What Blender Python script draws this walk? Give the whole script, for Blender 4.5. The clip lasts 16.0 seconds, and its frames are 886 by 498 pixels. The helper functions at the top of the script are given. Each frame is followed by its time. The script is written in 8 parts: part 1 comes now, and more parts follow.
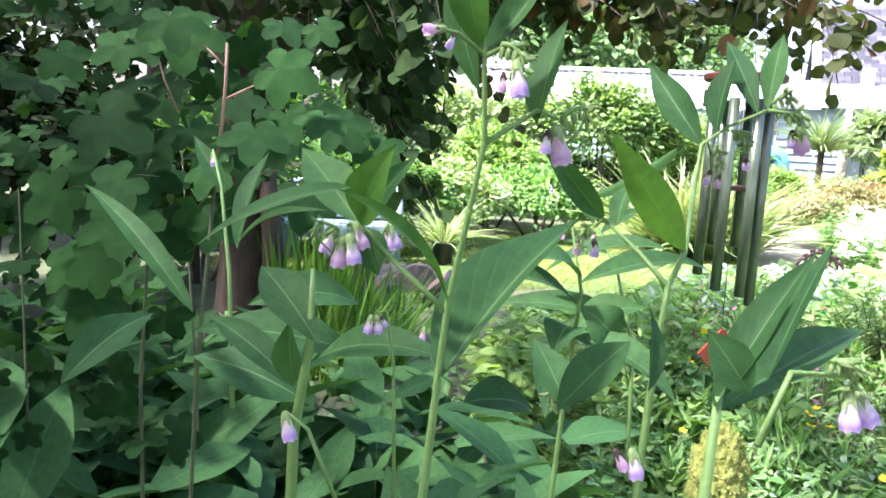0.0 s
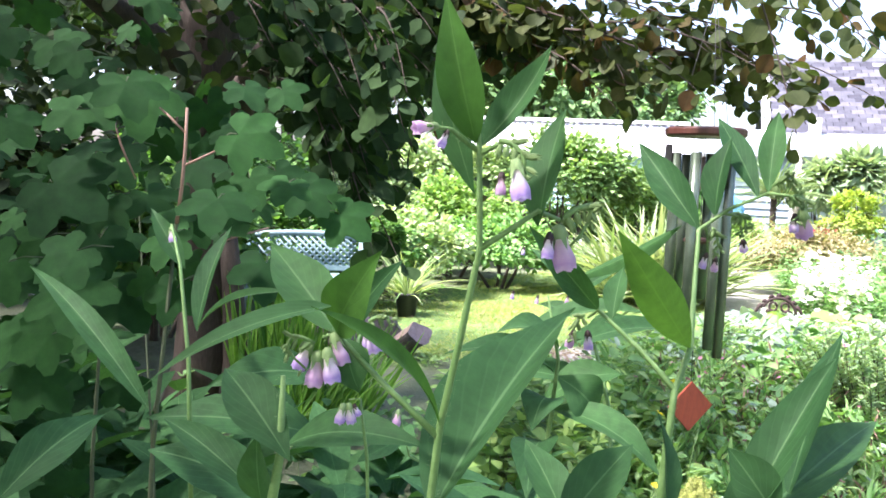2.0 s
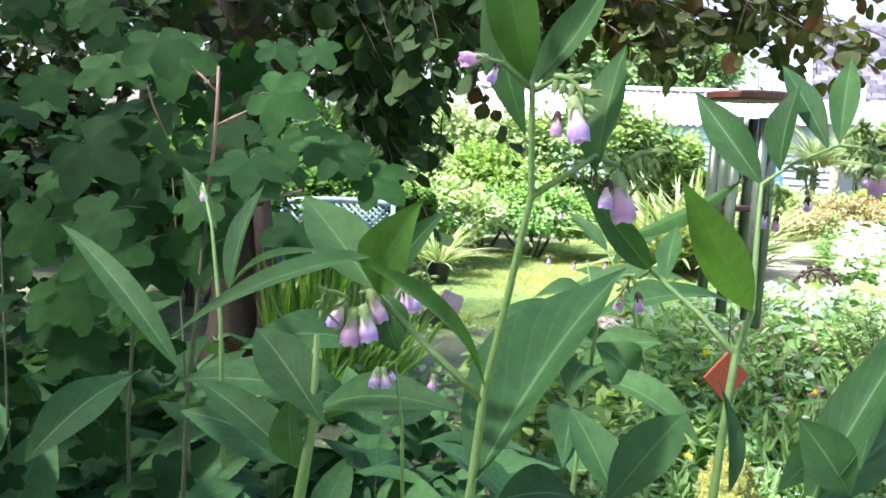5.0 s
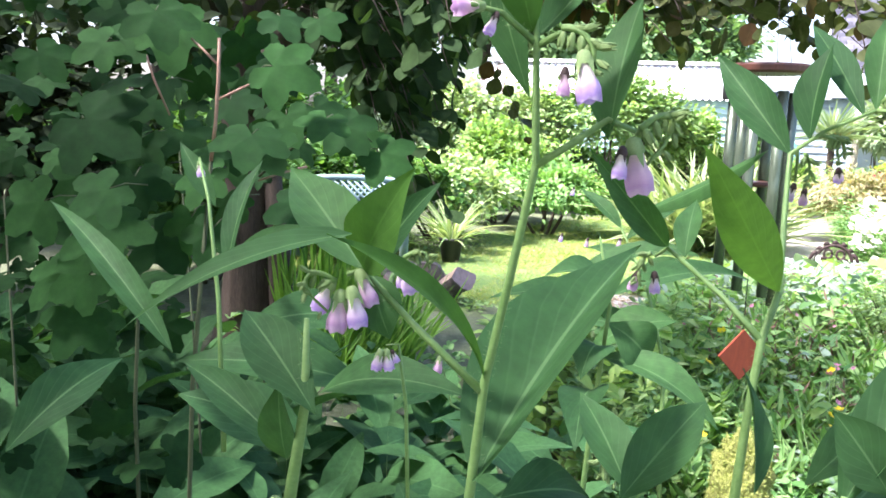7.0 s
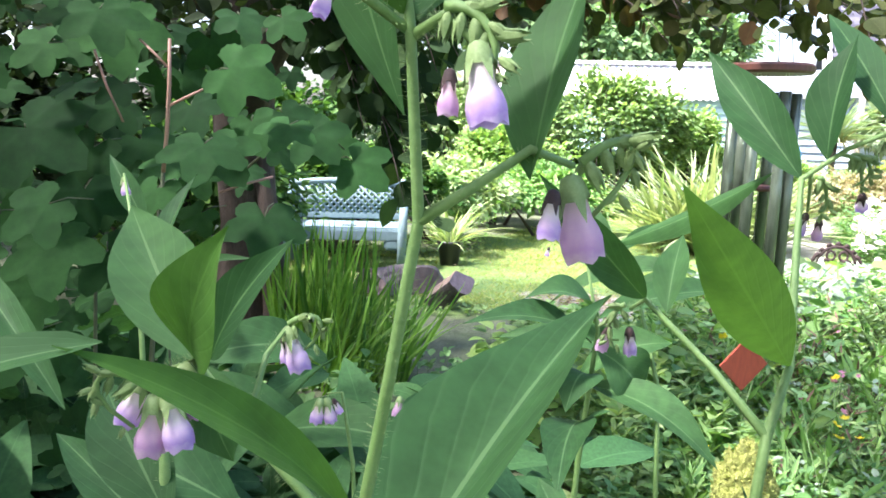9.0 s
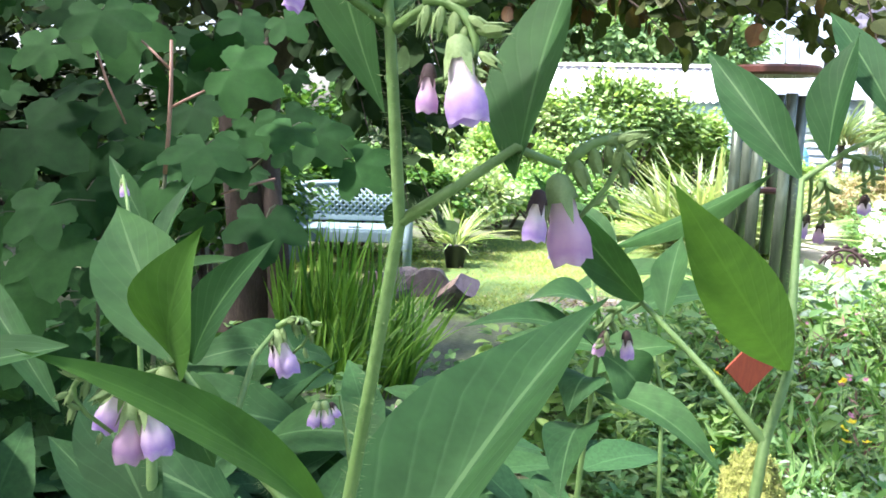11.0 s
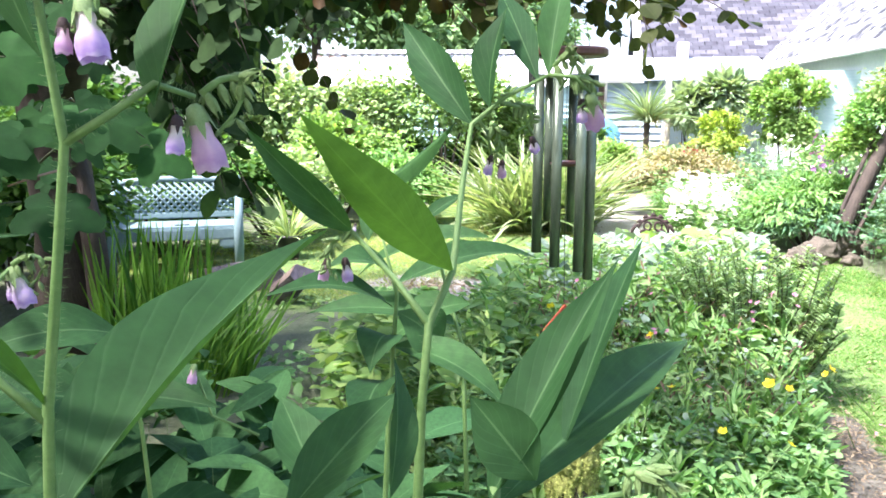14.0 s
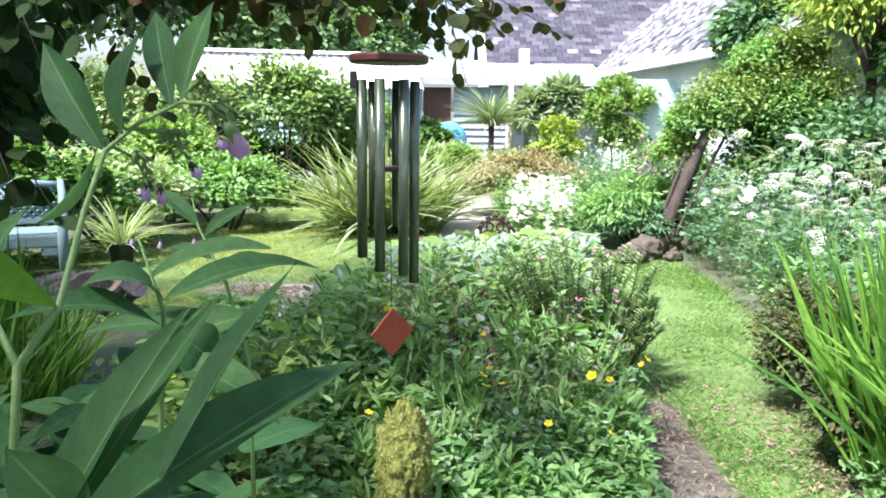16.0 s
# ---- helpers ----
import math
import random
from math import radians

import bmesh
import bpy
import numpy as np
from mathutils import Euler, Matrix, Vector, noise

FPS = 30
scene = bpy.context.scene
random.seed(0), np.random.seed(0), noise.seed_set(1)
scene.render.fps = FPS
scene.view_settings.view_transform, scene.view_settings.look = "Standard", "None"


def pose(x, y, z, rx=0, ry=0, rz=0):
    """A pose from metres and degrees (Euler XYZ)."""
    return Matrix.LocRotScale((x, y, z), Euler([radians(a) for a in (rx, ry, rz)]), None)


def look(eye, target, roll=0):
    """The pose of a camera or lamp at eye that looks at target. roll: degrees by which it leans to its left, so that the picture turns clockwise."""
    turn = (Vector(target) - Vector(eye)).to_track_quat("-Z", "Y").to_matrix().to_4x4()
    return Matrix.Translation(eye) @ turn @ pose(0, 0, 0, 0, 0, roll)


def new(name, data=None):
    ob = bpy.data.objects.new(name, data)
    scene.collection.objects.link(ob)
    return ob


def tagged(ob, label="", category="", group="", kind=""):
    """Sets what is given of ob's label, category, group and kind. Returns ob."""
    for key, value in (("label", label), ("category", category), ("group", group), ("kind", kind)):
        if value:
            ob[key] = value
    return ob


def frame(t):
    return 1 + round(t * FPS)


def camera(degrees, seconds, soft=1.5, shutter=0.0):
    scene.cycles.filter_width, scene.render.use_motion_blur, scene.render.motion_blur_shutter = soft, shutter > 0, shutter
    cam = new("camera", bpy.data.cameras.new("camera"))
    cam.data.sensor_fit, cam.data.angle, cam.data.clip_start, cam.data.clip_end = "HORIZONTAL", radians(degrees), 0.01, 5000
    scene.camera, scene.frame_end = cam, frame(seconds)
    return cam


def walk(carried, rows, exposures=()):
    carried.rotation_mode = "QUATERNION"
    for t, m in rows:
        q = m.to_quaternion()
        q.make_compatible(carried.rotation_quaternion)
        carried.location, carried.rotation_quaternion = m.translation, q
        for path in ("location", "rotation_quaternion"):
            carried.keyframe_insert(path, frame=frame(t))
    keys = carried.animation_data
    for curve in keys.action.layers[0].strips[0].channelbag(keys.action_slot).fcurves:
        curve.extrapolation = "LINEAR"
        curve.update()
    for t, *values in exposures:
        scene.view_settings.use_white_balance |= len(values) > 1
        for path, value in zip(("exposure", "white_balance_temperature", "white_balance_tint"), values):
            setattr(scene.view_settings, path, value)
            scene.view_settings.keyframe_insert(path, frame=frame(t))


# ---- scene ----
cam = camera(59.51, 16.0, soft=1.7)
# t, x, y, z, tilt, 0, yaw, roll
PATH = [
    (0.0, 0.0000, 0.0000, 1.4500, 80.396, 0.0, 0.001, 2.714),
    (0.5, 0.0066, 0.0112, 1.4601, 81.326, 0.0, -0.180, 2.578),
    (1.0, 0.0053, 0.0168, 1.4657, 82.560, 0.0, -0.859, 2.423),
    (1.5, 0.0019, 0.0297, 1.4662, 83.540, 0.0, -1.858, 2.375),
    (2.0, -0.0108, 0.0376, 1.4677, 84.119, 0.0, -2.633, 2.230),
    (2.5, -0.0044, 0.0407, 1.4681, 84.170, 0.0, -2.729, 2.139),
    (3.0, -0.0036, 0.0379, 1.4698, 83.887, 0.0, -2.314, 2.428),
    (3.5, -0.0089, 0.0466, 1.4642, 83.446, 0.0, -1.849, 2.540),
    (4.0, -0.0076, 0.0510, 1.4632, 82.779, 0.0, -1.262, 2.622),
    (4.5, -0.0146, 0.0558, 1.4611, 82.181, 0.0, -0.796, 2.507),
    (7.0, -0.0090, 0.0844, 1.4549, 79.994, 0.0, 0.525, 2.030),
    (7.5, -0.0010, 0.1041, 1.4578, 79.601, 0.0, 0.298, 1.971),
    (8.0, 0.0096, 0.1247, 1.4618, 79.562, 0.0, 0.288, 1.989),
    (8.5, 0.0205, 0.1438, 1.4663, 79.792, 0.0, 0.346, 1.839),
    (9.0, 0.0202, 0.1628, 1.4604, 80.100, 0.0, 0.648, 1.729),
    (11.5, 0.0251, 0.1670, 1.4592, 80.289, 0.0, 1.193, 1.664),
    (12.0, 0.0268, 0.1505, 1.4519, 80.330, 0.0, 1.037, 1.320),
    (12.5, 0.0434, 0.1453, 1.4559, 80.057, 0.0, 0.276, 0.966),
    (13.0, 0.0526, 0.1343, 1.4544, 79.853, 0.0, -2.207, 0.787),
    (13.5, 0.0550, 0.1198, 1.4537, 79.762, 0.0, -6.429, 0.315),
    (14.0, 0.0654, 0.1101, 1.4490, 79.638, 0.0, -10.866, -0.046),
    (14.5, 0.0916, 0.1076, 1.4480, 79.432, 0.0, -14.164, -0.042),
    (15.0, 0.1189, 0.0943, 1.4542, 79.167, 0.0, -17.387, 0.412),
    (15.5, 0.1355, 0.0830, 1.4609, 79.400, 0.0, -19.800, 0.397),
    (16.0, 0.1499, 0.0877, 1.4601, 79.817, 0.0, -21.723, 0.742),
]
walk(cam, [(t, pose(x, y, z, rx, ry, rz) @ pose(0, 0, 0, 0, 0, roll)) for t, x, y, z, rx, ry, rz, roll in PATH],
     exposures=[(0.0, 2.27, 6060, 23), (1.2, 2.29, 6060, 23), (2.5, 2.11, 6060, 23), (4.5, 2.09, 6060, 23), (7.0, 2.24, 6060, 23), (12.5, 2.15, 6060, 23), (13.3, 2.09, 6080, 21), (14.0, 2.11, 6030, 22), (15.0, 1.80, 6030, 22), (16.0, 1.44, 5980, 21)])

# ---- world and sun ----
SUN_UP, SUN_TURN = radians(58), radians(-112)      # height, and compass turn from +y towards +x
world = bpy.data.worlds.new("sky")
scene.world = world
world.use_nodes = True
sky = world.node_tree.nodes.new("ShaderNodeTexSky")
sky.sky_type, sky.sun_disc, sky.sun_elevation, sky.sun_rotation = "NISHITA", False, SUN_UP, SUN_TURN
sky.air_density, sky.dust_density, sky.ozone_density = 1.0, 3.5, 1.0
back = world.node_tree.nodes["Background"]
back.inputs["Strength"].default_value = 0.15
world.node_tree.links.new(sky.outputs[0], back.inputs["Color"])
sun = new("sun", bpy.data.lights.new("sun", "SUN"))
sun.data.energy, sun.data.angle, sun.data.color = 4.8, radians(5.0), (1.0, 0.95, 0.86)
sun_way = Vector((math.sin(SUN_TURN) * math.cos(SUN_UP), math.cos(SUN_TURN) * math.cos(SUN_UP), math.sin(SUN_UP)))
sun.matrix_world = look(sun_way * 60, (0, 0, 0))

# ---- materials ----
def nodes_of(name):
    m = bpy.data.materials.new(name)
    m.use_nodes = True
    t = m.node_tree
    return m, t, t.nodes["Principled BSDF"], t.nodes["Material Output"]


def ramp_of(t, stops, fac):
    r = t.nodes.new("ShaderNodeValToRGB")
    while len(r.color_ramp.elements) < len(stops):
        r.color_ramp.elements.new(0.5)
    for e, (p, c) in zip(r.color_ramp.elements, stops):
        e.position, e.color = p, (*c, 1)
    t.links.new(fac, r.inputs[0])
    return r.outputs[0]


def noise_of(t, scale, detail=4.0, rough=0.6, world_space=True, stretch=None):
    n = t.nodes.new("ShaderNodeTexNoise")
    n.inputs["Scale"].default_value, n.inputs["Detail"].default_value, n.inputs["Roughness"].default_value = scale, detail, rough
    if world_space:
        g = t.nodes.new("ShaderNodeNewGeometry").outputs["Position"]
    else:
        g = t.nodes.new("ShaderNodeTexCoord").outputs["Object"]
    if stretch:
        mp = t.nodes.new("ShaderNodeMapping")
        mp.inputs["Scale"].default_value = stretch
        t.links.new(g, mp.inputs[0])
        g = mp.outputs[0]
    t.links.new(g, n.inputs["Vector"])
    return n.outputs[0]


def mix_of(t, fac, a, b, mode="MIX"):
    m = t.nodes.new("ShaderNodeMix")
    m.data_type, m.blend_type = "RGBA", mode
    for k, v in ((0, fac), (6, a), (7, b)):
        if hasattr(v, "is_output"):
            t.links.new(v, m.inputs[k])
        else:
            m.inputs[k].default_value = v if k == 0 else (*v, 1)
    return m.outputs[2]


def math_of(t, op, a, b=0.0, c=0.0):
    m = t.nodes.new("ShaderNodeMath")
    m.operation = op
    for k, v in ((0, a), (1, b), (2, c)):
        if hasattr(v, "is_output"):
            t.links.new(v, m.inputs[k])
        else:
            m.inputs[k].default_value = v
    return m.outputs[0]


def bump_of(t, height, strength, distance, bsdf):
    b = t.nodes.new("ShaderNodeBump")
    b.inputs["Strength"].default_value, b.inputs["Distance"].default_value = strength, distance
    t.links.new(height, b.inputs["Height"])
    t.links.new(b.outputs[0], bsdf.inputs["Normal"])
    return b


def leaf_mat(name, dark, light, shine=0.45, through_light=0.35, veins=0.0, each=False, odd=None, fine=60.0, vein_colour=None):
    """A leaf: two tones from leaf to leaf, mottling, light that comes through, and a midrib with side veins along its own length."""
    m, t, p, out = nodes_of(name)
    if each:
        r = t.nodes.new("ShaderNodeObjectInfo").outputs["Random"]
    else:
        r = t.nodes.new("ShaderNodeNewGeometry").outputs["Random Per Island"]
    stops = [(0.0, dark), (0.85, light)] + ([(0.95, odd)] if odd else [])
    col = ramp_of(t, stops, r)
    n = noise_of(t, fine, 3)
    col = mix_of(t, 0.45, col, ramp_of(t, [(0.3, (0.55, 0.55, 0.55)), (0.7, (1.3, 1.3, 1.2))], n), "MULTIPLY")
    if veins:
        uv = t.nodes.new("ShaderNodeUVMap")
        uv.uv_map = "UVMap"
        sep = t.nodes.new("ShaderNodeSeparateXYZ")
        t.links.new(uv.outputs[0], sep.inputs[0])
        a = math_of(t, "ABSOLUTE", math_of(t, "SUBTRACT", sep.outputs[0], 0.5))
        rib = math_of(t, "LESS_THAN", a, 0.02)
        slant = math_of(t, "SUBTRACT", math_of(t, "MULTIPLY", sep.outputs[1], 7.0), math_of(t, "MULTIPLY", math_of(t, "POWER", a, 0.8), 6.0))
        slant = math_of(t, "ADD", slant, math_of(t, "MULTIPLY", noise_of(t, 45, 2), 0.5))
        wave = math_of(t, "ABSOLUTE", math_of(t, "SUBTRACT", math_of(t, "FRACT", slant), 0.5))
        side = math_of(t, "MULTIPLY", math_of(t, "SMOOTH_MIN", math_of(t, "MULTIPLY", wave, 9.0), 1.0, 0.3), 1.0)
        line = math_of(t, "MAXIMUM", rib, math_of(t, "MULTIPLY", math_of(t, "SUBTRACT", 1.0, side), 0.18))
        vc = vein_colour or tuple(min(1.0, 1.5 * c + 0.02) for c in light)
        col = mix_of(t, math_of(t, "MULTIPLY", line, veins), col, vc)
        puck = math_of(t, "ADD", side, math_of(t, "MULTIPLY", n, 0.6))
        bump_of(t, puck, 0.16, 0.0008, p)
    t.links.new(col, p.inputs["Base Color"])
    p.inputs["Roughness"].default_value = shine
    p.inputs["Specular IOR Level"].default_value = 0.15
    tr = t.nodes.new("ShaderNodeBsdfTranslucent")
    t.links.new(mix_of(t, 1.0, col, (1.25, 1.35, 0.55), "MULTIPLY"), tr.inputs["Color"])
    ms = t.nodes.new("ShaderNodeMixShader")
    ms.inputs[0].default_value = through_light
    t.links.new(p.outputs[0], ms.inputs[1])
    t.links.new(tr.outputs[0], ms.inputs[2])
    t.links.new(ms.outputs[0], out.inputs["Surface"])
    return m


def plain_mat(name, a, b, rough=0.6, scale=8.0, bump=0.2, deep=0.01, metal=0.0, stretch=None, own=False):
    m, t, p, out = nodes_of(name)
    n = noise_of(t, scale, 6, 0.65, not own, stretch)
    f = noise_of(t, scale * 9, 3, 0.6, not own, stretch)
    col = mix_of(t, 0.35, ramp_of(t, [(0.3, a), (0.7, b)], n), ramp_of(t, [(0.35, a), (0.65, b)], f))
    t.links.new(col, p.inputs["Base Color"])
    p.inputs["Roughness"].default_value, p.inputs["Metallic"].default_value = rough, metal
    if bump:
        bump_of(t, math_of(t, "ADD", n, math_of(t, "MULTIPLY", f, 0.4)), bump, deep, p)
    return m


M = {}
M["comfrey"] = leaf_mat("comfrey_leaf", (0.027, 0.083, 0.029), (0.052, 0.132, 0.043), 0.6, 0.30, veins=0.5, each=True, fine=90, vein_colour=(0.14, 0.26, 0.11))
# lighter, yellower copy for some leaves: sun shining through put into the colour
M["comfrey_sun_tone"] = leaf_mat("comfrey_leaf_sun_tone", (0.055, 0.145, 0.028), (0.082, 0.185, 0.038), 0.55, 0.4, veins=0.5, each=True, fine=120, vein_colour=(0.10, 0.22, 0.05))
M["comfrey_far"] = leaf_mat("comfrey_low_leaf", (0.028, 0.088, 0.034), (0.052, 0.137, 0.046), 0.7, 0.3, veins=0.35, fine=90)
M["stem"] = plain_mat("hairy_green_stem", (0.10, 0.20, 0.05), (0.17, 0.29, 0.09), 0.6, 60, 0.3, 0.002)
# darker than the shrub's near leaves: shade inside the bush put into colour
M["currant_shade_tone"] = leaf_mat("lobed_leaf_shade_tone", (0.008, 0.032, 0.009), (0.017, 0.058, 0.015), 0.85, 0.30, fine=60)
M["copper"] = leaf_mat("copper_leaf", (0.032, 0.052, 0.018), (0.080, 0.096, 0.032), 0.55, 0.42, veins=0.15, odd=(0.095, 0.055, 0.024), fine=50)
# two darker copies of the copper leaf: canopy shade put into the colour
M["copper_deep_shade_tone"] = leaf_mat("leaf_deep_shade_tone", (0.014, 0.027, 0.013), (0.030, 0.049, 0.019), 0.85, 0.2, fine=40)
M["copper_shade_tone"] = leaf_mat("canopy_leaf_shade_tone", (0.013, 0.034, 0.014), (0.034, 0.068, 0.023), 0.85, 0.35, fine=40)
M["bark"] = plain_mat("bark", (0.030, 0.023, 0.018), (0.085, 0.064, 0.048), 0.9, 14, 0.8, 0.02, stretch=(1, 1, 0.25))
M["sword"] = leaf_mat("sword_leaf", (0.05, 0.15, 0.028), (0.19, 0.38, 0.06), 0.45, 0.4, fine=30)
M["hedge"] = leaf_mat("hedge_leaf", (0.12, 0.23, 0.08), (0.32, 0.45, 0.19), 0.5, 0.35, fine=10)
M["bush"] = leaf_mat("bush_leaf", (0.045, 0.13, 0.03), (0.13, 0.26, 0.06), 0.5, 0.3, fine=10)
M["lime"] = leaf_mat("lime_leaf", (0.13, 0.26, 0.07), (0.32, 0.46, 0.15), 0.5, 0.4, fine=10)
M["silver"] = leaf_mat("silver_leaf", (0.13, 0.205, 0.145), (0.29, 0.38, 0.29), 0.8, 0.2, fine=20)
M["cover"] = leaf_mat("ground_cover_leaf", (0.065, 0.175, 0.060), (0.24, 0.42, 0.17), 0.5, 0.35, fine=25)
M["blue_green"] = leaf_mat("blue_green_leaf", (0.06, 0.15, 0.08), (0.16, 0.28, 0.15), 0.55, 0.3, fine=20)
M["grass"] = leaf_mat("grass_blade", (0.060, 0.165, 0.030), (0.165, 0.305, 0.075), 0.5, 0.4, odd=(0.34, 0.38, 0.16), fine=6)
M["lawn_grass"] = leaf_mat("lawn_blade", (0.18, 0.27, 0.06), (0.40, 0.44, 0.15), 0.5, 0.4, odd=(0.52, 0.44, 0.27), fine=5)
M["cream_leaf"] = leaf_mat("cream_edged_leaf", (0.17, 0.29, 0.12), (0.48, 0.57, 0.33), 0.5, 0.35, fine=14)
M["herb"] = leaf_mat("sunny_herb_leaf", (0.10, 0.24, 0.07), (0.28, 0.46, 0.17), 0.5, 0.38, fine=16)
M["dry_stem"] = leaf_mat("dry_brown_stem", (0.10, 0.07, 0.05), (0.26, 0.17, 0.13), 0.8, 0.15, fine=30)
M["cordyline"] = leaf_mat("cordyline_leaf", (0.14, 0.23, 0.12), (0.34, 0.42, 0.28), 0.5, 0.3, fine=20)
M["dry"] = leaf_mat("dry_leaf_litter", (0.10, 0.075, 0.05), (0.30, 0.24, 0.17), 0.8, 0.15, fine=30)
M["brown_leaf"] = leaf_mat("brownish_small_leaf", (0.035, 0.055, 0.022), (0.11, 0.15, 0.055), 0.6, 0.25, odd=(0.18, 0.12, 0.06), fine=20)
M["straw"] = leaf_mat("variegated_blade", (0.14, 0.23, 0.09), (0.40, 0.45, 0.28), 0.45, 0.35, fine=12)
M["straw_each"] = leaf_mat("variegated_blade_near", (0.14, 0.23, 0.09), (0.40, 0.45, 0.28), 0.45, 0.35, each=True, fine=12)
M["rust"] = leaf_mat("rusty_leaf", (0.20, 0.23, 0.10), (0.40, 0.33, 0.20), 0.6, 0.3, fine=12)
M["red_leaf"] = leaf_mat("red_leaf", (0.18, 0.02, 0.03), (0.35, 0.05, 0.06), 0.5, 0.3)
M["yellow_leaf"] = leaf_mat("yellow_tree_leaf", (0.20, 0.32, 0.06), (0.42, 0.50, 0.10), 0.5, 0.4)
M["tree"] = leaf_mat("far_tree_leaf", (0.08, 0.17, 0.07), (0.21, 0.33, 0.14), 0.55, 0.3, fine=5)
M["white_petal"] = leaf_mat("white_petal", (0.72, 0.74, 0.72), (0.86, 0.86, 0.84), 0.6, 0.3)
M["yellow_petal"] = leaf_mat("yellow_petal", (0.75, 0.55, 0.02), (0.85, 0.68, 0.04), 0.35, 0.25)
M["pink_petal"] = leaf_mat("pink_petal", (0.38, 0.09, 0.24), (0.60, 0.30, 0.44), 0.6, 0.35)
M["purple_petal"] = leaf_mat("purple_petal", (0.22, 0.09, 0.30), (0.40, 0.20, 0.48), 0.6, 0.3)


def ground_mat():
    m, t, p, out = nodes_of("garden_ground")
    def attr(n):
        a = t.nodes.new("ShaderNodeAttribute")
        a.attribute_name = n
        return a.outputs["Fac"]
    n1, n2, n3 = noise_of(t, 3, 6), noise_of(t, 40, 5), noise_of(t, 0.8, 4)
    soil = mix_of(t, 0.5, ramp_of(t, [(0.25, (0.05, 0.045, 0.036)), (0.5, (0.10, 0.09, 0.075)), (0.75, (0.26, 0.24, 0.21))], n2), ramp_of(t, [(0.35, (0.06, 0.052, 0.04)), (0.5, (0.12, 0.115, 0.085)), (0.65, (0.20, 0.19, 0.15))], noise_of(t, 11, 5)))
    turf = mix_of(t, 0.5, ramp_of(t, [(0.3, (0.05, 0.12, 0.025)), (0.7, (0.13, 0.23, 0.055))], n1),
                  ramp_of(t, [(0.3, (0.04, 0.09, 0.02)), (0.5, (0.13, 0.22, 0.05)), (0.75, (0.30, 0.32, 0.16))], n2))
    grit = ramp_of(t, [(0.3, (0.17, 0.155, 0.13)), (0.55, (0.38, 0.36, 0.32)), (0.8, (0.55, 0.53, 0.49))], noise_of(t, 70, 3))
    bed = mix_of(t, 0.5, soil, ramp_of(t, [(0.4, (0.05, 0.09, 0.025)), (0.65, (0.10, 0.17, 0.04))], n1))
    def edge(a):
        return math_of(t, "SMOOTH_MAX", math_of(t, "MULTIPLY", math_of(t, "SUBTRACT", math_of(t, "ADD", a, math_of(t, "MULTIPLY", math_of(t, "SUBTRACT", math_of(t, "ADD", n1, math_of(t, "MULTIPLY", math_of(t, "SUBTRACT", n2, 0.5), 0.8)), 0.5), 0.9)), 0.4), 4.0), 0.0, 0.1)
    def lim(v):
        return math_of(t, "MINIMUM", v, 1.0)
    c = mix_of(t, lim(edge(attr("turf"))), bed, turf)
    c = mix_of(t, lim(edge(attr("bare"))), c, soil)
    c = mix_of(t, lim(edge(attr("grit"))), c, grit)
    c = mix_of(t, 0.3, c, ramp_of(t, [(0.3, (0.6, 0.6, 0.6)), (0.7, (1.2, 1.2, 1.1))], n3), "MULTIPLY")
    t.links.new(c, p.inputs["Base Color"])
    p.inputs["Roughness"].default_value = 0.95
    bump_of(t, math_of(t, "ADD", n1, n2), 0.7, 0.02, p)
    return m


# ---- mesh helpers ----
def mesh_of(name, verts, faces, uvs=None, smooth=True):
    me = bpy.data.meshes.new(name)
    me.from_pydata([tuple(v) for v in verts], [], [tuple(f) for f in faces])
    if uvs is not None:
        lay = me.uv_layers.new(name="UVMap")
        idx = np.empty(len(me.loops), dtype=np.int32)
        me.loops.foreach_get("vertex_index", idx)
        lay.data.foreach_set("uv", np.asarray(uvs, dtype=np.float32)[idx].ravel())
    if smooth:
        me.polygons.foreach_set("use_smooth", [True] * len(me.polygons))
    me.update()
    return me


def thing(name, at, label, category, group="", kind=""):
    ob = new(name)
    ob.location = at
    ob.empty_display_size = 0.05
    return tagged(ob, label, category, group, kind)


def part(name, data, material, parent, label=""):
    """Links a bmesh or a mesh as one mesh object under a thing or a part, in the thing's own axes."""
    if isinstance(data, bmesh.types.BMesh):
        me = bpy.data.meshes.new(name)
        data.to_mesh(me)
        data.free()
    else:
        me = data
    if material and not me.materials:
        me.materials.append(material)
    ob = new(name, me)
    ob.parent = parent
    if label:
        tagged(ob, label)
    return ob


def solo(name, data, material, label, category, kind="", at=(0, 0, 0), group=""):
    if isinstance(data, bmesh.types.BMesh):
        me = bpy.data.meshes.new(name)
        data.to_mesh(me)
        data.free()
    else:
        me = data
    me.materials.append(material)
    ob = new(name, me)
    ob.location = at
    return tagged(ob, label, category, group, kind)


def box_bm(size, at=(0, 0, 0), bevel=0.0, bm=None, turn=None):
    own = bmesh.new()
    bmesh.ops.create_cube(own, size=1.0)
    for v in own.verts:
        v.co = Vector((v.co.x * size[0], v.co.y * size[1], v.co.z * size[2]))
    if bevel:
        bmesh.ops.bevel(own, geom=own.edges[:], offset=bevel, segments=2, affect="EDGES")
    m = Matrix.Translation(at) @ (turn if turn else Matrix())
    bmesh.ops.transform(own, matrix=m, verts=own.verts[:])
    if bm is None:
        return own
    tmp = bpy.data.meshes.new("t")
    own.to_mesh(tmp)
    own.free()
    bm.from_mesh(tmp)
    bpy.data.meshes.remove(tmp)
    return bm


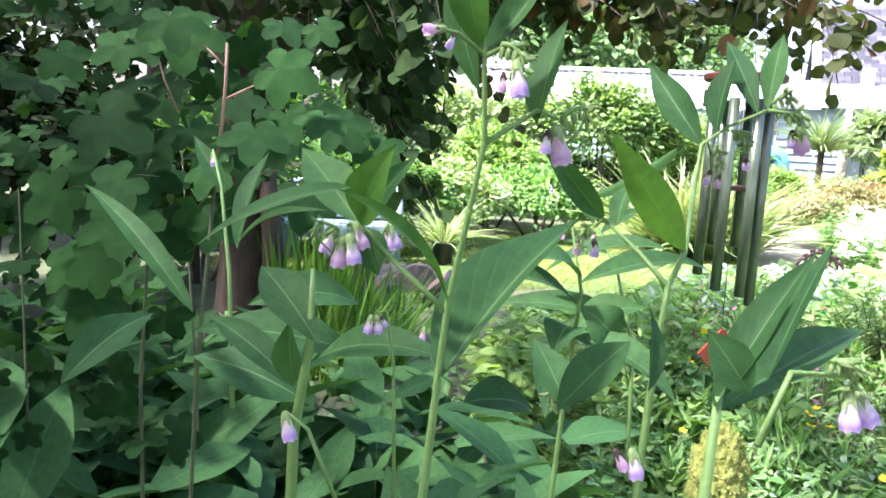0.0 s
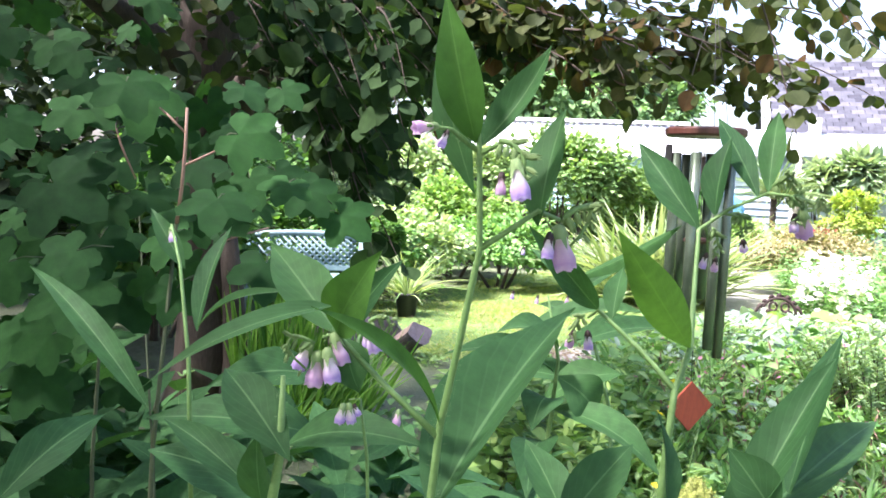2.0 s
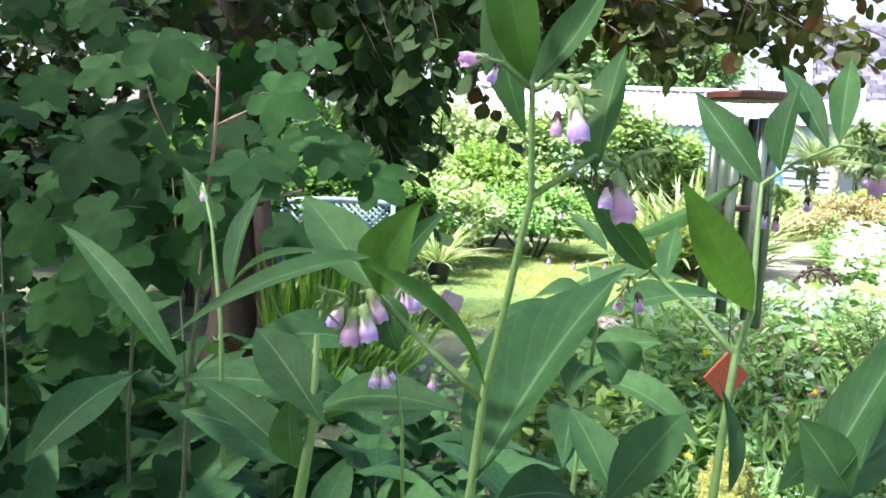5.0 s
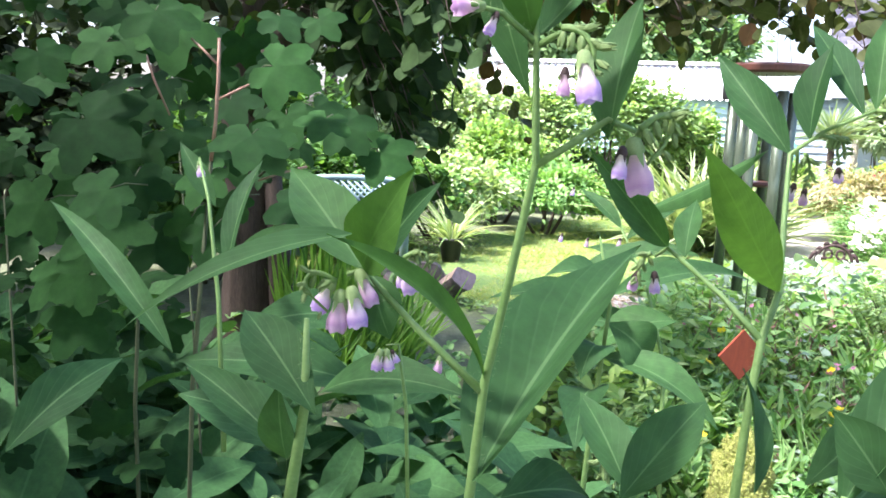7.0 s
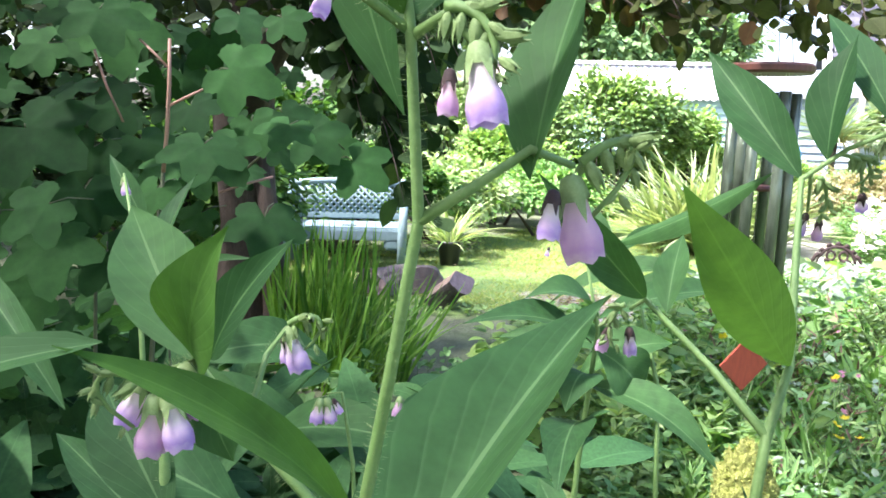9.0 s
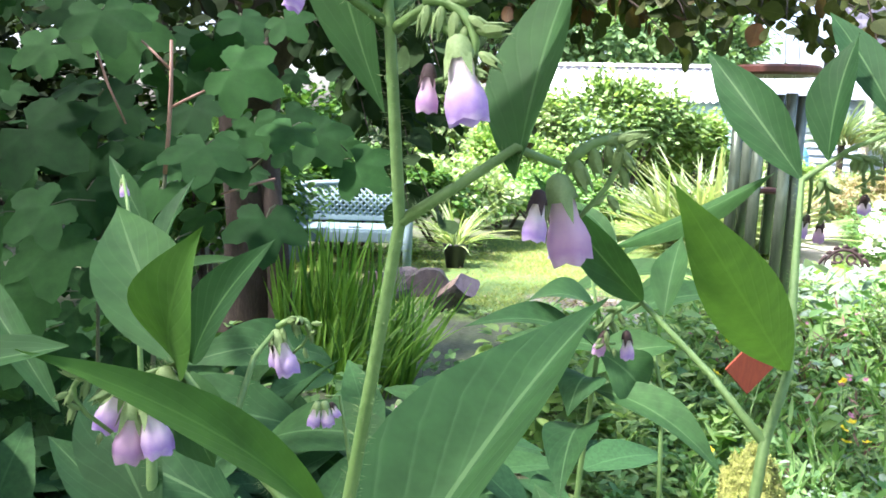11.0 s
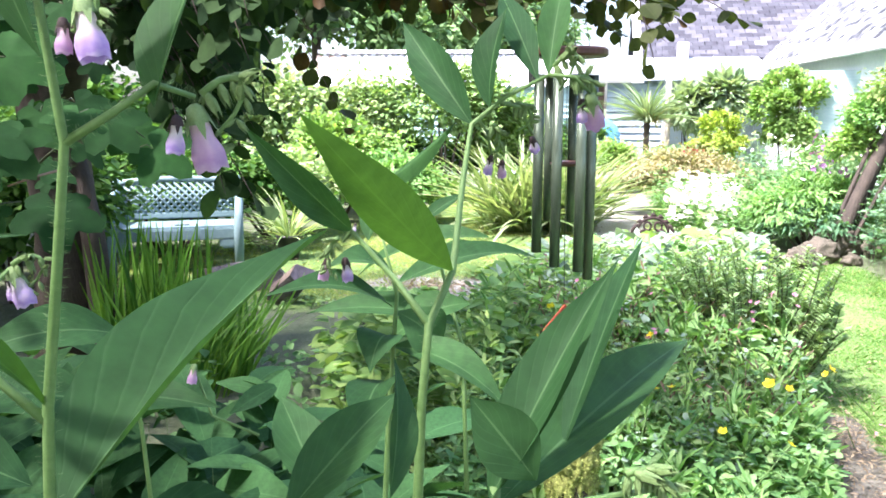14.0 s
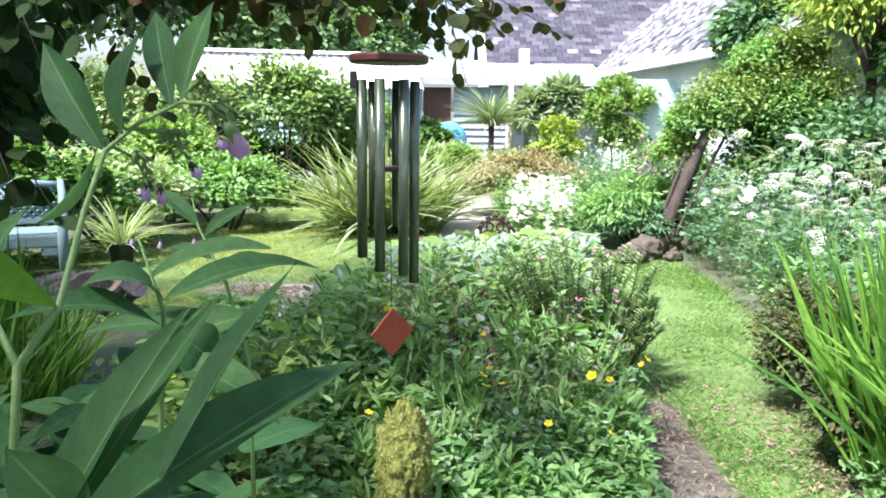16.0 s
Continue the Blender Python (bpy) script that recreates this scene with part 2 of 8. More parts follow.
def tube(points, radii, sides=8, wobble=0.0, seed=0):
    """A tube along points, with a radius at each; ends closed. Returns verts and faces."""
    rng = random.Random(seed)
    pts = [Vector(p) for p in points]
    verts, faces = [], []
    ref = Vector((0.3, 0.9, 0.2)).normalized()
    for i, p in enumerate(pts):
        d = (pts[min(i + 1, len(pts) - 1)] - pts[max(i - 1, 0)]).normalized()
        a = d.cross(ref)
        if a.length < 1e-4:
            a = d.cross(Vector((1, 0, 0)))
        a.normalize()
        b = d.cross(a)
        for k in range(sides):
            an = 2 * math.pi * k / sides
            r = radii[i] * (1 + wobble * rng.uniform(-1, 1))
            verts.append(p + a * math.cos(an) * r + b * math.sin(an) * r)
        if i:
            o = (i - 1) * sides
            for k in range(sides):
                faces.append((o + k, o + (k + 1) % sides, o + sides + (k + 1) % sides, o + sides + k))
    faces.append(tuple(range(sides - 1, -1, -1)))
    faces.append(tuple(range(len(verts) - sides, len(verts))))
    return verts, faces


def join_shapes(shapes):
    verts, faces = [], []
    for v, f in shapes:
        o = len(verts)
        verts += v
        faces += [tuple(i + o for i in q) for q in f]
    return verts, faces


def arc(a, b, lift, n=8, side=(0, 0, 0)):
    """Points from a to b on a bow that is lifted by lift in its middle."""
    a, b, s = Vector(a), Vector(b), Vector(side)
    return [a.lerp(b, i / n) + (Vector((0, 0, lift)) + s) * (4 * (i / n) * (1 - i / n)) for i in range(n + 1)]


# leaf shapes: outline half-width at steps along the length; x across, y along, z up
def leaf_shape(widths, fold=0.25, droop=0.15, cols=2):
    n = len(widths)
    verts, faces, uvs = [], [], []
    for i, w in enumerate(widths):
        y = i / (n - 1)
        for k in range(2 * cols + 1):
            u = (k - cols) / cols
            verts.append((u * w, y, abs(u) * w * fold - droop * y * y))
            uvs.append((0.5 + 0.5 * u, y))
    c = 2 * cols + 1
    for i in range(n - 1):
        for k in range(c - 1):
            faces.append((i * c + k, i * c + k + 1, (i + 1) * c + k + 1, (i + 1) * c + k))
    return np.array(verts), np.array(faces), np.array(uvs)


def lobed_shape(lobes=2.9, fold=0.1, deep=0.76, n=46, droop=0.16, blunt=0.55):
    """A palmate leaf with rounded teeth: a fan round the stalk's end."""
    verts, faces, uvs = [(0, 0, 0)], [], [(0.5, 0.0)]
    for i in range(n + 1):
        a = math.radians(-128 + 256 * i / n)
        l = abs(math.cos(a * lobes))
        r = (deep + (1 - deep) * l ** blunt) * (1.0 - 0.15 * abs(a)) * (1 + 0.03 * (-1) ** i)
        x, y = r * math.sin(a) * 0.62, r * math.cos(a) * 0.62
        verts.append((x, y + 0.32, fold * abs(x) - droop * (x * x + y * y) * 1.4))
        uvs.append((0.5 + 0.5 * x, 0.5 + 0.5 * y))
    verts[0] = (0, 0.32, 0)
    for i in range(n):
        faces.append((0, i + 2, i + 1, 0))
    return np.array(verts), np.array(faces)[:, :3], np.array(uvs)


def palmate_shape(n=44, droop=0.2):
    """A maple-like leaf: three broad lobes and two small ones, blunt teeth, a heart-shaped foot, pleated along the main veins."""
    lobes = ((0.0, 1.0), (1.05, 0.88), (-1.05, 0.88), (2.0, 0.58), (-2.0, 0.58))
    verts, faces, uvs = [(0, 0.3, 0.0)], [], [(0.5, 0.3)]
    for ring in (0.55, 1.0):
        for i in range(n + 1):
            a = math.radians(-152 + 304 * i / n)
            near, long = min(lobes, key=lambda q: abs(a - q[0]))
            k = max(0.0, 1 - (abs(a - near) / 0.56) ** 1.5)
            r = (0.56 * (1 - 0.12 * abs(a)) * (1 - k) + long * k) * (1 + 0.025 * (-1) ** i * (ring > 0.9)) * ring
            if ring < 0.9:
                r = 0.6 * r + 0.4 * 0.36
            x, y = 0.6 * r * math.sin(a), 0.6 * r * math.cos(a)
            verts.append((x, 0.3 + y, 0.05 * r * (0.6 - k) - droop * (x * x + y * y) * 1.3))
            uvs.append((0.5 + 0.5 * x, 0.3 + 0.7 * y))
    for i in range(n):
        faces.append((0, i + 2, i + 1))
        o = n + 1
        faces.append((i + 1, i + 2, o + i + 2))
        faces.append((i + 1, o + i + 2, o + i + 1))
    return np.array(verts), np.array(faces), np.array(uvs)


OVAL = leaf_shape([0.04, 0.26, 0.34, 0.24, 0.02], 0.3, 0.15, 1)
TINY = leaf_shape([0.06, 0.30, 0.02], 0.3, 0.1, 1)
ROUND = leaf_shape([0.08, 0.33, 0.45, 0.46, 0.34, 0.04], 0.18, 0.12, 2)
LANCE = leaf_shape([0.05, 0.13, 0.17, 0.15, 0.09, 0.01], 0.35, 0.25, 1)
NEEDLE = leaf_shape([0.06, 0.09, 0.01], 0.4, 0.05, 1)
LOBED = lobed_shape()
PALMATE = palmate_shape()
TRIFOIL = lobed_shape(1.5, 0.1, 0.35, 16, 0.12, 1.1)
STRAP = leaf_shape([0.020, 0.030, 0.032, 0.030, 0.026, 0.018, 0.002], 0.4, 0.55, 1)


def cloud(name, shape, pos, ahead, up, size, width=1.0):
    """Many leaves of one shape in one mesh: at pos, growing ahead, facing up, each of its own size."""
    V, F, U = shape
    pos, ahead, up, size = (np.asarray(a, float) for a in (pos, ahead, up, size))
    ahead = ahead / (np.linalg.norm(ahead, axis=1, keepdims=True) + 1e-9)
    side = np.cross(ahead, up)
    side /= np.linalg.norm(side, axis=1, keepdims=True) + 1e-9
    nrm = np.cross(side, ahead)
    n, k = len(pos), len(V)
    W = (side[:, None, :] * V[None, :, 0:1] * width + ahead[:, None, :] * V[None, :, 1:2] + nrm[:, None, :] * V[None, :, 2:3]) * size[:, None, None] + pos[:, None, :]
    me = bpy.data.meshes.new(name)
    fs = F.shape[1]
    nf = len(F) * n
    me.vertices.add(n * k)
    me.vertices.foreach_set("co", W.ravel())
    loops = (F[None] + (np.arange(n) * k)[:, None, None]).ravel()
    me.loops.add(len(loops))
    me.loops.foreach_set("vertex_index", loops.astype(np.int32))
    me.polygons.add(nf)
    me.polygons.foreach_set("loop_start", np.arange(0, nf * fs, fs, dtype=np.int32))
    me.polygons.foreach_set("use_smooth", np.ones(nf, dtype=bool))
    lay = me.uv_layers.new(name="UVMap")
    lay.data.foreach_set("uv", np.tile(U, (n, 1))[loops].astype(np.float32).ravel())
    me.update(calc_edges=True)
    me.validate()
    return me


def unit_rows(rng, n):
    v = rng.normal(size=(n, 3))
    return v / np.linalg.norm(v, axis=1, keepdims=True)


def crown_points(rng, n, radii, lumps=18, spread=0.32, hollow=0.55, flat_bottom=True):
    """Places for leaves: in uneven clumps over an egg-shaped crown about the origin. Returns places and the way outward."""
    c = unit_rows(rng, lumps)
    if flat_bottom:
        c[:, 2] = np.abs(c[:, 2]) * 0.9 - 0.25
    c *= rng.uniform(hollow, 1.0, (lumps, 1))
    pick = rng.integers(0, lumps, n)
    p = c[pick] + rng.normal(size=(n, 3)) * spread * rng.uniform(0.5, 1.0, lumps)[pick][:, None] * 0.7
    out = p / (np.linalg.norm(p, axis=1, keepdims=True) + 1e-6)
    return p * np.asarray(radii), out


def shrub(name, at, radii, height, leaves, shape, size, material, label, category="shrub", seed=0, lumps=18, spread=0.32, stems=5, hang=0.2, part_name="crown", width=1.0, bark=None, full=False):
    """A bush: bent woody stems from the ground into a clumpy crown whose middle is at the given height."""
    rng = np.random.default_rng(seed + 11)
    ob = thing(name, at, label, category)
    p, out = crown_points(rng, leaves, radii, lumps, spread, 0.55, not full)
    p[:, 2] = np.maximum(p[:, 2] + height, 0.02)
    ahead = out + unit_rows(rng, leaves) * 0.8 + np.array([0, 0, -hang])
    up = np.array([0, 0, 1.0]) + unit_rows(rng, leaves) * 0.55 + out * 0.4
    part(part_name, cloud(part_name, shape, p, ahead, up, size * rng.uniform(0.6, 1.25, leaves), width), material, ob)
    shapes = []
    for i in range(stems):
        a = rng.uniform(0, 6.28)
        r = rng.uniform(0.3, 0.75)
        top = (math.cos(a) * radii[0] * r, math.sin(a) * radii[1] * r, height + radii[2] * rng.uniform(-0.1, 0.5))
        foot = (math.cos(a) * radii[0] * 0.12, math.sin(a) * radii[1] * 0.12, -0.02)
        th = 0.012 + 0.012 * max(radii)
        shapes.append(tube(arc(foot, top, 0.0, 5, (rng.uniform(-.1, .1), rng.uniform(-.1, .1), 0)), [th, th * .9, th * .75, th * .6, th * .4, th * .2], 6, 0.1, i))
    for v, f in shapes:
        part("stem", mesh_of("stem", v, f), bark or M["bark"], ob)
    return ob


def tuft(name, at, leaves, length, material, label, category="plant", seed=0, lean=0.35, foot=0.12, shape=None, width=1.0, droop=True, kind="", singles=0):
    """A clump of long leaves that rise from one foot and fan out."""
    rng = np.random.default_rng(seed + 5)
    ob = thing(name, at, label, category, kind=kind)
    a = rng.uniform(0, 6.28, leaves)
    r = foot * np.sqrt(rng.uniform(0, 1, leaves))
    p = np.stack([np.cos(a) * r, np.sin(a) * r, np.full(leaves, -0.01)], 1)
    b = a + rng.normal(0, 0.6, leaves)
    l = np.abs(rng.normal(0, lean, leaves)) + 0.05
    ahead = np.stack([np.cos(b) * l, np.sin(b) * l, np.ones(leaves)], 1)
    up = np.stack([-np.cos(b), -np.sin(b), l], 1) + unit_rows(rng, leaves) * 0.35
    if droop:
        up = np.stack([-np.cos(b), -np.sin(b), l], 1) + unit_rows(rng, leaves) * 0.15
    size = length * rng.uniform(0.55, 1.05, leaves)
    for k in range(singles):
        part("leaf", cloud("leaf", shape or STRAP, p[k:k + 1], ahead[k:k + 1], up[k:k + 1], size[k:k + 1], width), M["straw_each"], ob)
    p, ahead, up, size = p[singles:], ahead[singles:], up[singles:], size[singles:]
    tagged(part("leaves", cloud("leaves", shape or STRAP, p, ahead, up, size, width), material, ob), kind="stuff")
    return ob

# ---- ground ----
def band(x, y, line):
    """How near a place lies to a line of (x, y, half-width): 1 on it, 0 well off it."""
    best = np.full(x.shape, -9.0)
    for (x0, y0, w0), (x1, y1, w1) in zip(line, line[1:]):
        dx, dy = x1 - x0, y1 - y0
        u = np.clip(((x - x0) * dx + (y - y0) * dy) / (dx * dx + dy * dy), 0, 1)
        d = np.hypot(x - x0 - u * dx, y - y0 - u * dy)
        best = np.maximum(best, 1.0 - d / (w0 + (w1 - w0) * u))
    return np.clip(0.5 + best, 0, 1)


GRASS_PATH = [(1.5, 1.0, 0.28), (2.30, 2.2, 0.34), (2.96, 3.25, 0.52), (3.5, 4.1, 0.66), (4.35, 5.6, 0.52), (4.9, 6.6, 0.35)]
LAWN = [(-1.3, 7.3, 0.9), (-0.2, 6.9, 1.2), (1.2, 7.6, 1.2), (2.4, 8.3, 1.2), (3.4, 8.9, 1.1)]
LAWN_BACK = [(1.2, 8.8, 0.9), (2.1, 10.3, 0.9), (2.5, 11.0, 0.7)]
GRAVEL = [(3.7, 8.4, 0.25), (4.3, 9.9, 0.55), (5.6, 13.0, 0.5), (6.9, 16.0, 0.6), (7.6, 18.2, 1.0)]
BARE = [(1.2, 0.9, 0.30), (1.95, 2.0, 0.22), (2.26, 2.6, 0.17), (2.55, 3.15, 0.10)]


CHIPS = [(0.75, 4.5, 0.22), (1.15, 5.2, 0.30), (1.45, 6.0, 0.35), (0.9, 6.4, 0.3)]


def build_ground():
    gx = np.concatenate([-np.geomspace(400, 5.2, 26), np.arange(-5, 14, 0.085), np.geomspace(14.2, 420, 26)])
    gy = np.concatenate([-np.geomspace(400, 1.6, 24), np.arange(-1.5, 22, 0.085), np.geomspace(22.2, 600, 26)])
    X, Y = np.meshgrid(gx, gy)
    turf = np.maximum(np.maximum(band(X, Y, GRASS_PATH), band(X, Y, LAWN)), band(X, Y, LAWN_BACK))
    grit, bare = np.maximum(band(X, Y, GRAVEL), 0.9 * band(X, Y, CHIPS)), band(X, Y, BARE)
    Z = 0.012 * np.sin(X * 2.3 + 1.1 * Y) * np.cos(1.7 * Y - 0.6 * X) + 0.008 * np.sin(7.1 * X + 3.0) * np.sin(6.3 * Y)
    Z = Z * (np.hypot(X, Y) < 40) - 0.03 * np.clip(bare, 0, 1)
    nx, ny = len(gx), len(gy)
    i = np.arange(nx * ny).reshape(ny, nx)
    F = np.stack([i[:-1, :-1], i[:-1, 1:], i[1:, 1:], i[1:, :-1]], -1).reshape(-1, 4)
    me = bpy.data.meshes.new("ground")
    me.vertices.add(nx * ny)
    me.vertices.foreach_set("co", np.stack([X, Y, Z], -1).ravel())
    me.loops.add(F.size)
    me.loops.foreach_set("vertex_index", F.ravel().astype(np.int32))
    me.polygons.add(len(F))
    me.polygons.foreach_set("loop_start", np.arange(0, F.size, 4, dtype=np.int32))
    me.polygons.foreach_set("use_smooth", np.ones(len(F), dtype=bool))
    me.update(calc_edges=True)
    for key, val in (("turf", turf), ("grit", grit), ("bare", bare)):
        me.attributes.new(key, "FLOAT", "POINT").data.foreach_set("value", val.ravel().astype(np.float32))
    return solo("ground", me, ground_mat(), "garden ground of soil, mown grass and pale gravel", "ground", "structure")


build_ground()

# ---- house, lean-to and shed ----
RIGHT, AHEAD = Vector((0.929, -0.370, 0)), Vector((0.370, 0.929, 0))     # along the house front, and away into it
M["render"] = plain_mat("white_limewash", (0.58, 0.68, 0.72), (0.74, 0.81, 0.84), 0.9, 1.5, 0.25, 0.01)
def slate_mat(name, stops):
    m, t, p, out = nodes_of(name)
    r = math_of(t, "FRACT", math_of(t, "ADD", t.nodes.new("ShaderNodeObjectInfo").outputs["Random"], t.nodes.new("ShaderNodeNewGeometry").outputs["Random Per Island"]))
    c = mix_of(t, 0.5, ramp_of(t, stops, r), ramp_of(t, [(0.3, (0.6, 0.6, 0.6)), (0.7, (1.3, 1.3, 1.3))], noise_of(t, 6, 5)), "MULTIPLY")
    t.links.new(c, p.inputs["Base Color"])
    p.inputs["Roughness"].default_value = 0.9
    p.inputs["Specular IOR Level"].default_value = 0.1
    bump_of(t, noise_of(t, 20, 4), 0.3, 0.01, p)
    return m


M["slate"] = slate_mat("slate", [(0.0, (0.045, 0.046, 0.058)), (0.6, (0.075, 0.076, 0.092)), (0.93, (0.11, 0.11, 0.128)), (1.0, (0.22, 0.22, 0.235))])
M["pale_slate"] = slate_mat("pale_slate", [(0.0, (0.04, 0.044, 0.05)), (0.3, (0.11, 0.115, 0.125)), (0.7, (0.24, 0.25, 0.27)), (1.0, (0.38, 0.39, 0.41))])
M["white_paint"] = plain_mat("white_paint", (0.74, 0.75, 0.74), (0.84, 0.85, 0.84), 0.5, 4, 0.1, 0.003)
M["tin"] = plain_mat("white_corrugated_sheet", (0.66, 0.67, 0.68), (0.80, 0.81, 0.82), 0.45, 2, 0.1, 0.004)
M["tin_rust"] = plain_mat("rusty_corrugated_sheet", (0.22, 0.16, 0.13), (0.36, 0.29, 0.25), 0.75, 3, 0.2, 0.004)
M["teal_board"] = plain_mat("pale_teal_boards", (0.30, 0.45, 0.46), (0.42, 0.56, 0.56), 0.75, 5, 0.3, 0.006, stretch=(1, 1, 5))
M["brown_door"] = plain_mat("brown_wood", (0.09, 0.045, 0.03), (0.17, 0.09, 0.06), 0.65, 5, 0.3, 0.006, stretch=(6, 6, 0.6))
M["grey_board"] = plain_mat("grey_blue_boards", (0.28, 0.36, 0.42), (0.42, 0.50, 0.55), 0.8, 4, 0.3, 0.006, stretch=(1, 1, 5))
M["grey_sheet"] = plain_mat("weathered_pale_sheet", (0.27, 0.32, 0.36), (0.42, 0.47, 0.51), 0.7, 2.5, 0.15, 0.005)
M["dark"] = plain_mat("dark_gap", (0.015, 0.017, 0.018), (0.04, 0.042, 0.045), 0.4, 4, 0)


def hp(u, d, z):
    """A place from the house's own plan: u along its front, d ahead."""
    return RIGHT * u + AHEAD * d + Vector((0, 0, z))


def slab(corners, thick):
    """A slab under four corners given in order."""
    c = [Vector(p) for p in corners]
    n = (c[1] - c[0]).cross(c[3] - c[0]).normalized()
    verts = c + [p - n * thick for p in c]
    return verts, [(0, 1, 2, 3), (7, 6, 5, 4), (0, 4, 5, 1), (1, 5, 6, 2), (2, 6, 7, 3), (3, 7, 4, 0)]


def wall_box(u0, u1, d0, d1, z0, z1):
    v = [hp(u, d, z) for z in (z0, z1) for u, d in ((u0, d0), (u1, d0), (u1, d1), (u0, d1))]
    return v, [(0, 3, 2, 1), (4, 5, 6, 7), (0, 1, 5, 4), (1, 2, 6, 5), (2, 3, 7, 6), (3, 0, 4, 7)]

def solid(name, shapes, material, parent, label="", smooth=False):
    v, f = join_shapes(shapes)
    v = [Vector(p) - parent.location for p in v]
    return part(name, mesh_of(name, v, f, None, smooth), material, parent, label)


SLATE = mesh_of("slate", [(x, y, z) for z in (0, 0.018) for x, y in ((-0.145, -0.11), (0.145, -0.11), (0.145, 0.11), (-0.145, 0.11))],
                [(0, 3, 2, 1), (4, 5, 6, 7), (0, 1, 5, 4), (1, 2, 6, 5), (2, 3, 7, 6), (3, 0, 4, 7)], None, False)
SLATE.materials.append(M["slate"])
PALE_SLATE = SLATE.copy()
PALE_SLATE.transform(Matrix.Diagonal((0.8, 0.62, 0.8, 1)))
PALE_SLATE.materials.clear()
PALE_SLATE.materials.append(M["pale_slate"])


def slates(parent, foot_a, foot_b, top_a, mesh, rows, seed, limit=300, tilt=3.0, wide=0.30):
    """Courses of slates on a roof slope from the eave foot_a..foot_b up to top_a; the first ones are parts, the rest one joined mesh."""
    rng = random.Random(seed)
    a, b, t = Vector(foot_a), Vector(foot_b), Vector(top_a)
    along, rise = (b - a), (t - a)
    n = along.cross(rise).normalized()
    base = Matrix((along.normalized(), rise.normalized(), n)).transposed().to_4x4()
    count, rest = 0, []
    per = int(along.length / wide)
    for r in range(rows):
        for c in range(per):
            p = a + rise * ((r + 0.45) / rows) + along * ((c + 0.5 + 0.5 * (r % 2)) / per) + n * (0.012 + 0.008 * rng.random())
            m = Matrix.Translation(p - parent.parent.location) @ base @ pose(0, 0, 0, rng.uniform(2, 2 + tilt), rng.uniform(-1, 1), rng.uniform(-2, 2))
            if count < limit:
                ob = new("slate", mesh)
                ob.parent, ob.matrix_local = parent, m
                count += 1
            else:
                rest.append(([m @ v.co for v in mesh.vertices], [tuple(q.vertices) for q in mesh.polygons]))
    if rest:
        tagged(part("slating", mesh_of("slating", *join_shapes(rest), None, False), mesh.materials[0], parent), kind="stuff")


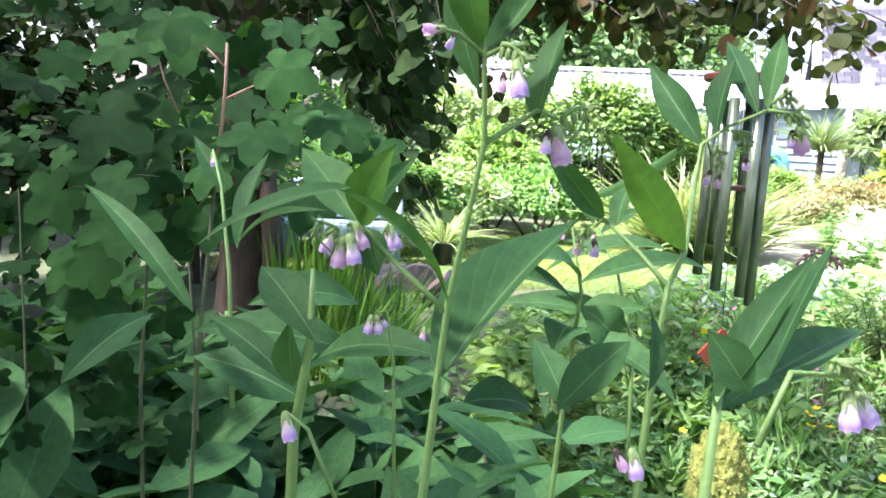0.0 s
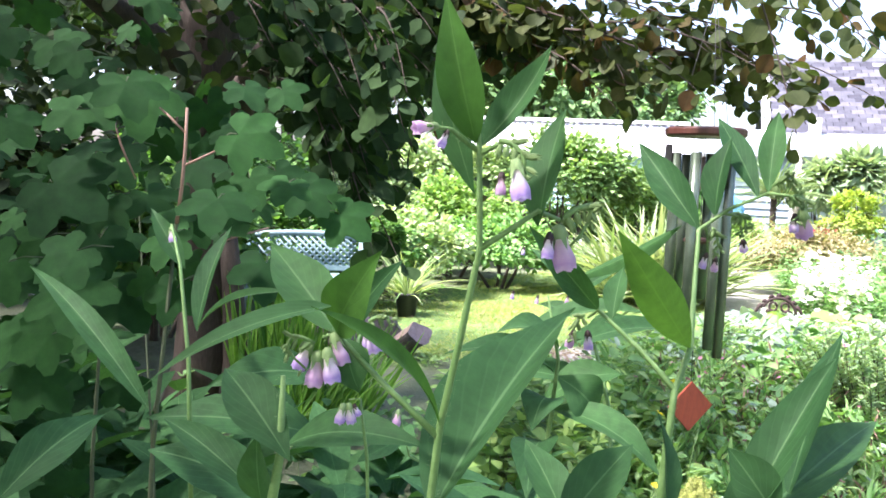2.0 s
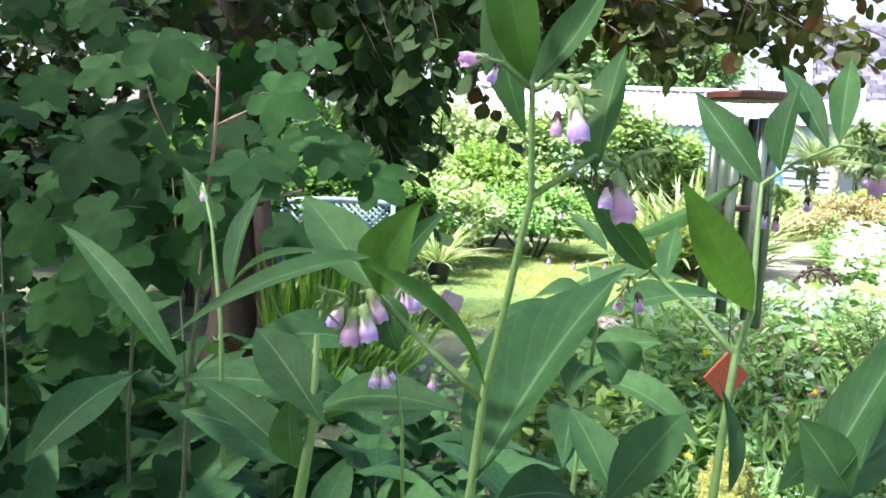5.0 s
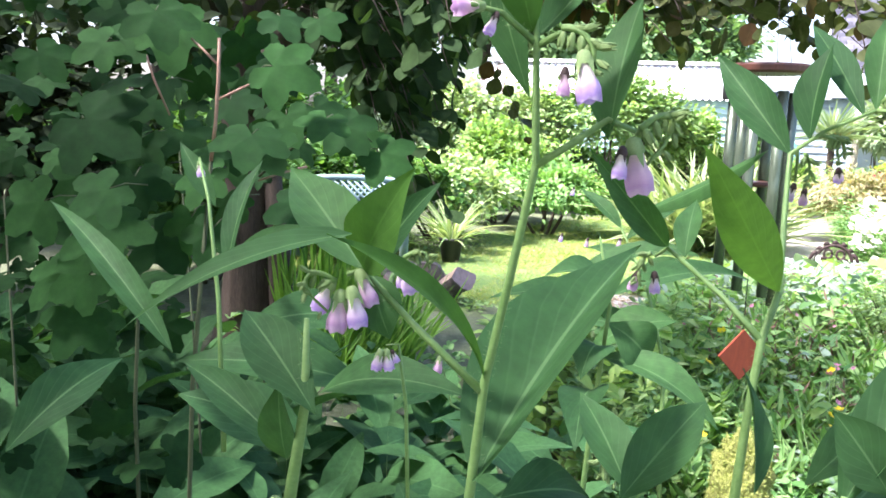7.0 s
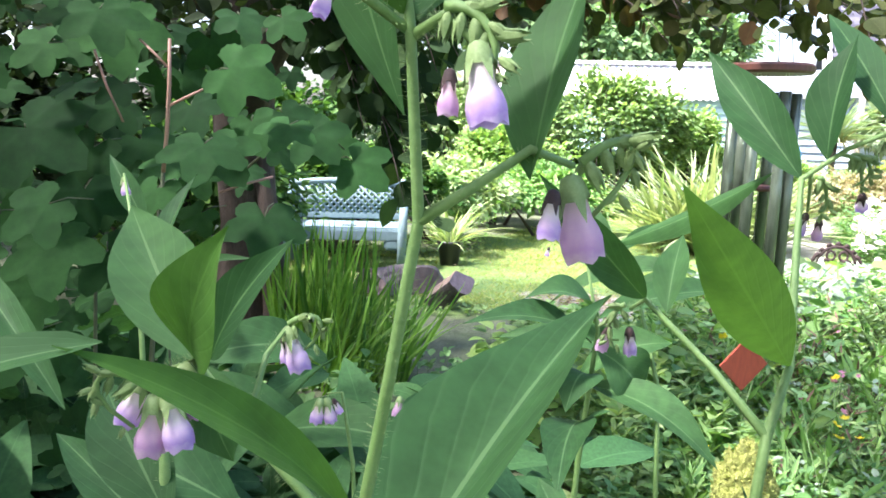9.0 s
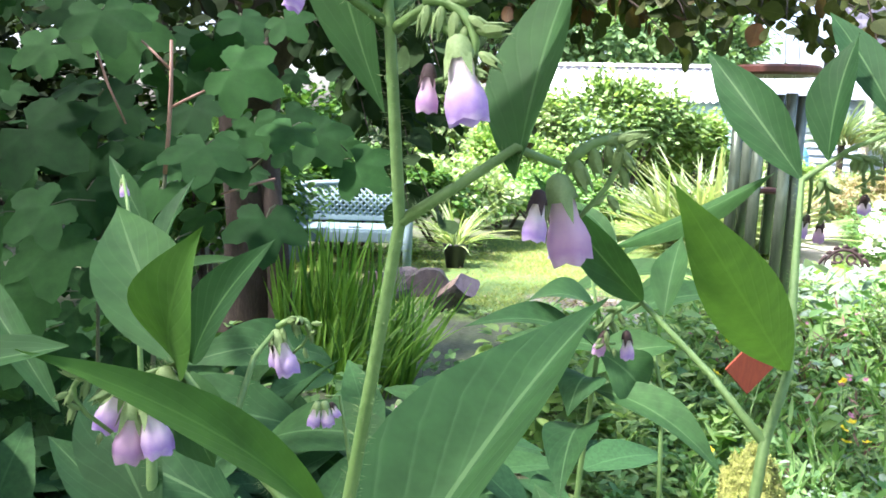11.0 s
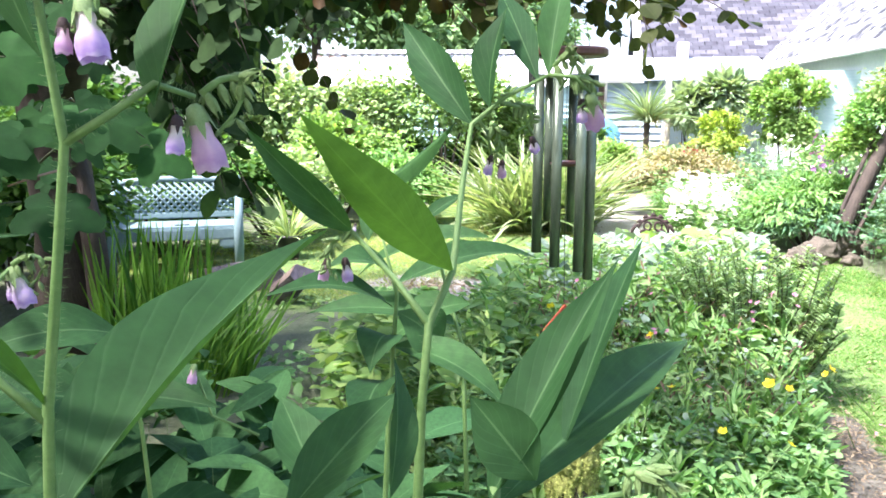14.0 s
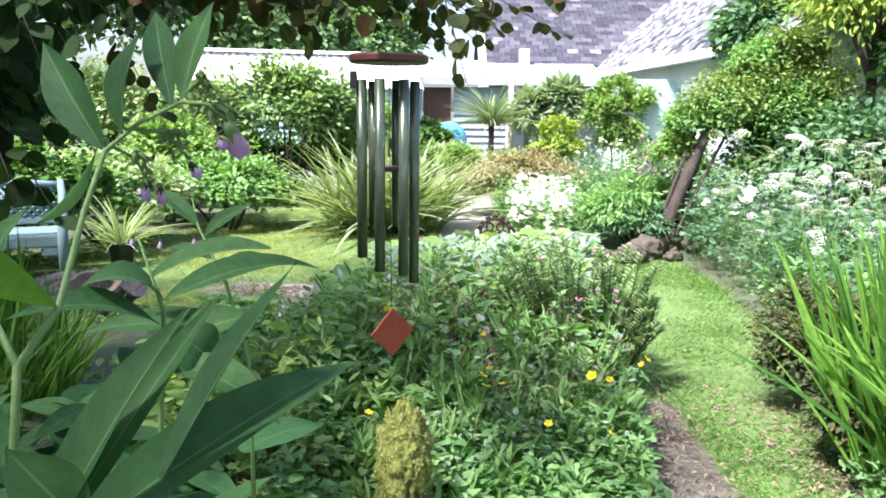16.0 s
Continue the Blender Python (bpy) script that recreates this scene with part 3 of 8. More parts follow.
def build_house():
    h = thing("house", hp(1.2, 21.5, 0), "white limewashed cottage with grey slate roof", "house")
    for piece in (wall_box(1.3, 12, 21.5, 21.9, -0.05, 2.7), wall_box(1.3, 1.7, 21.9, 28.2, -0.05, 2.7), wall_box(1.3, 12, 28.2, 28.6, -0.05, 2.7)):
        solid("wall", [piece], M["render"], h)
    # gable triangle
    solid("gable", [([hp(1.3, 21.5, 2.7), hp(1.3, 28.6, 2.7), hp(1.3, 25.05, 4.85), hp(1.7, 21.5, 2.7), hp(1.7, 28.6, 2.7), hp(1.7, 25.05, 4.85)], [(0, 1, 2), (5, 4, 3), (0, 2, 5, 3), (1, 4, 5, 2), (0, 3, 4, 1)])], M["render"], h)
    roof = solid("roof", [slab([hp(1.1, 21.2, 2.62), hp(12.2, 21.2, 2.62), hp(12.2, 25.05, 4.95), hp(1.1, 25.05, 4.95)], 0.1),
                          slab([hp(12.2, 28.9, 2.62), hp(1.1, 28.9, 2.62), hp(1.1, 25.05, 4.95), hp(12.2, 25.05, 4.95)], 0.1)], M["slate"], h)
    solid("ridge", [wall_box(1.05, 12.2, 24.93, 25.17, 4.93, 5.06)], M["pale_slate"], h)
    solid("bargeboard", [slab([hp(1.0, 21.15, 2.66), hp(1.2, 21.15, 2.66), hp(1.2, 25.05, 5.02), hp(1.0, 25.05, 5.02)], 0.16)], M["white_paint"], h, "white painted bargeboard")
    solid("gutter", [wall_box(1.1, 4.4, 21.02, 21.18, 2.5, 2.6)], M["dark"], h, "dark half-round gutter")
    slates(roof, hp(1.1, 21.2, 2.64) , hp(8.2, 21.2, 2.64), hp(1.1, 25.05, 4.97), SLATE, 20, 3)
    solid("chimney", [wall_box(2.05, 2.3, 20.9, 21.15, 2.3, 3.05)], M["white_paint"], h, "white vent pipe box")
    # wing
    w = thing("house_wing", hp(4.3, 12.4, 0), "white cottage wing with pale slate roof and open door", "house")
    def wx(d):
        return 4.40 - 0.035 * (d - 12.4)
    def wing_wall(d0, d1, z0, z1):
        v = [hp(wx(d) + o, d, z) for z in (z0, z1) for d, o in ((d0, 0), (d0, 0.4), (d1, 0.4), (d1, 0))]
        return v, [(0, 1, 2, 3), (7, 6, 5, 4), (0, 4, 5, 1), (1, 5, 6, 2), (2, 6, 7, 3), (3, 7, 4, 0)]
    for piece in (wing_wall(9.8, 14.3, -0.05, 2.5), wing_wall(14.3, 15.3, 2.05, 2.5), wing_wall(15.3, 17.3, -0.05, 2.5), wing_wall(17.3, 18.1, -0.05, 1.3), wing_wall(17.3, 18.1, 2.1, 2.5), wing_wall(18.1, 21.5, -0.05, 2.5), wall_box(4.9, 10.4, 9.8, 10.2, -0.05, 2.5), wall_box(10, 10.4, 10.2, 21.5, -0.05, 2.5)):
        solid("wall", [piece], M["render"], w)
    solid("wall", [([hp(4.5, 9.8, 2.5), hp(10.4, 9.8, 2.5), hp(7.4, 9.8, 4.8), hp(4.5, 10.2, 2.5), hp(10.4, 10.2, 2.5), hp(7.4, 10.2, 4.8)], [(0, 1, 2), (5, 4, 3), (0, 2, 5, 3), (1, 4, 5, 2), (0, 3, 4, 1)])], M["render"], w)
    roof = solid("roof", [slab([hp(3.85, 25.0, 2.42), hp(4.208, 9.6, 2.42), hp(7.3, 9.6, 4.95), hp(7.3, 25.0, 4.95)], 0.1), slab([hp(10.7, 9.6, 2.3), hp(10.7, 24.5, 2.3), hp(7.3, 24.5, 4.95), hp(7.3, 9.6, 4.95)], 0.1)], M["pale_slate"], w)
    slates(roof, hp(3.88, 23.6, 2.44), hp(4.208, 9.6, 2.44), hp(7.03, 23.6, 4.97), PALE_SLATE, 28, 5, 300, 7.0, 0.24)
    solid("fascia", [slab([hp(3.80, 22.0, 2.44), hp(4.158, 9.6, 2.44), hp(4.218, 9.6, 2.42), hp(3.86, 22.0, 2.42)], 0.16)], M["white_paint"], w, "white painted eaves board")
    solid("door", [slab([hp(wx(14.3) - 0.0, 14.3, 2.05), hp(wx(14.3) - 0.75, 14.5, 2.05), hp(wx(14.3) - 0.75, 14.5, 0.0), hp(wx(14.3), 14.3, 0.0)], 0.05)], M["teal_board"], w, "pale painted plank door standing open")
    solid("window", [slab([hp(wx(17.3) + 0.2, 18.1, 2.1), hp(wx(17.3) + 0.2, 17.3, 2.1), hp(wx(17.3) + 0.2, 17.3, 1.3), hp(wx(17.3) + 0.2, 18.1, 1.3)], 0.02)], M["dark"], w, "dark window pane")
    solid("floor_slab", [wall_box(4.9, 10, 10.2, 21.5, -0.02, 0.03)], M["grey_board"], w)


def build_lean_to():
    l = thing("lean_to", hp(-0.6, 19.5, 0), "low lean-to with white sheet roof and grey boards", "shed")
    solid("roof", [slab([hp(-2.6, 19.2, 2.22), hp(4.0, 19.2, 2.26), hp(4.0, 21.6, 2.78), hp(-2.6, 21.6, 2.78)], 0.05)], M["grey_sheet"], l)
    solid("fascia", [wall_box(-2.6, 4.0, 19.12, 19.19, 2.06, 2.24)], M["grey_sheet"], l)
    boards = 12
    for i in range(boards):
        z0 = 0.02 + i * 2.0 / boards
        solid("board", [slab([hp(0.32, 19.44, z0), hp(1.62, 19.44, z0), hp(1.62, 19.5, z0 + 2.0 / boards), hp(0.32, 19.5, z0 + 2.0 / boards)], 0.03)], M["grey_board"], l)
    d = solid("door", [wall_box(-0.42, 0.26, 19.5, 19.56, 0.02, 2.0)], M["brown_door"], l, "dark brown wooden door")
    for k in range(3):
        part("rail", mesh_of("rail", *(lambda s: ([Vector(p) - l.location for p in s[0]], s[1]))(wall_box(-0.40, 0.24, 19.46, 19.5, 0.25 + 0.75 * k, 0.37 + 0.75 * k)), None, False), M["brown_door"], d)
    solid("wall", [wall_box(-2.6, -0.46, 19.5, 19.6, 0, 2.05)], M["render"], l)
    solid("side_wall", [wall_box(1.62, 1.75, 19.45, 21.5, 0, 2.1)], M["render"], l)
    # round blue chair
    c = thing("garden_chair", hp(0.25, 18.2, 0), "round bright-blue bucket garden chair", "chair")
    M["blue"] = plain_mat("blue_plastic", (0.10, 0.35, 0.62), (0.16, 0.45, 0.72), 0.4, 6, 0.05, 0.002)
    v, f = [], []
    for i in range(7):
        th = math.radians(8 + 12 * i)
        for k in range(24):
            a = 2 * math.pi * k / 24
            v.append(Vector((0.46 * math.sin(th) * math.cos(a), -0.12 - 0.46 * math.cos(th) * 0.55 + 0.25, 0.75 + 0.46 * math.sin(th) * math.sin(a))))
            if i:
                f.append(((i - 1) * 24 + k, (i - 1) * 24 + (k + 1) % 24, i * 24 + (k + 1) % 24, i * 24 + k))
    part("shell", mesh_of("shell", v, f), M["blue"], c)
    for sx in (-0.22, 0.22):
        for sy in (-0.2, 0.2):
            part("leg", mesh_of("leg", *tube([(sx * 1.2, sy * 1.2, 0), (sx, sy, 0.42)], [0.015, 0.015], 6)), M["blue"], c)


def build_shed():
    along = Vector((5.24, -0.97, 0)).normalized()
    into = Vector((0.18, 0.983, 0)).normalized()
    o = Vector((0.55, 17.5, 0))
    s = thing("garden_shed", o, "long shed with white corrugated roof and teal boards", "shed")
    L, deep = 5.6, 1.5
    def sp(u, d, z):
        return o + along * u + into * d + Vector((0, 0, z))
    def sheet(u0, u1, pitch):
        n = int((u1 - u0) / pitch * 6)
        v, f = [], []
        for i in range(n + 1):
            u = u0 + (u1 - u0) * i / n
            w = 0.022 * math.sin(2 * math.pi * u / pitch)
            v += [sp(u, -0.15, 1.90 + w), sp(u, deep, 2.66 + w)]
            if i:
                f.append((2 * i - 2, 2 * i, 2 * i + 1, 2 * i - 1))
        return v, f
    solid("roof_sheet", [sheet(0.72, L + 0.1, 0.14)], M["tin"], s, "white corrugated roof sheeting", True)
    for k in range(6):
        solid("roof_strip", [slab([sp(-0.12 + 0.14 * k, -0.15, 1.90), sp(-0.12 + 0.14 * k + 0.135, -0.15, 1.90), sp(-0.12 + 0.14 * k + 0.135, deep, 2.66), sp(-0.12 + 0.14 * k, deep, 2.66)], 0.03)], M["tin_rust"] if k % 2 == 0 else M["tin"], s)
    solid("back_roof", [slab([sp(L + 0.1, deep * 2 + 0.15, 1.9), sp(-0.1, deep * 2 + 0.15, 1.9), sp(-0.1, deep, 2.66), sp(L + 0.1, deep, 2.66)], 0.03)], M["tin"], s)
    solid("ridge_cap", [slab([sp(-0.1, deep - 0.12, 2.70), sp(L + 0.1, deep - 0.12, 2.70), sp(L + 0.1, deep + 0.02, 2.77), sp(-0.1, deep + 0.02, 2.77)], 0.02)], M["tin"], s)
    for k in range(28):
        solid("ridge_gap", [slab([sp(0.1 + 0.19 * k, deep - 0.16, 2.645), sp(0.21 + 0.19 * k, deep - 0.16, 2.645), sp(0.21 + 0.19 * k, deep - 0.11, 2.70), sp(0.1 + 0.19 * k, deep - 0.11, 2.70)], 0.01)], M["dark"], s)
    for i in range(14):
        z0 = i * 0.135
        solid("board", [slab([sp(0, -0.02, z0), sp(L, -0.02, z0), sp(L, 0.02, z0 + 0.134), sp(0, 0.02, z0 + 0.134)], 0.03)], M["teal_board"], s)
    solid("side_wall", [slab([sp(0, deep * 2, 0), sp(0, 0, 0), sp(0, 0, 1.9), sp(0, deep * 2, 1.9)], 0.05)], M["teal_board"], s)
    solid("side_wall", [slab([sp(L, 0, 0), sp(L, deep * 2, 0), sp(L, deep * 2, 1.9), sp(L, 0, 1.9)], 0.05)], M["teal_board"], s)
    for u in (0.0, L):
        solid("gable", [([sp(u, 0, 1.88), sp(u, deep * 2, 1.88), sp(u, deep, 2.62)], [(0, 1, 2)])], M["teal_board"], s)


build_house()
build_lean_to()
build_shed()

# ---- the copper-leaved tree over the walker ----
def twig_leaves(rng, pts, per, spread=0.05):
    """Leaves set alternately along a twig of points. Returns places, ways, ups."""
    P, A, U = [], [], []
    for i in range(len(pts) - 1):
        a, b = Vector(pts[i]), Vector(pts[i + 1])
        d = (b - a).normalized()
        for k in range(per):
            u = (k + rng.uniform()) / per
            s = Vector(unit_rows(rng, 1)[0])
            s = (s - d * s.dot(d)).normalized()
            P.append(a.lerp(b, u) + s * spread * 0.25)
            A.append(s + d * 0.5 + Vector((0, 0, -0.55)))
            U.append(Vector((0, 0, 0.7)) + Vector(unit_rows(rng, 1)[0]) * 0.8)
    return P, A, U


def build_tree():
    rng = np.random.default_rng(21)
    base = Vector((-1.20, 4.72, 0))
    t = thing("beech_tree", base, "old dark-barked tree with drooping copper-green leaves", "tree")
    def loc(p):
        return Vector(p) - base
    trunk = [(-1.22, 4.74, -0.05), (-1.20, 4.72, 0.25), (-1.19, 4.70, 0.8), (-1.18, 4.62, 1.3), (-1.15, 4.5, 1.8), (-1.12, 4.4, 2.6), (-1.05, 4.3, 3.6), (-1.0, 4.2, 5.0)]
    part("trunk", mesh_of("trunk", *tube([loc(p) for p in trunk], [0.27, 0.20, 0.17, 0.165, 0.17, 0.15, 0.12, 0.06], 18, 0.09, 3)), M["bark"], t)
    part("trunk", mesh_of("trunk", *tube([loc(p) for p in [(-1.02, 4.55, -0.03), (-1.0, 4.54, 0.3), (-1.02, 4.56, 0.75), (-1.08, 4.56, 1.2)]], [0.10, 0.07, 0.06, 0.05], 10, 0.12, 4)), M["bark"], t, "thin second stem beside the trunk")
    limbs = [
        ([(-1.12, 4.5, 1.45), (-0.92, 4.1, 1.72), (-0.72, 3.9, 1.98), (-0.46, 3.78, 2.13), (-0.2, 3.6, 2.3), (0.4, 3.2, 2.6), (1.2, 2.8, 2.75), (2.2, 2.4, 2.8)], [.10, .085, .075, .065, .055, .042, .03, .015]),
        ([(-0.80, 4.0, 1.86), (-0.62, 3.8, 1.80), (-0.44, 3.7, 1.74), (-0.30, 3.75, 1.79), (-0.1, 3.6, 1.9), (0.3, 3.3, 1.98)], [.026, .022, .02, .018, .014, .008]),
        ([(-1.15, 4.5, 1.9), (-1.5, 3.9, 2.2), (-1.7, 3.0, 2.5), (-1.6, 2.0, 2.6), (-1.3, 1.0, 2.7)], [.08, .07, .05, .04, .02]),
        ([(-1.1, 4.4, 2.5), (-0.5, 3.5, 2.8), (0.1, 2.4, 2.7), (0.5, 1.4, 2.6), (0.7, 0.4, 2.6)], [.09, .07, .05, .035, .015]),
        ([(0.4, 3.2, 2.6), (0.6, 2.7, 2.42), (0.75, 2.45, 2.25), (0.9, 2.2, 2.12), (1.1, 2.0, 2.05)], [.03, .026, .022, .018, .01]),
        ([(0.1, 3.4, 2.4), (0.4, 3.0, 2.1), (0.75, 2.75, 1.92), (1.0, 2.6, 1.86)], [.022, .018, .012, .006]),
    ]
    for i, (pts, rad) in enumerate(limbs):
        part("limb", mesh_of("limb", *tube([loc(p) for p in pts], rad, 9, 0.08, i)), M["bark"], t)
    # hanging twigs with leaves
    twigs = []
    def twig(a, b, sag, per, near=True, size=0.075):
        twigs.append((arc(a, b, sag, 6), per, size))
    twig((0.72, 1.95, 2.1), (0.86, 1.74, 1.52), 0.06, 3, size=0.062)
    twig((0.80, 1.95, 2.05), (1.02, 1.75, 1.78), 0.05, 3, size=0.05)
    twig((0.9, 2.2, 2.12), (1.12, 1.95, 1.80), 0.04, 3, size=0.05)
    for k in range(17):
        x = 0.25 + 0.8 * rng.uniform()
        y = 2.35 + 0.6 * rng.uniform()
        low = 1.70 + 0.16 * rng.uniform() + 0.12 * abs(x - 0.75)
        twig((x - rng.uniform(0.15, 0.5), y + 0.35, low + 0.26), (x + rng.uniform(-0.1, 0.2), y, low), 0.05, 4, size=0.066)
    for k in range(22):
        x = 0.45 + 0.85 * rng.uniform()
        y = 2.15 + 0.5 * rng.uniform()
        low = 1.655 + 0.2 * rng.uniform() ** 1.3
        twig((x - rng.uniform(0.1, 0.45), y + 0.3, low + 0.24), (x + rng.uniform(-0.05, 0.2), y, low), 0.05, 4, size=0.058)
    for k in range(12):
        x = -0.5 + 1.0 * rng.uniform()
        y = 2.5 + 0.9 * rng.uniform()
        low = 1.80 + 0.2 * rng.uniform()
        twig((x - rng.uniform(0.2, 0.5), y + 0.3, low + 0.25), (x + rng.uniform(-0.1, 0.3), y, low), 0.05, 5, size=0.07)
    twig((-0.2, 3.4, 2.1), (0.28, 3.1, 1.35), 0.1, 4, size=0.07)
    # drooping sprays in front of the bench and the shed, shade in their leaf colour
    sprays = [arc((-0.35, 2.3, 1.75), (-0.20, 2.08, 1.40), 0.05, 6), arc((-0.25, 2.25, 1.60), (-0.10, 2.06, 1.24), 0.05, 6), arc((-0.30, 2.3, 1.58), (-0.02, 2.06, 1.20), 0.05, 6)]
    for k in range(58):
        x = -0.44 + 0.56 * rng.uniform()
        low = 1.20 + 1.25 * abs(x + 0.07) if x < -0.07 else 1.24 + 2.0 * (x + 0.07)
        low = min(max(low, 1.20), 1.72) + 0.38 * rng.uniform() ** 0.7
        y = 2.0 + 0.85 * rng.uniform()
        low = 1.46 + (low - 1.46) * y / 2.3
        x *= y / 2.3
        sprays.append(arc((x - rng.uniform(0.1, 0.4), y + 0.3, low + rng.uniform(0.2, 0.45)), (x, y, low), 0.06, 6))
    SP, SA, SU = [], [], []
    for i, pts in enumerate(sprays):
        p, a, u = twig_leaves(rng, pts, 3)
        SP += [loc(q) for q in p]; SA += a; SU += u
        part("twig", mesh_of("twig", *tube([loc(q) for q in pts], [0.004, 0.0036, 0.003, 0.0026, 0.002, 0.0016, 0.001], 5, 0, i)), M["bark"], t)
    tagged(part("hanging_leaves", cloud("hanging_leaves", ROUND, SP, SA, SU, 0.072 * rng.uniform(0.55, 1.15, len(SP))), M["copper_shade_tone"], t, "round leaves on drooping sprays, shade put into their colour"), kind="stuff")
    P, A, U, S, shapes = [], [], [], [], []
    for i, (pts, per, size) in enumerate(twigs):
        p, a, u = twig_leaves(rng, pts, per)
        P += p; A += a; U += u
        S += list(size * rng.uniform(0.6, 1.1, len(p)))
        shapes.append(tube([loc(q) for q in pts], [0.004, 0.0036, 0.003, 0.0026, 0.002, 0.0016, 0.001], 5, 0, i))
    P = [loc(p) for p in P]
    for v, f in shapes:
        part("twig", mesh_of("twig", v, f), M["bark"], t)
    tagged(part("hanging_leaves", cloud("hanging_leaves", ROUND, P, A, U, S), M["copper"], t, "round copper-green leaves on hanging twigs"), kind="stuff")
    # canopy: close layer over the view, and the shading crown above
    # inner layers take the darker leaf copies, so their shade is in the colour
    n = 5600
    p = np.stack([rng.uniform(-3.4, 0.5, n), rng.uniform(2.6, 6.5, n), 1.75 + 1.5 * rng.uniform(0, 1, n) ** 1.3], 1)
    lump = np.sin(p[:, 0] * 5 + 1.3) * np.sin(p[:, 1] * 4.1) * np.sin(p[:, 2] * 6 + p[:, 0] * 2)
    p[:, 2] += np.maximum(0, (p[:, 0] + 0.6)) * 0.22
    p = p[lump > -0.25]
    n = len(p)
    tagged(part("inner_canopy", cloud("inner_canopy", ROUND, p - np.array(base), unit_rows(rng, n) + [0, 0, -0.5], unit_rows(rng, n) * 0.7 + [0, 0, 0.8], 0.085 * rng.uniform(0.6, 1.1, n)), M["copper_deep_shade_tone"], t, "dense inner foliage with shade put into its colour"), kind="stuff")
    n = 3600
    y = rng.uniform(2.7, 6.0, n)
    side = rng.uniform(-0.42, 0.13, n)
    slope = np.where(side < -0.08, 0.06, 0.10 + 0.25 * np.maximum(0, side)) + 0.26 * rng.uniform(0, 1, n)
    p = np.stack([side * y, y, 1.46 + slope * y], 1)
    gap = np.sin(p[:, 0] * 7 + 0.3) * np.sin(p[:, 1] * 3.3) * np.sin(p[:, 2] * 8 + p[:, 0] * 2)
    p = p[(gap > -0.3) & ((side > -0.12) | (y > 4.7))]
    n = len(p)
    tagged(part("inner_canopy", cloud("inner_canopy", ROUND, p - np.array(base), unit_rows(rng, n) + [0, 0, -0.5], unit_rows(rng, n) * 0.7 + [0, 0, 0.8], 0.085 * rng.uniform(0.6, 1.1, n)), M["copper_shade_tone"], t, "drooping foliage under the limbs, shade put into its colour"), kind="stuff")
    n = 15000
    p = np.stack([rng.uniform(-5.5, 0.5, n), rng.uniform(-3.0, 4.4, n), rng.uniform(2.5, 4.2, n)], 1)
    p[:, 2] += np.maximum(0, p[:, 0]) * 0.12
    lump = np.sin(p[:, 0] * 3.1 + 0.4) * np.sin(p[:, 1] * 2.7 + 0.9) + 0.5 * np.sin(p[:, 2] * 5 + p[:, 1] * 3)
    keep = (lump > -0.55) & ~((p[:, 0] > -2.2) & (p[:, 1] > 1.3) & (rng.uniform(size=n) < 0.12)) & ~((np.abs(p[:, 0] + 2.4) < 0.8) & (p[:, 1] > 2.8) & (rng.uniform(size=n) < 0.3)) & ~((p[:, 0] > -1.1) & (p[:, 1] > 0.7) & (rng.uniform(size=n) < 0.65))
    p = p[keep]
    n = len(p)
    tagged(part("canopy", cloud("canopy", ROUND, p - np.array(base), unit_rows(rng, n) + [0, 0, -0.3], unit_rows(rng, n) * 0.6 + [0, 0, 0.9], 0.10 * rng.uniform(0.6, 1.2, n)), M["copper"], t, "spreading copper-green canopy"), kind="stuff")


build_tree()


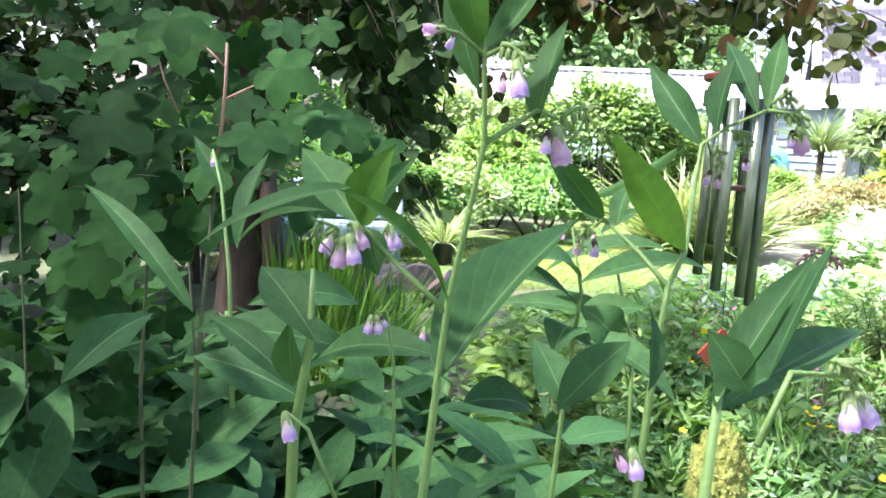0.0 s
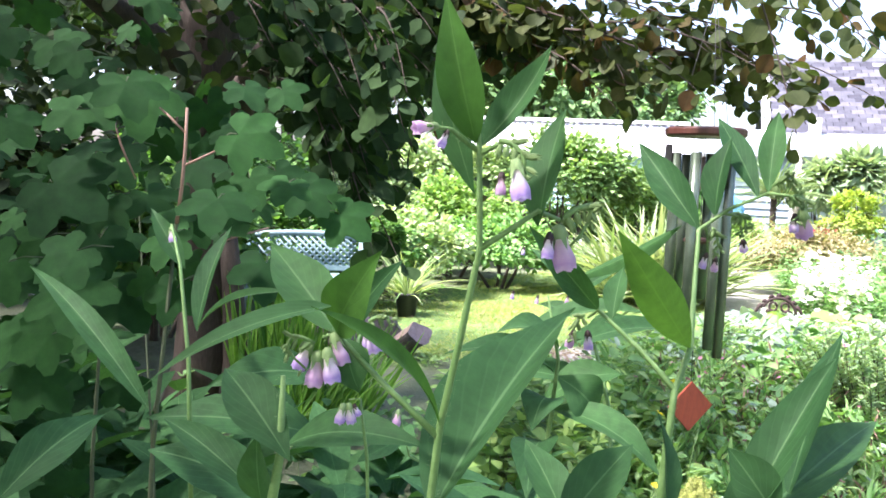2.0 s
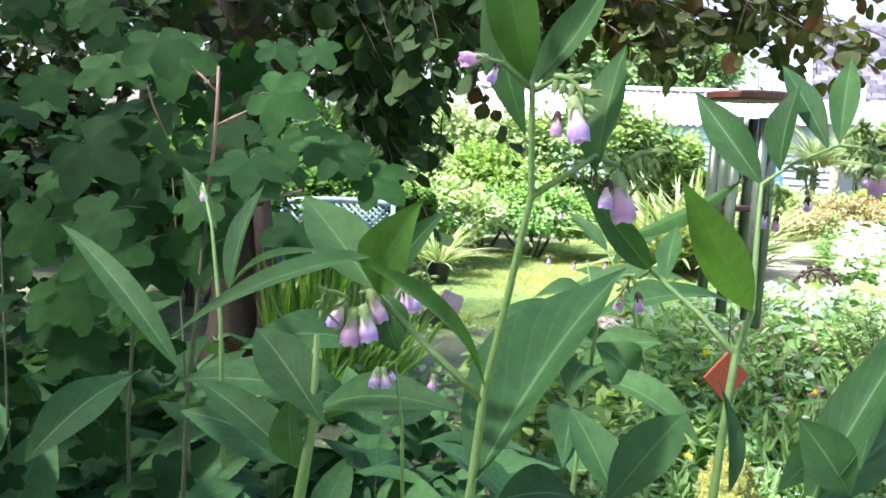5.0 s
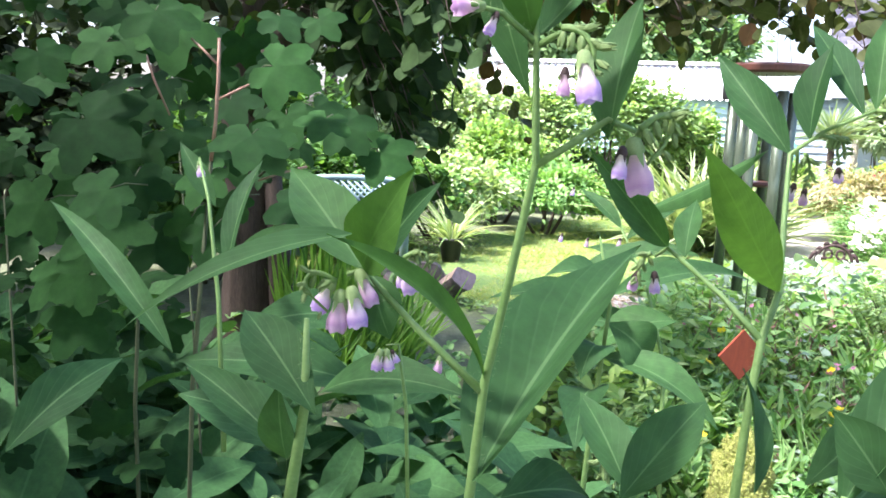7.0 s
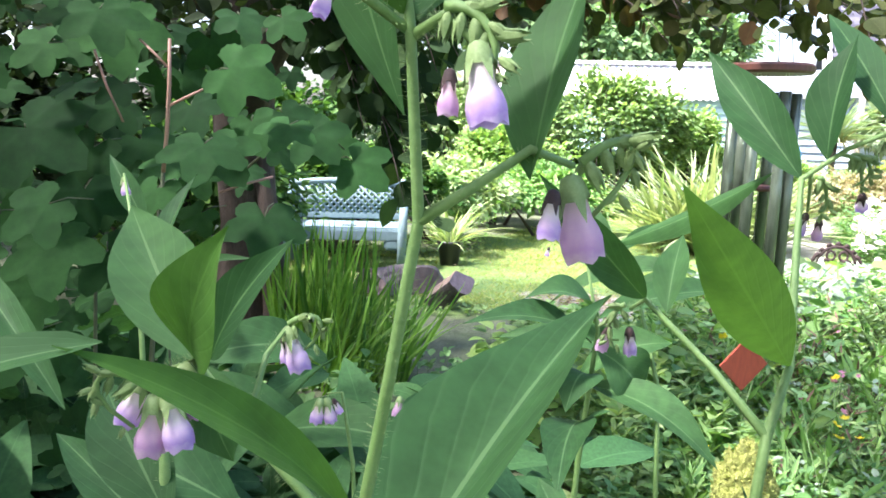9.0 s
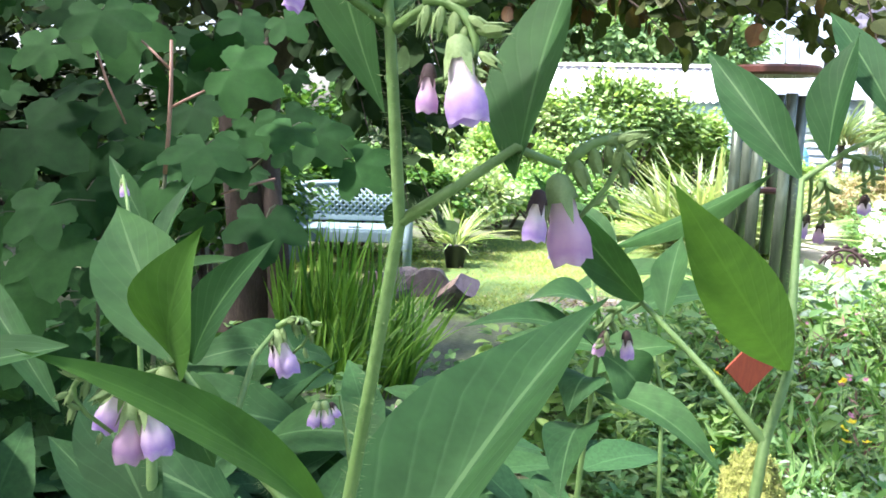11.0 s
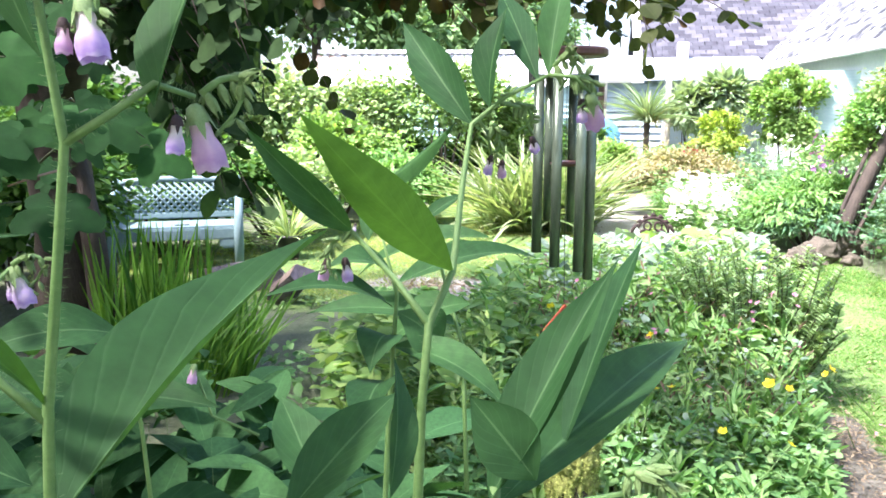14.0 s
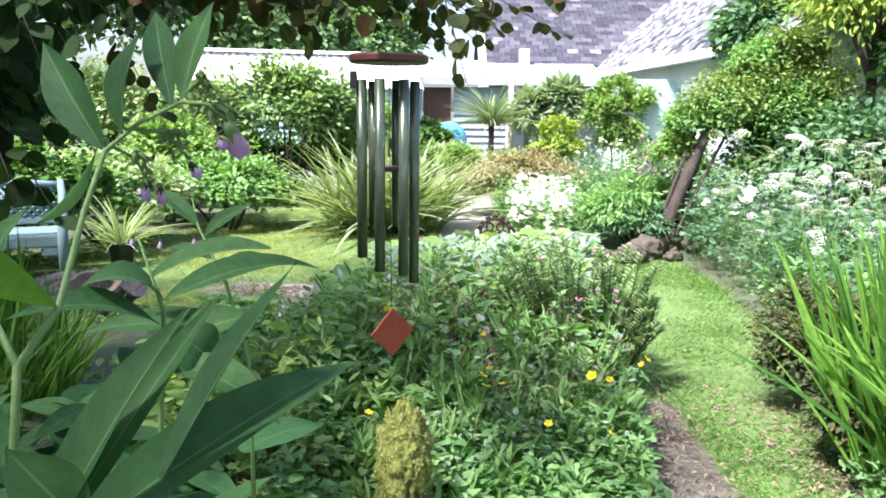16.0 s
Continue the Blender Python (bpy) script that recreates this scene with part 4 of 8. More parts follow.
# ---- lobed shrub ----
def build_currant():
    rng = np.random.default_rng(8)
    base = Vector((-0.55, 1.35, 0))
    s = thing("currant_shrub", base, "leafy shrub with dull green lobed leaves", "shrub")
    M["green_twig"] = plain_mat("dull_green_twig", (0.035, 0.05, 0.02), (0.08, 0.10, 0.045), 0.8, 30, 0.2, 0.002)
    M["twig"] = plain_mat("pinkish_twig", (0.20, 0.11, 0.08), (0.36, 0.22, 0.16), 0.7, 30, 0.2, 0.002)
    stems = [[(-0.295, 1.000, 1.389), (-0.286, 0.990, 1.433), (-0.282, 0.990, 1.481), (-0.280, 0.990, 1.529)], [(-0.42, 1.15, 0), (-0.38, 1.1, 0.6), (-0.33, 1.02, 1.1), (-0.295, 1.000, 1.389)], [(-0.5, 1.3, 0), (-0.5, 1.25, 0.6), (-0.48, 1.2, 1.0), (-0.44, 1.14, 1.25)],
             [(-0.6, 1.4, 0), (-0.75, 1.35, 0.8), (-0.72, 1.3, 1.3)], [(-0.5, 1.6, 0), (-0.55, 1.7, 0.8), (-0.6, 1.75, 1.4)], [(-0.8, 1.5, 0), (-1.0, 1.6, 1.0), (-1.1, 1.6, 1.6)]]
    for i, pts in enumerate(stems):
        part("stem", mesh_of("stem", *tube([Vector(p) - base for p in pts], [0.005, 0.0034, 0.003, 0.0022][:len(pts)] if len(pts) == 4 and i != 0 else [0.0024, 0.0022, 0.0021, 0.0017][:len(pts)] if i == 0 else [0.004, 0.003, 0.0012], 7, 0.06, i)), M["twig"] if i == 0 else M["green_twig"], s)
    # close, well seen leaves on stalks
    def near_leaf(at, size, face, way):
        at, way = Vector(at), Vector(way).normalized()
        root = at - way * size * 0.32
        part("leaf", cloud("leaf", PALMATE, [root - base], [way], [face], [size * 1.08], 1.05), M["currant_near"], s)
        foot = root + way * size * 0.3
        back = foot - way * 0.03 + Vector((0, 0.035, -0.016))
        part("stalk", mesh_of("stalk", *tube([back - base, back.lerp(foot, 0.6) - base + Vector((0, 0, 0.004)), foot - base], [0.0009, 0.0008, 0.0007], 5)), M["green_twig"], s)
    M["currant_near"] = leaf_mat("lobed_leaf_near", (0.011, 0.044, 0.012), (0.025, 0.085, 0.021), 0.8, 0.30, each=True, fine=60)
    near_leaf((-0.352, 1.037, 1.552), 0.105, (0.1, -0.75, 0.6), (0.1, -0.3, -0.6))
    near_leaf((-0.221, 1.000, 1.500), 0.092, (0.1, -0.85, 0.5), (0.75, -0.1, -0.25))
    near_leaf((-0.417, 1.025, 1.526), 0.075, (-0.19, -0.62, 0.6), (0.68, -0.27, -0.32))
    near_leaf((-0.314, 1.150, 1.461), 0.08, (-0.13, -0.62, 0.64), (0.2, -0.31, -0.3))
    near_leaf((-0.241, 1.166, 1.443), 0.08, (-0.2, -0.62, 0.77), (0.27, -0.4, -0.54))
    near_leaf((-0.266, 1.085, 1.412), 0.095, (-0.2, -0.62, 0.92), (0.58, -0.38, -0.49))
    near_leaf((-0.387, 1.172, 1.416), 0.085, (0.09, -0.62, 0.9), (0.56, -0.4, -0.46))
    near_leaf((-0.421, 1.110, 1.407), 0.09, (0.01, -0.62, 0.57), (-0.31, -0.27, -0.58))
    near_leaf((-0.185, 0.999, 1.344), 0.088, (0.13, -0.62, 0.63), (0.06, -0.41, -0.48))
    near_leaf((-0.317, 1.189, 1.320), 0.07, (-0.13, -0.62, 0.69), (-0.48, -0.35, -0.5))
    near_leaf((-0.411, 1.061, 1.360), 0.09, (0.2, -0.62, 0.64), (0.09, -0.24, -0.56))
    near_leaf((-0.424, 1.002, 1.308), 0.11, (-0.11, -0.62, 0.84), (0.18, -0.51, -0.48))
    near_leaf((-0.448, 1.026, 1.417), 0.075, (0.03, -0.62, 0.52), (0.32, -0.24, -0.27))
    near_leaf((-0.518, 1.137, 1.350), 0.07, (0.33, -0.62, 0.51), (-0.34, -0.21, -0.33))
    near_leaf((-0.229, 1.072, 1.564), 0.07, (0.32, -0.62, 0.78), (0.51, -0.48, -0.53))
    near_leaf((-0.182, 1.079, 1.563), 0.06, (-0.17, -0.62, 0.67), (0.74, -0.47, -0.6))
    near_leaf((-0.302, 0.999, 1.371), 0.07, (-0.15, -0.62, 0.85), (-0.22, -0.48, -0.57))
    near_leaf((-0.415, 1.186, 1.486), 0.065, (0.0, -0.62, 0.59), (-0.71, -0.58, -0.54))
    near_leaf((-0.448, 1.125, 1.483), 0.07, (-0.16, -0.62, 0.52), (-0.01, -0.5, -0.25))
    near_leaf((-0.299, 1.014, 1.305), 0.075, (0.07, -0.62, 0.85), (-0.15, -0.2, -0.43))
    near_leaf((-0.165, 1.038, 1.443), 0.07, (-0.0, -0.62, 0.52), (-0.13, -0.5, -0.29))
    near_leaf((-0.399, 1.156, 1.287), 0.07, (0.05, -0.62, 0.51), (-0.39, -0.5, -0.53))
    near_leaf((-0.464, 1.036, 1.237), 0.09, (0.27, -0.62, 0.56), (-0.72, -0.23, -0.4))
    near_leaf((-0.324, 1.188, 1.375), 0.07, (-0.01, -0.62, 0.91), (0.25, -0.28, -0.34))
    near_leaf((-0.449, 1.014, 1.432), 0.125, (-0.19, -0.62, 0.59), (0.6, -0.24, -0.28))
    near_leaf((-0.350, 0.987, 1.556), 0.085, (0.14, -0.62, 0.86), (0.23, -0.27, -0.42))
    near_leaf((-0.516, 1.041, 1.510), 0.075, (0.16, -0.62, 0.62), (0.68, -0.22, -0.57))
    near_leaf((-0.454, 1.095, 1.603), 0.07, (0.33, -0.62, 0.8), (-0.73, -0.24, -0.56))
    near_leaf((-0.541, 1.095, 1.628), 0.08, (0.15, -0.62, 0.53), (-0.53, -0.35, -0.4))
    near_leaf((-0.527, 1.057, 1.326), 0.1, (0.31, -0.62, 0.6), (-0.79, -0.23, -0.6))
    near_leaf((-0.395, 1.079, 1.284), 0.1, (-0.18, -0.62, 0.86), (0.45, -0.25, -0.41))
    near_leaf((-0.518, 1.079, 1.233), 0.1, (-0.13, -0.62, 0.8), (-0.27, -0.24, -0.33))
    near_leaf((-0.419, 1.010, 1.522), 0.07, (0.07, -0.62, 0.51), (-0.75, -0.36, -0.43))
    near_leaf((-0.495, 1.077, 1.172), 0.1, (0.11, -0.62, 0.56), (-0.22, -0.29, -0.42))
    near_leaf((-0.387, 0.932, 1.359), 0.085, (0.25, -0.62, 0.87), (-0.66, -0.38, -0.47))
    near_leaf((-0.341, 1.064, 1.311), 0.075, (-0.06, -0.62, 0.61), (-0.02, -0.21, -0.57))
    near_leaf((-0.233, 0.949, 1.423), 0.085, (0.12, -0.62, 0.9), (0.02, -0.43, -0.3))
    near_leaf((-0.312, 1.062, 1.394), 0.07, (-0.21, -0.62, 0.9), (-0.49, -0.48, -0.31))
    for pts in (((-0.281, 0.990, 1.498), (-0.300, 0.990, 1.517), (-0.315, 1.000, 1.528)), ((-0.283, 0.990, 1.460), (-0.263, 0.990, 1.470), (-0.246, 1.000, 1.480)),
                ((-0.413, 1.100, 1.532), (-0.398, 1.100, 1.483), (-0.379, 1.100, 1.439)), ((-0.204, 1.120, 1.377), (-0.234, 1.100, 1.369), (-0.259, 1.080, 1.360))):
        part("stalk", mesh_of("stalk", *tube([Vector(p) - base for p in pts], [0.0016, 0.0015, 0.0013], 6)), M["twig"], s)
    near_leaf((-0.162, 1.150, 1.434), 0.085, (0.1, -0.75, 0.55), (0.55, -0.3, -0.5))
    near_leaf((-0.110, 1.160, 1.397), 0.090, (0.0, -0.75, 0.6), (0.7, -0.3, -0.45))
    near_leaf((-0.145, 1.220, 1.419), 0.075, (-0.1, -0.7, 0.6), (0.2, -0.3, -0.6))
    near_leaf((-0.209, 1.200, 1.455), 0.075, (0.1, -0.7, 0.6), (0.5, -0.3, -0.5))
    part("stem", mesh_of("stem", *tube([Vector(p) - base for p in ((-0.301, 1.250, 1.350), (-0.229, 1.220, 1.409), (-0.164, 1.200, 1.442), (-0.125, 1.190, 1.410))], [0.002, 0.0018, 0.0015, 0.001], 6)), M["green_twig"], s)
    # the mass behind, in a darker leaf copy with shade in its colour
    n = 1500
    p = np.stack([rng.uniform(-1.9, -0.02, n), rng.uniform(1.12, 2.2, n), rng.uniform(0.45, 2.05, n)], 1)
    ratio = p[:, 0] / (p[:, 1] - 0.1)
    keep = np.where(p[:, 2] > 1.30, ratio < -0.16 - 0.10 * rng.uniform(size=n), ratio < -0.34 - 0.08 * rng.uniform(size=n))
    steep = (p[:, 2] - 1.46) / p[:, 1]
    keep &= (steep < np.where(ratio > -0.36, 0.09, 0.17)) | (rng.uniform(size=n) < 0.12)
    keep &= np.sin(p[:, 0] * 9 + 1) * np.sin(p[:, 2] * 11 + p[:, 1] * 5) > -0.62
    p = p[keep]
    n = len(p)
    tagged(part("foliage", cloud("foliage", PALMATE, p - np.array(base), unit_rows(rng, n) * 0.8 + [0.1, -0.5, -0.5], unit_rows(rng, n) * 0.45 + [0.1, -0.6, 0.8], 0.098 * rng.uniform(0.55, 1.15, n)), M["currant_shade_tone"], s, "dense lobed foliage with shade put into its colour"), kind="stuff")


build_currant()

# ---- wind chime ----
def disc_mesh(name, r, h, sides=36, bev=0.006):
    v, f = [], []
    prof = [(r - bev, -h / 2), (r, -h / 2 + bev), (r, h / 2 - bev), (r - bev, h / 2)]
    for i, (q, z) in enumerate(prof):
        for k in range(sides):
            a = 2 * math.pi * k / sides
            v.append((q * math.cos(a), q * math.sin(a), z))
            if i:
                f.append(((i - 1) * sides + k, (i - 1) * sides + (k + 1) % sides, i * sides + (k + 1) % sides, i * sides + k))
    f.append(tuple(range(sides - 1, -1, -1)))
    f.append(tuple(range(3 * sides, 4 * sides)))
    return mesh_of(name, v, f, None, False)


def pipe_mesh(name, r, length, sides=20, wall=0.0022):
    """An open pipe hanging down from z = 0, with its bore."""
    v, f = [], []
    for q, z in ((r, 0), (r, -length), (r - wall, -length), (r - wall, 0)):
        for k in range(sides):
            a = 2 * math.pi * k / sides
            v.append((q * math.cos(a), q * math.sin(a), z))
    for i in range(4):
        j = (i + 1) % 4
        for k in range(sides):
            f.append((i * sides + k, i * sides + (k + 1) % sides, j * sides + (k + 1) % sides, j * sides + k))
    me = mesh_of(name, v, f)
    me.polygons.foreach_set("use_smooth", [True] * len(me.polygons))
    return me


def build_chime():
    M["green_metal"] = plain_mat("green_anodised_tube", (0.075, 0.105, 0.072), (0.19, 0.24, 0.175), 0.24, 9, 0.03, 0.001, metal=0.55, stretch=(4, 4, 0.5))
    M["red_wood"] = plain_mat("red_stained_wood", (0.06, 0.022, 0.016), (0.12, 0.042, 0.028), 0.45, 18, 0.15, 0.002, stretch=(1, 6, 1))
    M["sail_wood"] = plain_mat("orange_red_wood", (0.16, 0.028, 0.012), (0.29, 0.056, 0.020), 0.75, 18, 0.1, 0.001, stretch=(6, 1, 1))
    M["cord"] = plain_mat("dark_cord", (0.02, 0.02, 0.02), (0.05, 0.05, 0.05), 0.8, 50, 0)
    M["pale_cord"] = plain_mat("pale_cord", (0.55, 0.55, 0.5), (0.7, 0.7, 0.66), 0.7, 50, 0)
    c = Vector((0.865, 2.335, 1.605))
    w = thing("wind_chime", c, "large wind chime of green metal tubes and red wood", "wind chime")
    top = part("top_disc", disc_mesh("top_disc", 0.118, 0.026), M["red_wood"], w, "round red-stained wooden top")
    rng = random.Random(4)
    tubes = [(-0.082, 0.006, 0.53), (-0.047, -0.062, 0.565), (-0.028, 0.066, 0.44), (0.024, -0.07, 0.58), (0.045, 0.060, 0.45), (0.078, -0.012, 0.615)]
    for x, y, ln in tubes:
        z = -0.058 - 0.012 * rng.random()
        ob = part("tube", pipe_mesh("tube", 0.0155, ln), M["green_metal"], w)
        ob.location = (x, y, z)
        for o in (-0.009, 0.009):
            part("string", mesh_of("string", *tube([(o * 0.4, 0, -0.012 - z), (o, 0, -0.012)], [0.0007, 0.0007], 5)), M["pale_cord"], ob)
    k = part("striker", disc_mesh("striker", 0.045, 0.014), M["red_wood"], w, "small dark wooden striker disc")
    k.location = (0.0, 0.0, -0.322)
    part("cord", mesh_of("cord", *tube([(0, 0, 0), (0.004, 0, -0.4), (0.010, 0, -0.757)], [0.0011] * 3, 5)), M["cord"], w)
    sail = box_bm((0.112, 0.112, 0.007), (0, 0, 0), 0.0015)
    bmesh.ops.transform(sail, matrix=pose(0.012, 0, -0.836, 0, 0, 0) @ pose(0, 0, 0, 0, 0, 14) @ pose(0, 0, 0, 90, 0, 0) @ pose(0, 0, 0, 0, 0, 45), verts=sail.verts[:])
    part("sail", sail, M["sail_wood"], w, "square orange-red wooden sail hung by one corner")
    for a in range(3):
        an = 2.1 * a + 0.4
        part("hanger_cord", mesh_of("hanger_cord", *tube([(0.09 * math.cos(an), 0.09 * math.sin(an), 0.01), (0, 0, 0.40)], [0.0011] * 2, 5)), M["cord"], w)
    part("hanger_cord", mesh_of("hanger_cord", *tube([(0, 0, 0.40), (-0.05, 0.03, 0.62)], [0.0016] * 2, 5)), M["cord"], w)
    part("tag", box_bm((0.02, 0.012, 0.05), (-0.108, 0, -0.062), 0.002), M["cord"], w, "small dark hanging block")


build_chime()


# ---- bench, logs, pot, stump, ironwork, rocks ----
def build_bench():
    M["bench"] = plain_mat("weathered_teal_plastic", (0.11, 0.18, 0.195), (0.17, 0.25, 0.265), 0.65, 4, 0.08, 0.003)
    b = thing("garden_bench", (-0.985, 7.42, 0), "weathered pale-teal plastic bench with lattice back", "bench")
    W = 1.12
    part("seat", box_bm((W - 0.08, 0.44, 0.035), (0, -0.10, 0.405), 0.012), M["bench"], b)
    part("apron", box_bm((W - 0.06, 0.03, 0.10), (0, -0.325, 0.355), 0.01), M["bench"], b)
    part("seat_hole", box_bm((0.13, 0.035, 0.008), (0.05, -0.2, 0.425), 0.003), M["dark"], b, "dark slot in the seat")
    tilt = Matrix.Rotation(radians(-10), 4, "X")
    def bk(x, z):
        return Vector((x, 0.13 + 0.18 * (z - 0.42), z))
    hgt = lambda x: 0.80 - 0.035 * (2 * x / W) ** 2
    n = 12
    rail = [bk(-W / 2 + 0.05 + (W - 0.1) * i / n, hgt(-W / 2 + 0.05 + (W - 0.1) * i / n)) for i in range(n + 1)]
    part("top_rail", mesh_of("top_rail", *tube(rail, [0.03] * (n + 1), 10)), M["bench"], b)
    part("bottom_rail", box_bm((W - 0.1, 0.04, 0.06), bk(0, 0.47), 0.012), M["bench"], b)
    x0, x1, z0, z1 = -W / 2 + 0.08, W / 2 - 0.08, 0.49, 0.785
    step = 0.066
    for sgn in (1, -1):
        c = x0 - (z1 - z0)
        while c < x1 + (z1 - z0):
            if sgn == 1:
                xa, xb = c, c + (z1 - z0)
            else:
                xa, xb = c + (z1 - z0), c
            pa, pb = Vector((xa, z0)), Vector((xb, z1))
            def clip(p, q):
                for lim, s in ((x0, 1), (x1, -1)):
                    if (p.x - lim) * s < 0:
                        if (q.x - lim) * s <= 0:
                            return None
                        u = (lim - p.x) / (q.x - p.x)
                        p = p.lerp(q, u)
                return p
            a2, b2 = clip(pa, pb), clip(pb, pa)
            if a2 is not None and b2 is not None and (a2 - b2).length > 0.05:
                A, B = bk(a2.x, a2.y), bk(b2.x, b2.y)
                A.y += 0.006 * sgn
                B.y += 0.006 * sgn
                part("slat", mesh_of("slat", *tube([A, B], [0.0125, 0.0125], 6)), M["bench"], b)
            c += step
    for s in (-1, 1):
        x = s * (W / 2 - 0.03)
        arm = [(x, 0.20, 0.80), (x * 1.02, 0.10, 0.69), (x * 1.03, -0.1, 0.635), (x * 1.03, -0.27, 0.60), (x * 1.02, -0.34, 0.50), (x * 1.01, -0.34, 0.36), (x, -0.34, 0.0)]
        part("arm_leg", mesh_of("arm_leg", *tube(arm, [0.03, 0.034, 0.036, 0.038, 0.04, 0.045, 0.04], 8)), M["bench"], b)
        part("back_leg", mesh_of("back_leg", *tube([(x, 0.22, 0.82), (x, 0.15, 0.42), (x, 0.24, 0.0)], [0.025, 0.04, 0.035], 8)), M["bench"], b)
        part("side_panel", box_bm((0.03, 0.42, 0.16), (x, -0.1, 0.52), 0.01), M["bench"], b)
        part("leg_web", box_bm((0.14, 0.03, 0.10), (s * (W / 2 - 0.12), -0.325, 0.27), 0.02), M["bench"], b)
    b.rotation_euler = (0, 0, radians(3))


build_bench()


def build_logs():
    M["log_cut"] = plain_mat("split_wood_face", (0.16, 0.11, 0.08), (0.50, 0.38, 0.30), 0.9, 18, 0.9, 0.02, stretch=(5, 5, 0.5), own=True)
    M["log_end"] = plain_mat("sawn_grey_purple_end", (0.09, 0.07, 0.075), (0.24, 0.19, 0.195), 0.9, 14, 0.5, 0.01, own=True)
    M["log_dark"] = plain_mat("old_grey_bark", (0.04, 0.034, 0.032), (0.16, 0.14, 0.13), 0.9, 12, 0.9, 0.03, own=True)
    def split_log(at, turn, r, ln, face, label, arc_from=0.0, arc_to=180.0, seed=0):
        """A split log along y: bark on its round side, split faces through its heart, sawn ends."""
        l = thing("log", at, label, "log", "logs on the lawn")
        n, rows = 22, 9
        bark, ends = [], [[], []]
        for i in range(rows + 1):
            y = ln * (i / rows - 0.5)
            for k in range(n + 1):
                a = radians(arc_from + (arc_to - arc_from) * k / n)
                q = r * (1 + 0.16 * noise.noise(Vector((math.cos(a) * 1.6, math.sin(a) * 1.6, y * 5 + seed * 3.1))) + 0.05 * noise.noise(Vector((math.cos(a) * 7, math.sin(a) * 7, y * 6 + seed))))
                bark.append((q * math.cos(a), y + 0.012 * noise.noise(Vector((a * 3, seed, i // rows))), q * math.sin(a)))
        f = [(i * (n + 1) + k, i * (n + 1) + k + 1, (i + 1) * (n + 1) + k + 1, (i + 1) * (n + 1) + k) for i in range(rows) for k in range(n)]
        part("bark", mesh_of("bark", bark, f, None, False), M["log_dark"], l)
        heart = [(0.03 * r * noise.noise(Vector((i * 0.9, seed, 2))), ln * (i / rows - 0.5), 0.03 * r * noise.noise(Vector((i * 0.7, seed, 5)))) for i in range(rows + 1)]
        for k in (0, n):
            v, steps = [], 6
            for i in range(rows + 1):
                rim = Vector(bark[i * (n + 1) + k])
                for j in range(steps + 1):
                    p = Vector(heart[i]).lerp(rim, j / steps)
                    lift = 0.05 * r * noise.noise(Vector((j * 1.3, i * 0.35, seed + k)))
                    v.append(p + Vector((lift, 0, lift)) * (0 < j < steps))
            g = [(i * (steps + 1) + j, i * (steps + 1) + j + 1, (i + 1) * (steps + 1) + j + 1, (i + 1) * (steps + 1) + j) for i in range(rows) for j in range(steps)]
            part("split_face", mesh_of("split_face", v, g, None, False), face, l)
        for i in (0, rows):
            v = [heart[i]] + bark[i * (n + 1):(i + 1) * (n + 1)]
            part("cut_end", mesh_of("cut_end", v, [(0, k + 1, k + 2) for k in range(n)], None, False), M["log_end"], l)
        l.rotation_euler = [radians(a) for a in turn]
    split_log((-0.50, 6.40, 0.02), (0, 0, -38), 0.19, 0.40, M["log_end"], "weathered half log lying bark up on the lawn", 0, 180, 1)
    split_log((-0.21, 6.36, 0.02), (0, -14, 8), 0.21, 0.12, M["log_end"], "dark half-round log slice standing on its flat side", 4, 176, 2)
    split_log((-0.04, 5.98, 0.20), (-40, 0, 62), 0.20, 0.28, M["log_cut"], "split brown log wedge with rough torn grain", 200, 330, 3)


build_logs()


def build_pot():
    M["black_pot"] = plain_mat("black_plastic_pot", (0.012, 0.012, 0.014), (0.03, 0.03, 0.032), 0.45, 20, 0.05, 0.002)
    p = thing("plant_pot", (0.0, 7.6, 0), "black plastic pot standing on the lawn edge", "pot")
    v, f = [], []
    prof = [(0.0, 0.005), (0.085, 0.005), (0.115, 0.22), (0.125, 0.225), (0.125, 0.25), (0.112, 0.25), (0.10, 0.2), (0.0, 0.2)]
    for i, (r, z) in enumerate(prof):
        for k in range(24):
            a = 2 * math.pi * k / 24
            v.append((r * math.cos(a), r * math.sin(a), z))
            if i:
                f.append(((i - 1) * 24 + k, (i - 1) * 24 + (k + 1) % 24, i * 24 + (k + 1) % 24, i * 24 + k))
    part("body", mesh_of("body", v, f), M["black_pot"], p)
    tuft("spider_plant", (0.0, 7.6, 0.19), 70, 0.66, M["pale_strap"], "arching cream-striped grassy plant in a black pot", "plant", 3, 0.75, 0.05, STRAP, 0.5)


M["pale_strap"] = leaf_mat("cream_striped_leaf", (0.16, 0.27, 0.10), (0.42, 0.50, 0.26), 0.45, 0.3, fine=20)
build_pot()


def lump_mesh(name, r, sub=4, rough=0.25, seed=0, scale=1.4):
    bm = bmesh.new()
    bmesh.ops.create_icosphere(bm, subdivisions=sub, radius=1.0)
    off = Vector((seed * 7.3, seed * 3.1, seed * 5.7))
    for v in bm.verts:
        k = 1 + rough * noise.fractal(v.co * scale + off, 1.0, 2.0, 5)
        v.co = Vector((v.co.x * r[0], v.co.y * r[1], v.co.z * r[2])) * k
    for f in bm.faces:
        f.smooth = True
    return bm


